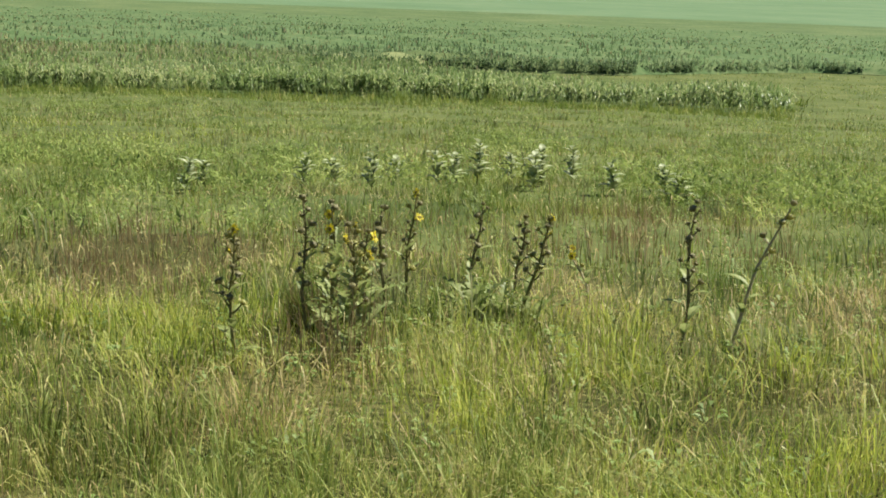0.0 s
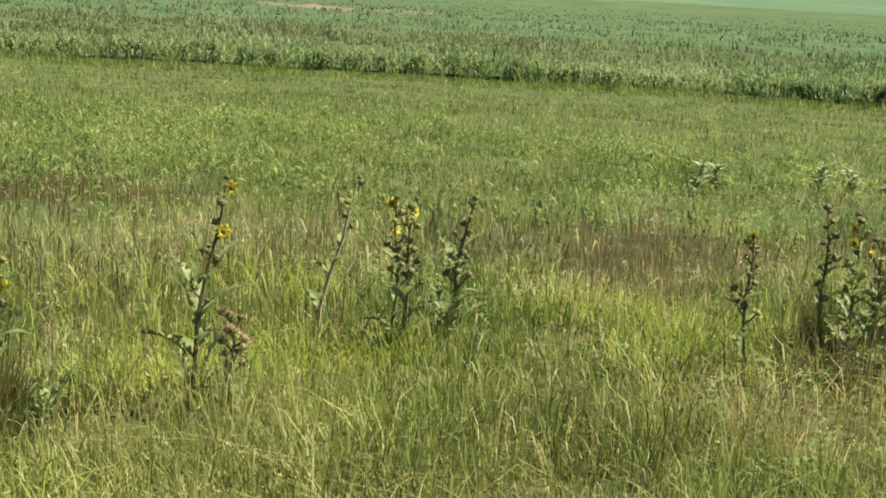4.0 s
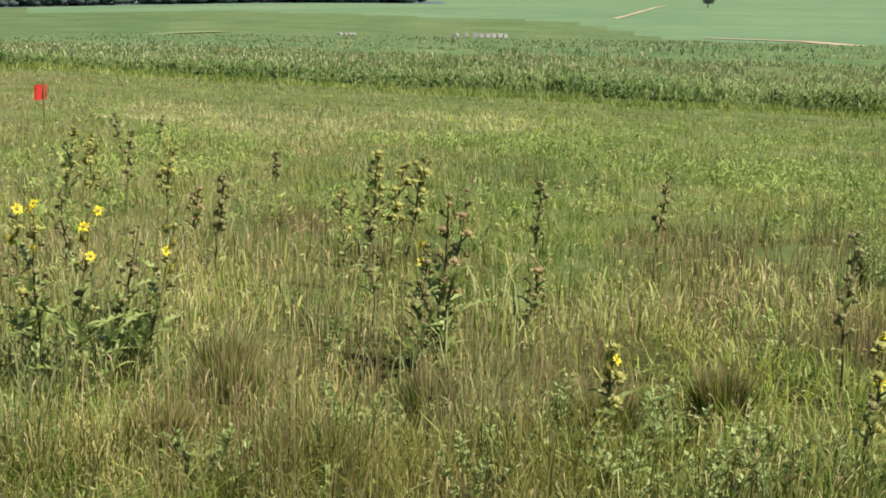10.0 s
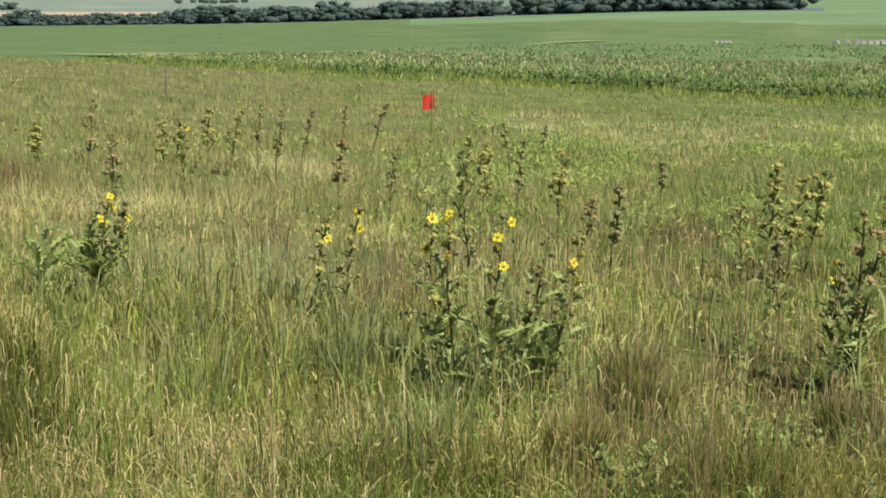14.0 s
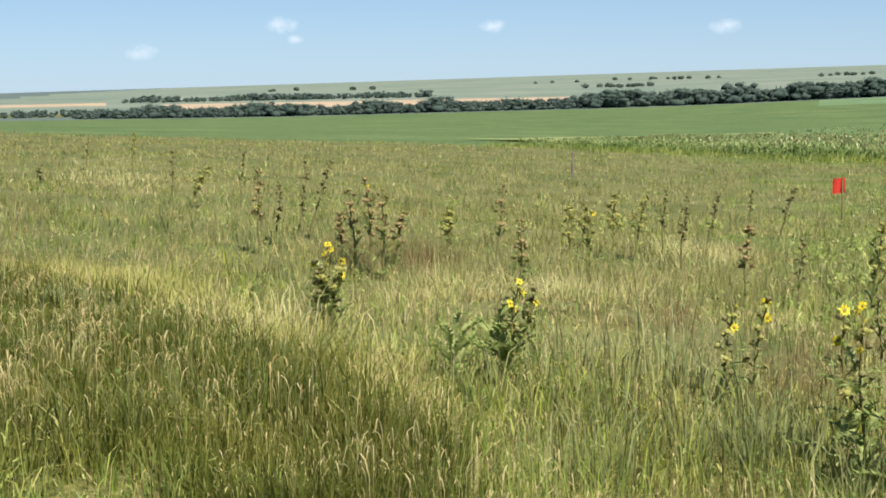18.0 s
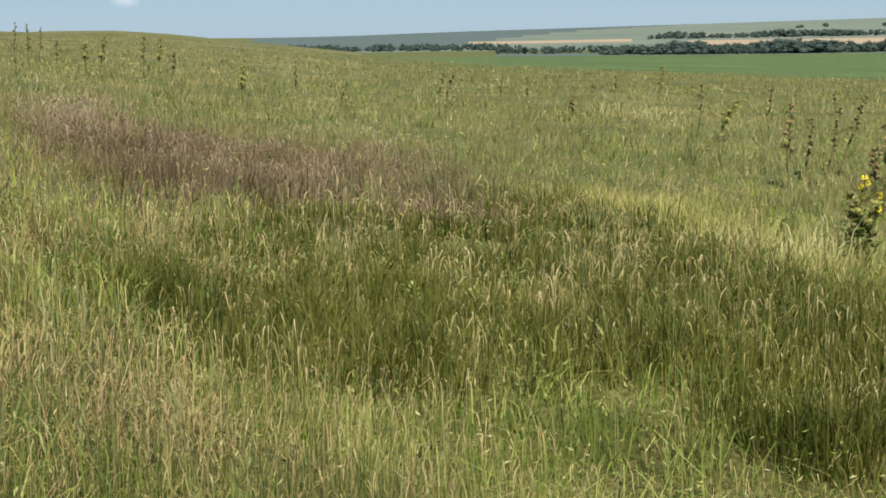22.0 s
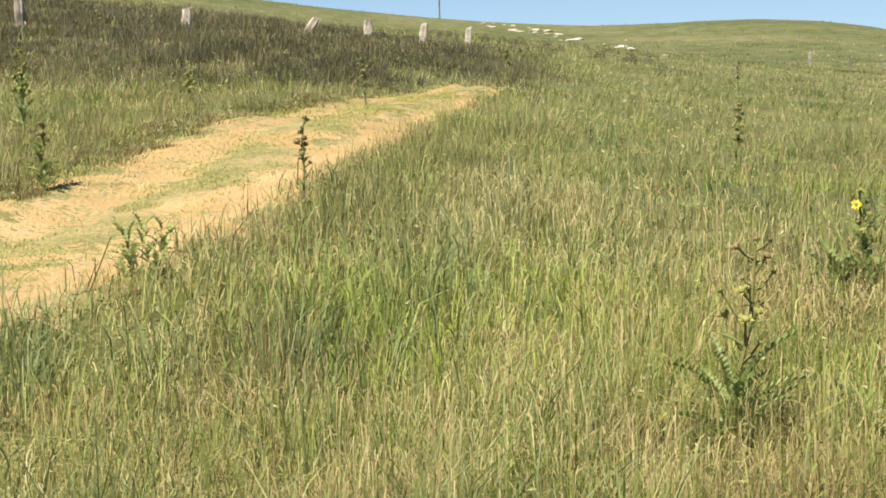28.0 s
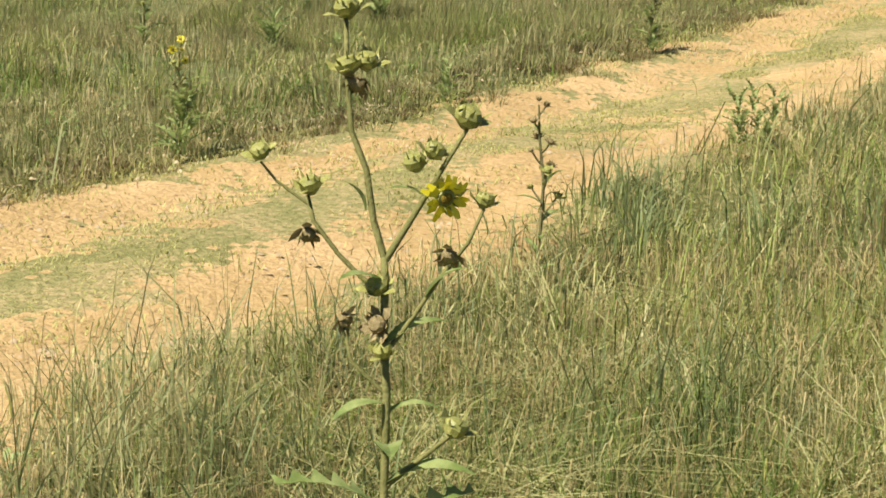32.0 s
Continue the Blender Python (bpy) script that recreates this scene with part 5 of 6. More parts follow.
        for r, w, z in ((0.25, 0.06, 0.14), (ln * 0.7, 0.13, 0.24 + dip), (ln, 0.06, 0.18 + dip * 2)):
            verts += [(ca * r - sa * w, sa * r + ca * w, z), (ca * r + sa * w, sa * r - ca * w, z)]
        faces += [(base, base + 1, base + 3, base + 2), (base + 2, base + 3, base + 5, base + 4)]
    return shared(name, verts, faces, M_PETAL)


def disc_shape():
    verts, faces, n = [(0, 0, 0.34)], [], 10
    for r, z in ((0.13, 0.32), (0.24, 0.22)):
        verts += [(math.cos(2 * math.pi * k / n) * r, math.sin(2 * math.pi * k / n) * r, z) for k in range(n)]
    for k in range(n):
        faces += [(0, 1 + k, 1 + (k + 1) % n), (1 + k, 1 + n + k, 1 + n + (k + 1) % n, 1 + (k + 1) % n)]
    return shared("disc", verts, faces, M_DISC)


FERN = leaf_shape("feathery_leaf", True, M_LEAF, 19)
SAGE_LEAF = leaf_shape("sage_leaf", False, M_HERB_SAGE)
OVAL, LOBED, PALE_OVAL = leaf_shape("oval_leaf", False, M_LEAF), leaf_shape("lobed_leaf", True, M_LEAF, 11), leaf_shape("pale_leaf", False, M_PALE_GLINT)
HEADS = {"g": head_shape("green_head", M_HEAD, 0.78), "d": head_shape("dark_head", M_HEAD_DARK, 0.62), "r": head_shape("dry_head", M_DRY, 0.8), "n": head_shape("bud_head", M_HEAD, 0.70)}
PETALS, DISC = petal_ring("petals"), disc_shape()


def child(name, me, parent, m, label=""):
    ob = new(name, me)
    ob.parent = parent
    ob.matrix_local = m
    if label:
        ob["label"] = label
    return ob


def aim(p, way, size, spin=0.0):
    """The pose that carries +z to way and scales to size, at p."""
    return Matrix.Translation(p) @ Vector(way).to_track_quat("Z", "Y").to_matrix().to_4x4() @ Matrix.Rotation(spin, 4, "Z") @ Matrix.Scale(size, 4)


def aim_leaf(p, turn, rise, size, wide=1.0):
    return Matrix.Translation(p) @ Matrix.Rotation(turn, 4, "Z") @ Matrix.Rotation(-rise, 4, "Y") @ Matrix.Diagonal((size, size * wide, size, 1))


def tube(bm, points, radii, sides=5):
    rings = []
    for i, p in enumerate(points):
        way = (points[min(i + 1, len(points) - 1)] - points[max(i - 1, 0)]).normalized()
        q = way.to_track_quat("Z", "Y")
        rings.append([bm.verts.new(p + q @ Vector((math.cos(2 * math.pi * k / sides) * radii[i], math.sin(2 * math.pi * k / sides) * radii[i], 0))) for k in range(sides)])
    for a, b in zip(rings, rings[1:]):
        for k in range(sides):
            bm.faces.new((a[k], a[(k + 1) % sides], b[(k + 1) % sides], b[k]))
    bm.faces.new(rings[-1])


def add_head(parent, p, way, size, kind, rng, petals=False):
    h = child("flower_head", HEADS[kind], parent, aim(p, way, size, rng.uniform(0, 6)))
    if petals:
        h["label"] = "open yellow daisy flower head"
        child("petals", PETALS, h, Matrix.Identity(4), "bright yellow ray petals")
        child("disc", DISC, h, Matrix.Identity(4))
    return h


def herb_label(kind):
    if kind in ("l", "lb"):
        return "low clump of dark green lobed leaves in grass"
    if "p" in kind:
        return "bleached compass plant stem leaning over the grass"
    if "f" in kind:
        return "compass plant with several open yellow daisy flowers"
    if "y" in kind:
        return "compass plant stem with a few yellow flowers" + (" and dark basal leaves" if "l" in kind else "")
    if "r" in kind:
        return "withered red-brown compass plant seed stem" + (" over dark leaves" if "l" in kind else "")
    if "g" in kind:
        return "branched green compass plant with small unopened heads"
    return "tall dark compass plant stem with knobbly seed heads"


def compass_plant(az, r, h, lean, kind, index):
    rng = random.Random(index * 7 + 3)
    x, y = place(az, r)
    root = new("compass_plant")
    root.location = (x, y, ground(x, y)[0] - 0.02)
    right = Vector((math.cos(radians(az)), math.sin(radians(az)), 0))
    ahead = Vector((-right.y, right.x, 0))
    sway = rng.uniform(-0.05, 0.05)
    far = r > 28

    def stem_at(t):
        return right * (lean * t ** 1.4 + 0.012 * math.sin(t * 9 + index)) + ahead * (sway * t * t) + Vector((0, 0, h * t))

    leaves = 3 if far else 6
    if kind not in ("l", "lb"):
        bm = bmesh.new()
        thick = 0.0085 * (1 + r / 28)
        tube(bm, [stem_at(t) for t in (0, .2, .4, .6, .8, .97)], [thick * k for k in (1.1, 1, .9, .75, .6, .4)])
        spots = []
        count = rng.randint(10, 14) if not far else rng.randint(7, 10)
        if "g" in kind:
            count += 4
        if "p" in kind:
            count = 5
        low = 0.4 if "p" not in kind else 0.62
        for k in range(count):
            t = low + (1 - low) * (k + 0.6) / count
            a = k * 2.4 + rng.uniform(-.5, .5)
            reach = (0.028 + 0.05 * rng.random()) * (1.7 if "g" in kind else 1.25 if "r" in kind else 1) * (1.15 - 0.6 * t)
            p0 = stem_at(t)
            p1 = p0 + (right * math.cos(a) + ahead * math.sin(a)) * reach + Vector((0, 0, reach * (0.6 + 0.8 * rng.random())))
            if k == count - 1:
                p1 = stem_at(1.0)
            else:
                tube(bm, [p0, p0.lerp(p1, 0.5) + Vector((0, 0, -reach * 0.12)), p1], [thick * 0.5, thick * 0.45, thick * 0.35], 4)
            spots.append((p1, p1 - p0 + Vector((0, 0, 0.03))))
        part("stem", bm, M_STEM_PALE if "p" in kind else M_STEM_DARK if ("d" in kind or "r" in kind) else M_STEM, root)
        bloom = (4 if "f" in kind else 1) if ("y" in kind or "f" in kind) else 0
        chosen = set(rng.sample(range(len(spots) // 2, len(spots)), min(bloom, len(spots) // 2)))
        if bloom == 1:
            chosen = {len(spots) - 1 - index % 3} | ({len(spots) - 5} if r < 12 else set())
        for k, (p, way) in enumerate(spots):
            size = rng.uniform(0.026, 0.052) * (1.0 if r < 12 else 1.5 if r < 28 else 1.9)
            tone = "r" if ("r" in kind and rng.random() < 0.75) else "g" if ("g" in kind or ("d" not in kind and rng.random() < 0.45)) else "d"
            if "w" in kind:
                tone, size = "r" if k > len(spots) - 6 else "g", size * 0.72
            if k in chosen:
                face = Vector((rng.uniform(-1, 1), rng.uniform(-1, 1), 0.35)) - Vector((x, y, 0)).normalized() * 0.6
                add_head(root, p, face, rng.uniform(0.029, 0.038) * (1.0 if r < 14 else 1.2), "g", rng, True)
            else:
                add_head(root, p, way, size, tone, rng)
        for k in range(leaves):
            t = 0.15 + 0.5 * k / leaves
            child("leaf", OVAL, root, aim_leaf(stem_at(t), k * 2.4 + index, rng.uniform(0.2, 0.8), rng.uniform(0.10, 0.17) * (1 if not far else 1.6), 1.1))
        for k in range(5):
            child("leaf", OVAL, root, aim_leaf(stem_at(0.45 + 0.5 * rng.random()), rng.uniform(0, 6.28), rng.uniform(-0.2, 1.1), rng.uniform(0.035, 0.07) * (1 if not far else 1.8), 1.0))
    if "l" in kind:
        n = 17 if kind == "l" else 7 if far or "r" in kind else 13 if "b" not in kind else 24
        size = min(0.3, max(0.16, h * 0.32)) if kind not in ("l", "lb") else 0.2 if kind == "lb" else max(0.2, h * 0.62)
        for k in range(n):
            t = k / n
            a = k * 2.4 + rng.uniform(-.3, .3)
            base = stem_at(0.68 * t * (h > 0.5)) + Vector((math.cos(a), math.sin(a), 0)) * 0.05 * rng.random()
            if "w" in kind:
                child("leaf", FERN, root, aim_leaf(Vector((math.cos(a), math.sin(a), 0)) * 0.04 + Vector((0, 0, 0.03 + 0.22 * t)), a, rng.uniform(0.35, 1.25), rng.uniform(0.15, 0.28), rng.uniform(0.3, 0.5)))
                continue
            child("leaf", LOBED, root, aim_leaf(base + Vector((0, 0, 0.04)), a, rng.uniform(0.35 if kind == "l" else 0.2, 1.2), size * rng.uniform(0.7, 1.15) * (1 - 0.45 * t), rng.uniform(0.8, 1.25)))
    return tagged(root, herb_label(kind), "wildflower", group="compass plants")


HERBS_A = [
    (6.36, 7.48, 0.72, -0.00, 'y'), (3.83, 8.26, 0.85, -0.02, 'd'), (2.80, 8.30, 0.83, -0.01, 'yl'), (2.08, 7.84, 0.73, 0.02, 'yl'),
    (1.69, 7.98, 0.71, 0.02, 'yl'), (1.01, 8.86, 0.77, -0.04, 'd'), (0.33, 9.23, 0.83, 0.05, 'y'), (358.03, 9.72, 0.73, 0.08, 'd'),
    (-3.62, 10.60, 0.62, 0.07, 'd'), (-4.04, 9.34, 0.69, 0.17, 'y'), (-6.50, 10.59, 0.43, -0.18, 'pf'), (-10.09, 8.50, 0.87, 0.02, 'd'),
    (-11.69, 8.37, 0.90, 0.28, 'p'), (26.04, 6.68, 1.02, 0.13, 'ydl'), (24.49, 6.51, 0.46, -0.00, 'r'), (21.82, 8.06, 0.86, 0.19, 'p'),
    (18.93, 7.74, 0.77, -0.02, 'y'), (18.65, 7.60, 0.79, 0.03, 'y'), (17.02, 7.64, 0.79, 0.09, 'dl'),
]
HERBS_B = [
    (39.90, 8.17, 0.93, 0.03, 'd'), (34.79, 11.23, 0.74, 0.03, 'd'), (38.99, 6.21, 0.68, 0.07, 'yf'), (32.96, 6.62, 0.76, 0.01, 'yf'),
    (48.08, 6.70, 0.56, 0.01, 'yf'), (56.97, 9.55, 0.77, -0.04, 'd'), (55.20, 8.36, 0.78, 0.02, 'ydl'), (54.38, 8.46, 1.06, 0.12, 'rl'),
    (54.60, 8.58, 1.01, 0.06, 'rl'), (57.35, 12.93, 1.00, 0.08, 'g'), (55.91, 13.16, 1.02, 0.15, 'g'), (58.13, 11.91, 0.82, -0.05, 'g'),
    (56.53, 13.05, 0.92, 0.09, 'g'), (51.14, 13.40, 0.87, 0.02, 'd'), (46.79, 13.13, 0.95, 0.09, 'd'), (51.23, 9.50, 0.43, 0.06, 'r'),
    (34.90, 12.03, 0.72, 0.03, 'd'), (69.45, 8.56, 0.97, -0.05, 'yl'), (68.97, 8.26, 1.03, -0.03, 'yfl'),
]
HERBS_C = [
    (67.56, 7.94, 1.06, 0.05, 'yfl'), (66.58, 8.28, 0.92, 0.17, 'dl'), (65.32, 8.42, 0.90, 0.18, 'yfl'), (68.20, 11.41, 0.79, -0.03, 'd'),
    (74.02, 9.86, 0.76, 0.10, 'y'), (72.91, 9.87, 0.83, 0.10, 'y'), (72.90, 17.43, 0.91, 0.05, 'r'), (70.97, 17.29, 0.81, 0.04, 'd'),
    (68.41, 16.55, 1.09, 0.10, 'gl'), (67.58, 16.57, 0.97, 0.04, 'g'), (66.42, 22.94, 1.04, -0.12, 'd'), (66.30, 17.64, 0.96, 0.07, 'd'),
    (64.79, 15.92, 1.00, 0.03, 'g'), (63.83, 13.55, 0.62, 0.05, 'r'), (62.94, 12.44, 0.84, 0.07, 'd'), (60.90, 21.30, 0.60, -0.00, 'd'),
    (65.30, 29.52, 0.79, 0.11, 'd'), (77.60, 21.90, 0.94, 0.03, 'g'), (76.81, 21.82, 0.94, 0.18, 'g'),
]
HERBS_D = [
    (75.81, 22.43, 0.96, 0.06, 'd'), (75.15, 20.72, 1.06, 0.10, 'd'), (74.20, 23.46, 0.92, 0.19, 'd'), (72.60, 34.21, 0.86, 0.08, 'd'),
    (71.52, 28.38, 0.96, 0.27, 'd'), (88.37, 12.70, 0.74, 0.03, 'yfl'), (88.05, 12.73, 0.62, 0.07, 'yfl'), (88.58, 12.66, 0.62, -0.01, 'yl'),
    (86.51, 17.96, 1.17, -0.06, 'yrl'), (86.09, 18.01, 1.04, 0.01, 'rl'), (87.13, 18.34, 0.99, -0.06, 'rl'), (85.66, 18.49, 0.72, 0.10, 'rl'),
    (87.54, 18.86, 0.66, -0.06, 'rl'), (90.66, 20.91, 1.16, 0.01, 'r'), (90.02, 21.98, 0.89, 0.09, 'd'), (88.76, 23.08, 1.17, 0.35, 'd'),
    (89.18, 22.96, 1.00, 0.14, 'd'), (81.58, 10.15, 0.75, 0.05, 'yfl'), (81.78, 10.27, 0.62, -0.09, 'l'),
]
HERBS_E = [
    (81.37, 10.35, 0.70, 0.13, 'yl'), (83.55, 10.12, 0.53, -0.05, 'l'), (81.91, 19.01, 1.08, 0.10, 'r'), (81.09, 15.62, 0.85, 0.03, 'rl'),
    (83.65, 21.73, 0.69, 0.00, 'gl'), (79.20, 21.21, 0.87, -0.00, 'g'), (78.50, 20.28, 0.84, 0.03, 'yl'), (78.68, 22.48, 0.74, 0.04, 'g'),
    (95.13, 51.13, 1.27, 0.12, 'g'), (93.72, 32.07, 1.10, 0.02, 'd'), (93.10, 30.91, 0.81, 0.40, 'gl'), (96.77, 52.21, 1.18, 0.12, 'd'),
    (103.37, 33.81, 1.16, 0.13, 'd'), (101.01, 46.84, 1.00, 0.08, 'd'), (100.01, 47.51, 0.92, 0.02, 'd'), (98.42, 33.81, 0.55, 0.03, 'd'),
    (91.19, 45.07, 0.82, 0.09, 'd'), (88.89, 46.75, 0.76, 0.01, 'd'), (103.08, 38.24, 0.94, 0.20, 'd'),
]
HERBS_F = [
    (118.54, 50.06, 1.44, 0.07, 'd'), (118.05, 53.18, 1.43, 0.01, 'd'), (117.67, 56.49, 1.31, 0.12, 'd'), (117.08, 53.04, 0.91, 0.04, 'd'),
    (116.13, 44.29, 0.93, 0.04, 'g'), (115.62, 43.88, 1.14, 0.21, 'g'), (114.06, 44.92, 1.17, 0.05, 'd'), (113.53, 45.51, 1.18, 0.13, 'g'),
    (113.06, 41.29, 0.81, 0.10, 'd'), (120.34, 42.10, 0.77, 0.11, 'd'), (119.46, 49.94, 0.78, 0.12, 'd'), (110.62, 37.63, 0.79, 0.09, 'gl'),
    (108.56, 45.83, 0.78, 0.02, 'd'), (106.97, 36.72, 0.60, 0.17, 'd'), (135.60, 5.52, 0.78, 0.09, 'glbw'), (129.34, 9.49, 0.63, -0.03, 'yl'),
    (130.18, 9.51, 0.48, 0.00, 'l'), (128.52, 9.41, 0.46, 0.00, 'l'), (127.47, 9.41, 0.43, 0.00, 'l'),
]
HERBS_G = [
    (126.53, 9.40, 0.39, 0.00, 'l'), (132.88, 18.17, 0.84, 0.05, 'y'), (121.24, 9.12, 0.40, 0.01, 'l'), (130.17, 5.85, 0.37, -0.01, 'l'),
    (132.12, 47.82, 1.03, 0.02, 'd'), (128.42, 41.43, 0.85, 0.01, 'd'), (126.80, 37.63, 1.23, 0.08, 'g'), (125.46, 36.12, 0.93, 0.07, 'd'),
    (125.03, 37.23, 0.99, 0.05, 'd'), (134.73, 13.89, 0.38, -0.01, 'l'), (149.22, 13.52, 0.78, 0.02, 'd'), (140.61, 34.61, 0.71, -0.05, 'y'),
    (161.17, 19.02, 1.14, -0.13, 'dlb'), (158.64, 20.10, 1.05, 0.01, 'glb'), (170.08, 21.62, 1.02, 0.09, 'ylb'), (171.22, 23.06, 0.66, -0.03, 'ylb'),
    (167.87, 17.94, 0.73, 0.01, 'l'), (166.61, 21.66, 0.91, 0.01, 'd'), (163.43, 21.19, 0.90, 0.08, 'd'),
]
HERBS_H = [
    (158.36, 15.27, 0.72, 0.01, 'dlb'), (146.18, 23.35, 0.79, -0.05, 'd'), (152.63, 23.31, 0.50, -0.00, 'g'), (176.09, 10.70, 0.85, 0.01, 'yflb'),
    (176.53, 16.47, 0.88, 0.04, 'yl'), (166.11, 12.75, 0.53, 0.04, 'lb'), (169.73, 16.32, 0.48, 0.00, 'l'), (171.93, 16.48, 0.51, -0.02, 'l'),
    (164.34, 7.11, 0.93, -0.01, 'r'), (155.0, 10.5, 0.60, 0.12, 'lb'), (155.9, 10.6, 0.55, -0.08, 'lb'), (155.4, 10.7, 0.58, 0.02, 'lb'), (-2.2, 9.5, 0.5, 0.0, 'l'), (-3.2, 9.6, 0.45, 0.0, 'l'), (-4.4, 9.4, 0.4, 0.0, 'l'),
]
HERBS = HERBS_A + HERBS_B + HERBS_C + HERBS_D + HERBS_E + HERBS_F + HERBS_G + HERBS_H

for i, row in enumerate(HERBS):
    compass_plant(*row, i)


def pale_forb(az, r, h, index):
    rng = random.Random(900 + index)
    x, y = place(az, r)
    root = new("pale_forb")
    root.location = (x, y, ground(x, y)[0])
    bm = bmesh.new()
    top = Vector((rng.uniform(-.08, .08), rng.uniform(-.08, .08), h))
    tube(bm, [Vector((0, 0, 0)), top * 0.5 + Vector((0.01, 0, 0)), top], [0.008, 0.007, 0.004])
    part("stem", bm, M_STEM, root)
    # glint-coloured leaves mixed with plain green ones
    for k in range(22):
        t = 0.12 + 0.88 * k / 22
        child("leaf", PALE_OVAL if k % 3 else OVAL, root, aim_leaf(top * t, k * 2.4, rng.uniform(0.0, 0.8), rng.uniform(0.16, 0.26) * (1.1 - 0.3 * t), 1.7))
    return tagged(root, "upright pale forb above the grass, white glints coloured into its leaves", "wildflower", group="silvery forbs")


for i, (az, r, h) in enumerate(((9.1, 21, .52), (8.4, 21.5, .45), (4.9, 22, .6), (3.6, 22.5, .5), (2.3, 21.5, .62), (1.5, 22.5, .5), (-.2, 22.5, .6), (-.7, 22.5, .55), (-1.6, 23, .72), (-2.9, 23, .5),
                                  (-3.7, 22, .58), (-4.0, 22.6, .6), (-5.1, 23.5, .62), (-6.7, 22, .5), (-8.6, 22, .48), (-9.2, 21, .4))):
    pale_forb(az, r, h * 0.9, i)


def sage_bush(az, r, h, index):
    rng = random.Random(700 + index)
    x, y = place(az, r)
    root = new("sage_clump")
    root.location = (x, y, ground(x, y)[0])
    for s in range(8):
        top = Vector((rng.uniform(-.17, .17), rng.uniform(-.17, .17), h * rng.uniform(0.75, 1.3)))
        bm = bmesh.new()
        tube(bm, [Vector((top.x * 0.3, top.y * 0.3, 0)), top * 0.55, top], [0.004, 0.0035, 0.002], 4)
        part("stem", bm, M_STEM, root)
        verts, faces = [], []
        for k in range(26):
            t = 0.25 + 0.75 * k / 26
            a, rise, size = k * 2.4 + s, rng.uniform(0.1, 1.1), rng.uniform(0.03, 0.055) * (1.15 - 0.4 * t)
            m = aim_leaf(top * t, a, rise, size, 1.7)
            base = len(verts)
            verts += [m @ Vector(p) for p in ((0, 0, 0), (0.5, -0.17, 0.12), (1.0, 0, 0.05), (0.5, 0.17, 0.12))]
            faces.append((base, base + 1, base + 2, base + 3))
        foliage = new("foliage", shared("foliage", verts, faces, M_HERB_SAGE))
        foliage.parent = root
    return tagged(root, "small grey-green sage clump low in the grass", "herb", group="sage clumps")


SAGE_SPOTS = ((39.1, 12.7, .5), (38.6, 12.9, .5), (39.5, 13, .45), (38.9, 12.6, .4), (42.5, 6.0, .30), (42.1, 5.8, .26), (50.1, 7.0, .28), (45.7, 7.0, .26), (33.9, 5.7, .22), (31.2, 6.2, .26), (62.8, 5.6, .24), (49.7, 6.9, .28),
              (57.6, 6.3, .26), (46.1, 6.7, .28), (57.2, 6.6, .26), (66.1, 8.6, .3), (47.3, 5.7, .24), (39.1, 6.0, .24), (53.2, 5.4, .24), (44.2, 5.5, .24), (36.4, 5.5, .22), (51.6, 6.0, .24))
for i, (az, r, h) in enumerate(SAGE_SPOTS):
    sage_bush(az, r, h, i)


def bunch_grass(az, r, h, wide, index):
    """One upright tuft of bluestem, dense and dark at the foot, rusty at the tips."""
    rng = np.random.default_rng(800 + index)
    x, y = place(az, r)
    root = new("bunch_grass")
    for name, n, material, tall in (("blades", 620, M_OLIVE, 0.85), ("rusty_stalks", 200, M_RUST, 1.1), ("green_blades", 300, M_GREEN, 0.9)):
        phi, d = rng.random(n) * 6.283, wide * np.sqrt(rng.random(n))
        ox, oy = np.cos(phi) * d, np.sin(phi) * d
        ob = blade_mesh(name, x + ox * 0.6, y + oy * 0.6, h * tall * (0.55 + 0.5 * rng.random(n)), 0.0045 + 0.003 * rng.random(n), 0.06 + 0.36 * d / wide * rng.random(n), material, "", 830 + index, 2, phi)
        del ob["kind"], ob["category"]
        ob.parent = root
    return tagged(root, "upright dark bunchgrass tuft with rusty stalks", "grass tuft", group="bunchgrass tufts")


for i, (az, r, h, wide) in enumerate(((32.9, 6.1, .42, .22), (48.3, 6.95, .40, .2), (61.9, 7.6, .42, .24), (54.8, 7.4, .36, .18), (62.3, 8.2, .4, .2), (34.7, 6.8, .38, .2), (64.5, 6.2, .34, .18), (3.4, 8.6, .4, .25), (44.0, 7.6, .4, .2))):
    bunch_grass(az, r, h, wide, i)


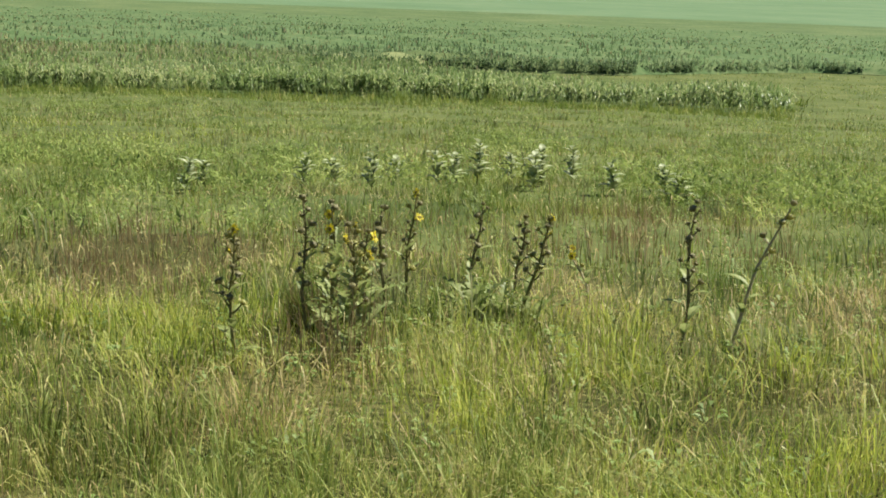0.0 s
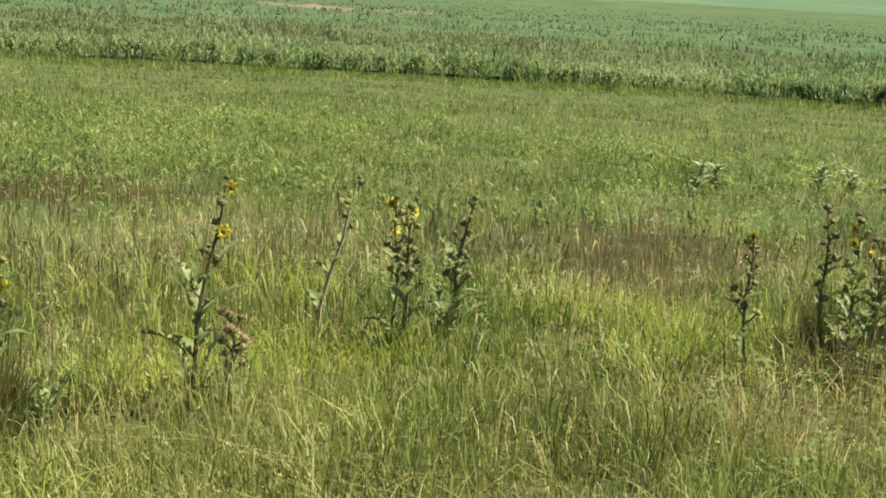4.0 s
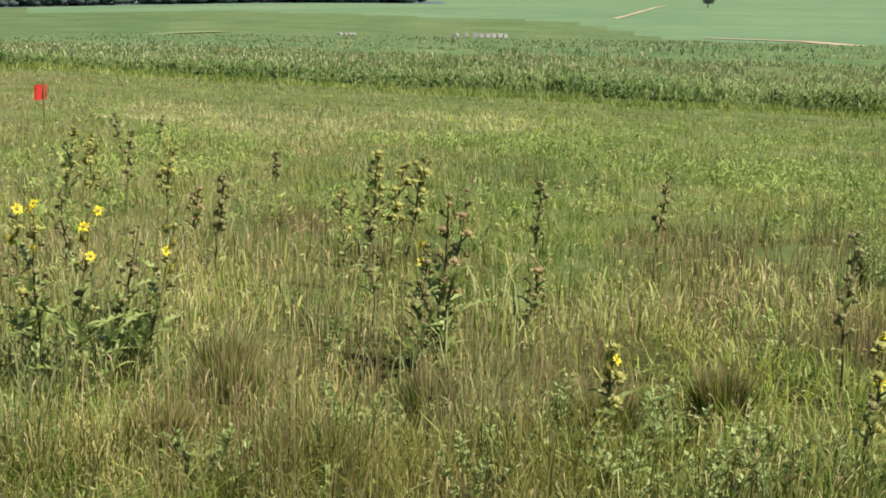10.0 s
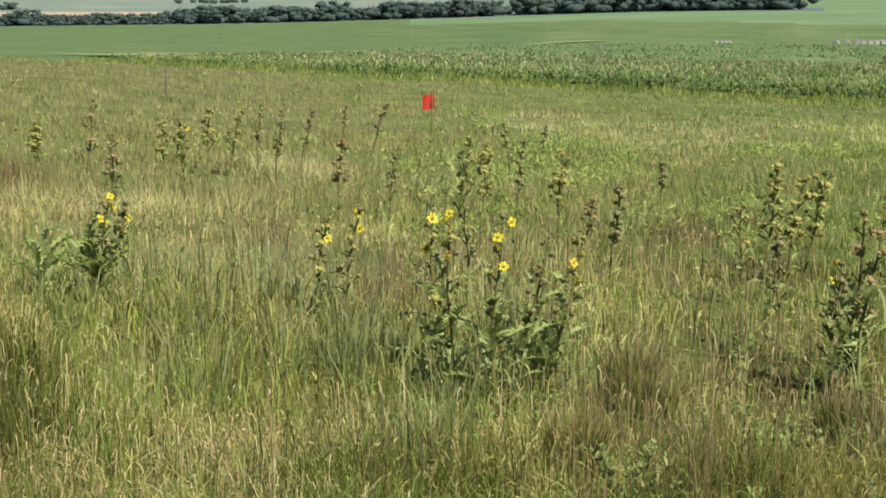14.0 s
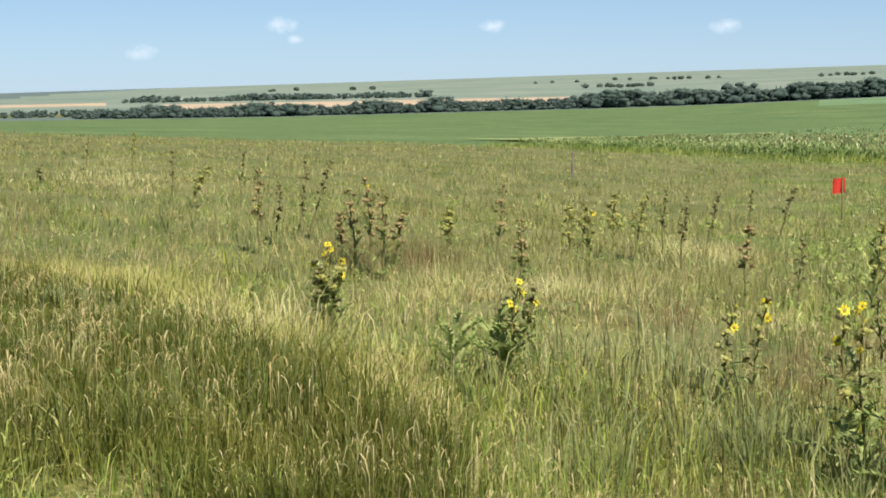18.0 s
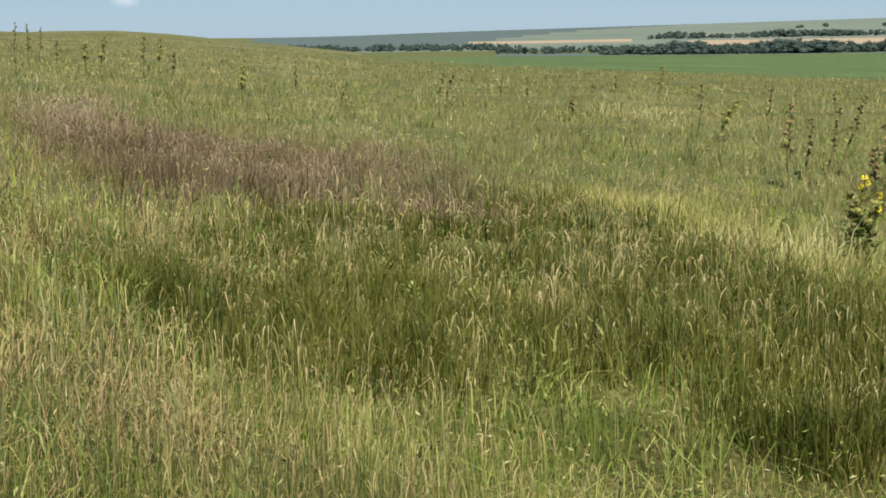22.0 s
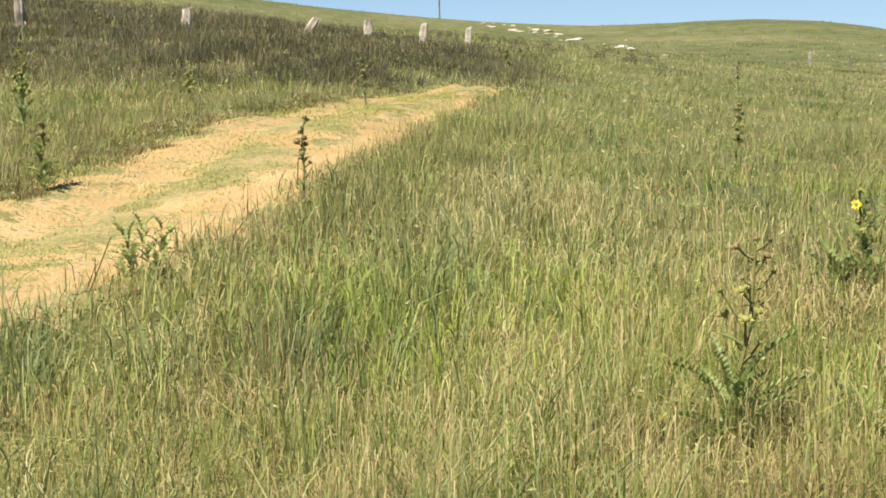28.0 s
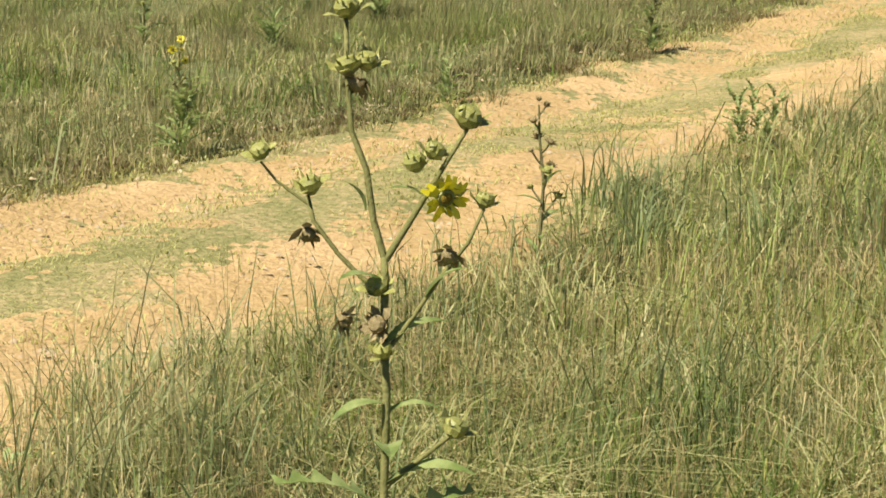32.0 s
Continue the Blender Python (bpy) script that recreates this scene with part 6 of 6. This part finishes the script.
# the compass plant beside the track, close at hand
def near_plant():
    rng = random.Random(77)
    base = Vector((-0.052, -2.22, ground(-0.052, -2.22)[0]))
    root = new("compass_plant")
    root.location = base
    at = lambda *p: Vector(p) - base
    stems = (
        ([base, Vector((-0.057, -2.229, 0.6)), (-0.057, -2.229, 0.848), (-0.066, -2.251, 0.970), (-0.075, -2.274, 1.103), (-0.075, -2.289, 1.175), (-0.080, -2.302, 1.248), (-0.080, -2.308, 1.281)], 0.0078, 0.0065),
        ([(-0.080, -2.308, 1.281), (-0.069, -2.321, 1.328), (-0.063, -2.335, 1.393), (-0.046, -2.350, 1.444), (-0.044, -2.365, 1.517), (-0.046, -2.380, 1.597)], 0.0065, 0.004),
        ([(-0.082, -2.307, 1.277), (-0.125, -2.307, 1.343), (-0.163, -2.308, 1.402), (-0.194, -2.309, 1.449)], 0.0065, 0.0035),
        ([(-0.076, -2.300, 1.234), (-0.050, -2.312, 1.255), (-0.023, -2.325, 1.284), (0.007, -2.342, 1.327), (0.013, -2.350, 1.360)], 0.0045, 0.004),
        ([(0.013, -2.348, 1.349), (0.051, -2.365, 1.378), (0.070, -2.375, 1.403)], 0.003, 0.002),
        ([(-0.082, -2.285, 1.164), (-0.119, -2.283, 1.212), (-0.150, -2.283, 1.256), (-0.187, -2.281, 1.300), (-0.209, -2.284, 1.344)], 0.0045, 0.003),
        ([(-0.070, -2.253, 0.986), (-0.111, -2.248, 1.019), (-0.155, -2.242, 1.052)], 0.005, 0.0035),
        ([(-0.075, -2.274, 1.103), (-0.03, -2.29, 1.15), (-0.026, -2.306, 1.19)], 0.004, 0.003),
    )
    for i, (points, r0, r1) in enumerate(stems):
        bm = bmesh.new()
        pts = [at(*p) for p in points]
        tube(bm, pts, [0.78 * (r0 + (r1 - r0) * k / (len(pts) - 1)) for k in range(len(pts))], 8)
        for f in bm.faces:
            f.smooth = True
        part("stem" if i == 0 else "branch", bm, M_STEM, root)
    heads = (
        ("g", (-0.047, -2.381, 1.604), 0.034), ("g", (-0.044, -2.366, 1.530), 0.032), ("g", (-0.070, -2.362, 1.535), 0.03), ("r", (-0.055, -2.355, 1.503), 0.026),
        ("g", (-0.195, -2.311, 1.464), 0.037), ("g", (-0.124, -2.320, 1.405), 0.03), ("g", (-0.151, -2.315, 1.420), 0.028), ("y", (-0.158, -2.295, 1.361), 0.030),
        ("g", (-0.211, -2.286, 1.357), 0.026), ("r", (-0.162, -2.285, 1.281), 0.027), ("g", (0.071, -2.378, 1.417), 0.026), ("g", (0.010, -2.352, 1.375), 0.030),
        ("r", (0.015, -2.341, 1.309), 0.026), ("g", (-0.067, -2.298, 1.246), 0.03), ("r", (-0.065, -2.286, 1.197), 0.028), ("r", (-0.028, -2.307, 1.199), 0.024),
        ("g", (-0.071, -2.278, 1.164), 0.026), ("g", (-0.161, -2.242, 1.063), 0.032))
    for kind, p, size in heads:
        way = Vector((rng.uniform(-.5, .5), 0.3 + rng.uniform(-.3, .3), 1.0)) if kind != "y" else Vector((-0.1, 1.0, -0.25))
        if kind == "r":
            way = Vector((rng.uniform(-.8, .8), 0.5, rng.uniform(-.6, .2)))
        add_head(root, at(*p), way, size * (1.25 if kind != "r" else 1.1), "n" if kind in "gy" else kind, rng, kind == "y")
    for p, turn, rise, size in (((-0.075, -2.30, 1.25), 0.4, 0.2, 0.07), ((-0.075, -2.289, 1.165), 3.3, 0.3, 0.10), ((-0.13, -2.283, 1.23), 2.6, 0.7, 0.07), ((-0.16, -2.283, 1.27), 4.2, -0.3, 0.06),
                                ((-0.075, -2.275, 1.09), 0.2, -0.1, 0.08), ((-0.075, -2.272, 1.08), 3.0, 0.1, 0.07), ((-0.07, -2.26, 1.03), 1.4, 0.3, 0.11), ((-0.07, -2.255, 0.99), 2.7, 0.2, 0.12),
                                ((-0.066, -2.25, 0.95), 0.0, 0.4, 0.15), ((-0.063, -2.24, 0.9), 3.6, 0.3, 0.17), ((-0.06, -2.33, 1.34), 0.2, 1.0, 0.05), ((-0.09, -2.32, 1.37), 2.9, -0.2, 0.05),
                                ((-0.06, -2.23, 0.8), 1.0, 0.5, 0.2), ((-0.06, -2.23, 0.7), 4.6, 0.5, 0.22), ((-0.055, -2.22, 0.5), 2.2, 0.7, 0.3), ((-0.055, -2.22, 0.4), 5.6, 0.7, 0.3)):
        child("leaf", LOBED if size > 0.14 else OVAL, root, aim_leaf(at(*p), turn, rise, size, 1.1))
    tagged(root, "compass plant with pale green heads and one yellow flower", "wildflower", group="compass plants")


near_plant()


# ---- low leafy weeds ----
def weeds():
    x, y, az, r, rng = scatter(16000, -21, 189, 3.2, 110, 71)
    leafy = -0.1 + 0.25 * smooth_step(r, 6, 16) + 0.7 * smooth_step(value_noise(x, y, 3, 72), 0.5, 0.7) + smooth_step(az, 70, 50) * smooth_step(r, 14, 22)
    a = track_across(x, y)
    keep = (rng.random(len(x)) < leafy * (0.25 + 0.4 * smooth_step(r, 6, 11))) & (r < crop_edge(az)) & ((a < -0.05) | (a > 1.05))
    x, y, r = x[keep], y[keep], r[keep]
    n = 11
    k = np.repeat(np.arange(len(x)), n)
    size = np.repeat((0.022 + 0.026 * rng.random(len(x))) * np.maximum(1, r / 16) ** 0.45, n)
    m = len(k)
    phi = rng.random(m) * 2 * np.pi
    up = rng.random(m) * size * 3.2
    out = size * (0.3 + rng.random(m))
    p = np.stack([x[k] + np.cos(phi) * out, y[k] + np.sin(phi) * out, ground(x, y)[k] + 0.04 + up], 1)
    tip = p + np.stack([np.cos(phi) * size, np.sin(phi) * size, size * (rng.random(m) - 0.2)], 1)
    side = np.stack([-np.sin(phi), np.cos(phi), 0 * phi], 1) * size[:, None] * 0.28
    mid = (p + tip) / 2 + np.array([0, 0, 0.01])
    v = np.stack([p, mid - side, tip, mid + side], 1).reshape(-1, 3)
    tagged(mesh_object("weeds", v, np.arange(m)[:, None] * 4 + np.arange(4), M_WEED), "low leafy green weeds among the grass", "weeds", kind="stuff")


weeds()


def leafy_clumps():
    """Soft rounded clumps of leafy forbs standing in the middle distance."""
    rng = np.random.default_rng(101)
    n = 5200
    az, r = -20 + 130 * rng.random(n), np.exp(np.log(15) + np.log(85 / 15) * rng.random(n))
    x, y = place(az, r)
    lush = 0.10 * smooth_step(az, 85, 70) + 0.25 * smooth_step(az, 75, 55) * smooth_step(r, 16, 24)
    keep = rng.random(n) < lush * smooth_step(value_noise(x, y, 4.5, 102), 0.35, 0.6) * (1 - patches(az, r, MOUNDS)) + patches(az, r, FORB_SPOTS)
    x, y, r = x[keep], y[keep], r[keep]
    tall = 0.26 + 0.26 * rng.random(len(x))
    wide = tall * (0.9 + 0.9 * rng.random(len(x)))
    c = np.stack([x, y, ground(x, y) + tall * 0.55], 1)
    v, q = leaf_cloud(rng, c, np.stack([wide, wide, tall * 0.6], 1), 110000, 0.05, True)
    tagged(mesh_object("leafy_forbs", v, q, M_FORB), "soft green leafy forbs in rounded clumps", "weeds", kind="stuff")


leafy_clumps()


def verge_tufts():
    """Short grey tufts on the bare soil beside the track."""
    rng = np.random.default_rng(105)
    n, m = 640, 40
    k, a = rng.integers(0, 250, n), 1.02 + 0.6 * rng.random(n) ** 0.8
    p = NEAR_EDGE[k] * (1 - a)[:, None] + FAR_EDGE[k] * a[:, None]
    j = np.repeat(np.arange(n), m)
    ox, oy = rng.normal(0, 0.06, n * m), rng.normal(0, 0.06, n * m)
    x, y = p[j, 0] + ox, p[j, 1] + oy
    tall = np.repeat(0.05 + 0.10 * rng.random(n), m) * (0.6 + 0.6 * rng.random(n * m))
    for part_no, (material, label) in enumerate(((M_TURF, "short grey-green tufts along the track"), (M_RUST, "small dry brown tufts along the track"))):
        pick = (j % 3 == 0) == bool(part_no)
        blade_mesh("verge_tuft", x[pick], y[pick], tall[pick] + 0.03, 0.007 + 0.006 * rng.random(pick.sum()), 0.5 + 0.5 * rng.random(pick.sum()), material, label, 106 + part_no, 1, np.arctan2(oy, ox)[pick], lift=0.03)


verge_tufts()


# grove green lightened, so the haze before it sits in the colour
HAZED_GROVE = leaf_material("hazed_grove_leaf", [(0.1, (0.08, 0.11, 0.09)), (0.9, (0.115, 0.145, 0.115))], 0.02, 0.95, 0.45, 0.6)


def distant_trees():
    """Small groves on the hillside across the valley, their leaves coloured pale for haze."""
    rng = np.random.default_rng(121)
    c, rad = [], []
    for az, r, n in ((77.0, 1980, 14), (76.0, 2660, 6), (74.6, 2520, 6), (79.2, 2500, 3), (86.5, 2300, 3), (90.0, 2400, 3), (69.0, 2300, 8)):
        a, d = az + rng.normal(0, 0.6, n), r + rng.normal(0, 25, n)
        x, y = place(a, d)
        tall = 2.5 + 3 * rng.random(n)
        c.append(np.stack([x, y, ground(x, y) + tall * 0.5], 1))
        rad.append(np.stack([tall, tall, tall * 0.5], 1))
    v, q = leaf_cloud(rng, np.concatenate(c), np.concatenate(rad), 6000, 1.6)
    tagged(mesh_object("groves", v, q, HAZED_GROVE), "small groves on the far hillside, haze paling their leaf colour", "trees", kind="stuff")


distant_trees()


# ---- things along the fields ----
def marker_flag():
    x, y = place(69.3, 35.5)
    root = new("marker_flag")
    root.location = (x, y, ground(x, y)[0])
    bm = bmesh.new()
    tube(bm, [Vector((0, 0, -0.2)), Vector((0.0, 0, 0.5)), Vector((-0.01, 0, 1.2))], [0.022, 0.022, 0.02], 6)
    part("stake", bm, M_STEM_DARK, root)
    bm = bmesh.new()
    nx, nz = 7, 5
    right = Vector((math.cos(radians(69.3)), math.sin(radians(69.3)), 0))
    ahead = Vector((-right.y, right.x, 0))
    grid = []
    for i in range(nx):
        for j in range(nz):
            s = i / (nx - 1)
            p = right * (0.06 - 0.27 * s) + ahead * (0.035 * math.sin(s * 5 + j * 0.4)) + Vector((0, 0, 0.80 + 0.34 * j / (nz - 1) - 0.03 * s))
            grid.append(bm.verts.new(p))
    for i in range(nx - 1):
        for j in range(nz - 1):
            bm.faces.new((grid[i * nz + j], grid[(i + 1) * nz + j], grid[(i + 1) * nz + j + 1], grid[i * nz + j + 1]))
    flag = part("flag", bm, M_RED, root, "red cloth flag")
    thick = flag.modifiers.new("thickness", "SOLIDIFY")
    thick.thickness = 0.004
    tagged(root, "red marker flag on a thin stake in the prairie", "flag")


marker_flag()


def wooden_post(name, az, r, h, w, label, category):
    x, y = place(az, r)
    bm = bmesh.new()
    tube(bm, [Vector((0, 0, -0.3)), Vector((0.01 * h, 0, h * 0.5)), Vector((0, 0.01 * h, h))], [w * 0.55, w * 0.5, w * 0.42], 8)
    ob = part(name, bm, M_WOOD)
    ob.location = (x, y, ground(x, y)[0])
    return tagged(ob, label, category)


wooden_post("field_stake", 78.96, 60, 1.0, 0.10, "short grey wooden stake at the edge of the field", "stake")
wooden_post("field_stake", 126.54, 121, 1.5, 0.12, "pale wooden stake on the pasture slope", "stake")
wooden_post("field_stake", 127.9, 112, 0.9, 0.12, "short dark stake on the pasture slope", "stake")
wooden_post("utility_pole", 142.6, 300, 10.5, 0.32, "distant bare wooden utility pole on the hill", "utility pole")
wooden_post("utility_pole", 157.1, 165, 10.0, 0.34, "grey wooden utility pole on the grassy hillside", "utility pole")


def round_bale(az, r, size, turn):
    bm = bmesh.new()
    bmesh.ops.create_cone(bm, cap_ends=True, segments=20, radius1=size / 2, radius2=size / 2, depth=size * 0.95)
    bmesh.ops.bevel(bm, geom=[e for e in bm.edges if abs(e.verts[0].co.z - e.verts[1].co.z) < 1e-4], offset=size * 0.06, segments=2, affect="EDGES")
    bmesh.ops.rotate(bm, verts=bm.verts, matrix=Matrix.Rotation(radians(90), 3, "X"))
    x, y = place(az, r)
    ob = part("hay_bale", bm, M_WRAP)
    ob.location = (x, y, ground(x, y)[0] + size * 0.42)
    ob.rotation_euler = (0, 0, radians(turn))
    return tagged(ob, "pale round hay bale in a row across the field", "hay bale", group="row of hay bales")


for k, (az, big) in enumerate(((54.55, 1.5), (54.2, 1.6), (53.82, 1.7), (53.6, 1.5), (53.38, 1.5), (53.17, 1.5), (52.95, 1.5), (52.75, 1.4), (58.8, 1.0), (58.6, 0.9), (58.45, 0.9), (58.3, 0.9))):
    round_bale(az, 386 + 1.5 * k if k < 8 else 394, big * 1.02, 40 + 8 * k)


def field_lane(points, wide, label, material=M_STUBBLE):
    """A bare earth lane drawn over the far fields."""
    p = resample([place(a, r) for a, r in points], 60)
    d = np.gradient(p, axis=0)
    d /= np.hypot(d[:, 0], d[:, 1])[:, None]
    off = np.stack([-d[:, 1], d[:, 0]], 1) * wide * (0.35 + 0.3 * value_noise(p[:, 0], p[:, 1], 25, 9))[:, None]
    v = np.concatenate([p - off, p + off])
    z = ground(v[:, 0], v[:, 1]) + 0.22
    i = np.arange(59)
    tagged(mesh_object("lane", np.column_stack([v, z]), np.stack([i, i + 1, i + 61, i + 60], 1), material), label, "lane", kind="structure")


field_lane([(45.5, 455), (43.8, 449), (41.9, 447), (40.5, 421), (39.0, 385), (37.5, 376)], 7, "pale bare earth lane across the far crop")
field_lane([(48.7, 650), (47.9, 755), (47.2, 900), (46.9, 950)], 2.6, "pale bare earth lane climbing the far field")
field_lane([(82, 146), (79.5, 160), (75.5, 200), (72, 243), (68, 325), (65, 392), (63, 430)], 6, "light grass strip behind the corn", M_STRIP)
field_lane([(128.5, 106), (127.7, 105.6), (126.8, 105.2)], 1.6, "small bare patch on the pasture slope", M_MEADOW_DRY)


def field_tree(az, r, h):
    rng = np.random.default_rng(17)
    x, y = place(az, r)
    z = ground(x, y)[0]
    root = new("tree")
    root.location = (x, y, z)
    bm = bmesh.new()
    tube(bm, [Vector((0, 0, -0.3)), Vector((0.1, 0, h * 0.25)), Vector((0, 0.1, h * 0.5))], [h * 0.05, h * 0.04, h * 0.025], 8)
    for a in (0.3, 2.2, 4.1):
        tube(bm, [Vector((0.05, 0, h * 0.25)), Vector((math.cos(a) * h * 0.15, math.sin(a) * h * 0.15, h * 0.45)), Vector((math.cos(a) * h * 0.28, math.sin(a) * h * 0.28, h * 0.6))], [h * 0.025, h * 0.02, h * 0.01], 6)
    part("trunk", bm, M_BARK, root)
    c = np.array([(0, 0, h * .65), (h * .25, 0, h * .5), (-h * .22, h * .1, h * .52), (0, -h * .25, h * .5), (.1 * h, h * .2, h * .55)])
    rad = np.full((5, 3), h * 0.27)
    v, q = leaf_cloud(rng, c, rad, 2600, h * 0.03)
    mesh_object("crown", v, q, M_HAZY_TREE, root)
    tagged(root, "single round-crowned tree in the far field, haze in its leaf colour", "tree")


field_tree(45.38, 914, 8.0)


def hill_rock(az, r, size, index):
    bm = bmesh.new()
    bmesh.ops.create_icosphere(bm, subdivisions=2, radius=0.5)
    for v in bm.verts:
        n = noise.noise(v.co * 2.2 + Vector((index * 3.1, 0, 0)))
        v.co *= 1 + 0.5 * n
        v.co.x *= 1.6
        v.co.z *= 0.4
    ob = part("limestone_rock", bm, M_STONE)
    x, y = place(az, r)
    ob.matrix_world = Matrix.Translation((x, y, ground(x, y)[0] + size * 0.05)) @ Matrix.Rotation(index * 1.3, 4, "Z") @ Matrix.Scale(size, 4)
    return tagged(ob, "pale limestone rock lying on the grassy hill", "rock", group="rocks on the hill")


rock_rng = random.Random(5)
for k in range(34):
    s = rock_rng.random() ** 0.8
    hill_rock(141.0 - 5.2 * s + rock_rng.uniform(-.25, .25), 215 - 60 * s + rock_rng.uniform(-8, 8), rock_rng.choice((0.3, 0.4, 0.5, 0.7, 1.0)), k)
for k, (az, r) in enumerate(((134.5, 120), (133.1, 130), (129.2, 150), (128.4, 152), (126.8, 150))):
    hill_rock(az, r, 0.35, 50 + k)


def dark_shrubs():
    """Dark scrub along and behind the stone fence."""
    rng = np.random.default_rng(81)
    n = 1500
    az, r = 135 + 46 * rng.random(n), 30 + 60 * rng.random(n)
    x, y = place(az, r)
    keep = (value_noise(x, y, 6, 82) > 0.5) & ~((r < 40) & (value_noise(x, y, 5, 83) < 0.55)) & (r > np.interp(az, [135, 142, 150, 170], [60, 50, 40, 36]))
    x, y, r = x[keep], y[keep], r[keep]
    tall = 0.2 + 0.3 * rng.random(len(x))
    c = np.stack([x, y, ground(x, y) + tall * 0.5], 1)
    rad = np.stack([tall * 0.9, tall * 0.9, tall * 0.6], 1)
    v, q = leaf_cloud(rng, c, rad, 44000, 0.05, True)
    tagged(mesh_object("scrub", v, q, SCRUB), "dark brown-green scrub behind the stone fence", "shrubs", kind="stuff")


SCRUB = leaf_material("scrub_leaf", [(0.1, (0.05, 0.045, 0.028)), (0.5, (0.095, 0.085, 0.048)), (0.95, (0.17, 0.15, 0.08))], 0.2, 0.7, 0.1, 0.5)
dark_shrubs()


def hill_tufts():
    """Clumps and dry tussocks over the far hillside."""
    rng = np.random.default_rng(111)
    for k, (material, label) in enumerate(((M_GREEN, "green clumps dotted over the hillside"), (M_RUST, "brown dry clumps dotted over the hillside"))):
        n = 2600
        az, r = 124 + 60 * rng.random(n), np.exp(np.log(95) + np.log(270 / 95) * rng.random(n))
        x, y = place(az, r)
        keep = value_noise(x, y, 14, 112 + k) > 0.45
        x, y, r = x[keep], y[keep], r[keep]
        tall = 0.08 + 0.2 * rng.random(len(x))
        c = np.stack([x, y, ground(x, y) + tall * 0.4], 1)
        v, q = leaf_cloud(rng, c, np.stack([tall * 2.2, tall * 2.2, tall * 0.6], 1), 30000, 0.07, True)
        tagged(mesh_object("hill_clumps", v, q, material), label, "grass", kind="stuff")


hill_tufts()


def yarrow(az, r, h, index):
    x, y = place(az, r)
    root = new("white_flower")
    root.location = (x, y, ground(x, y)[0])
    rng = random.Random(index)
    bm = bmesh.new()
    tube(bm, [Vector((0, 0, 0)), Vector((0.02, 0, h * 0.5)), Vector((0, 0.02, h))], [0.008, 0.007, 0.006])
    part("stem", bm, M_STEM, root)
    for k in range(6):
        bm = bmesh.new()
        bmesh.ops.create_icosphere(bm, subdivisions=1, radius=0.05)
        bmesh.ops.scale(bm, vec=(1, 1, 0.35), verts=bm.verts)
        f = part("floret", bm, M_WHITE, root)
        f.location = (rng.uniform(-.13, .13), rng.uniform(-.13, .13), h + rng.uniform(-.05, .03))
    return tagged(root, "flat white flower cluster above dark grass", "wildflower", group="white flowers")


for i, (az, r, h) in enumerate(((173.6, 30, 0.95), (173.2, 30.3, 0.8), (168.0, 32, 0.85), (167.6, 33, 0.8), (165.4, 33, 0.7))):
    yarrow(az, r, h, i)


# ---- the track's crown and verge ----
def crown_grass():
    rng = np.random.default_rng(91)
    n = 50000
    k, a = rng.integers(0, len(NEAR_EDGE), n), rng.normal(0.56, 0.13, n)
    edge = rng.random(n) < 0.3
    a = np.where(edge, np.where(rng.random(n) < 0.3, -0.02, 1.1) + rng.normal(0, 0.07, n), a)
    p = NEAR_EDGE[k] * (1 - a)[:, None] + FAR_EDGE[k] * a[:, None] + rng.normal(0, 0.12, (n, 2))
    x, y = p[:, 0], p[:, 1]
    keep = (value_noise(x, y, 0.5, 92) > 0.36) & (np.hypot(x, y) > 3.5) & (np.hypot(x, y) > 1)
    x, y = x[keep], y[keep]
    h = 0.02 + 0.03 * rng.random(len(x))
    blade_mesh("short_grass", x, y, h + 0.01, 0.005 + 0.005 * rng.random(len(x)), 0.6 + 0.8 * rng.random(len(x)), M_LEMON, "thin short yellow-green grass on the crown of the track", 93, 1, lift=0.075)


crown_grass()


def gravel():
    rng = np.random.default_rng(95)
    n = 3200
    k, a = rng.integers(0, 220, n), rng.random(n) * 1.4
    p = NEAR_EDGE[k] * (1 - a)[:, None] + FAR_EDGE[k] * a[:, None] + rng.normal(0, 0.1, (n, 2))
    s = (0.008 + 0.02 * rng.random(n) ** 3)[:, None]
    c = np.stack([p[:, 0], p[:, 1], ground(p[:, 0], p[:, 1]) + 0.07], 1)
    shape = np.array([(1, 0, 0), (-.5, .8, 0), (-.5, -.9, 0), (.1, .1, .7)])
    v = (c[:, None, :] + shape[None] * s[:, None] * (0.7 + 0.6 * rng.random((n, 4, 1)))).reshape(-1, 3)
    b = np.arange(n)[:, None] * 4
    f = np.concatenate([b + np.array(t) for t in ((0, 1, 3), (1, 2, 3), (2, 0, 3))])
    tagged(mesh_object("gravel", v, f, M_GRAVEL), "small pale stones scattered on the track", "gravel", kind="stuff")


gravel()
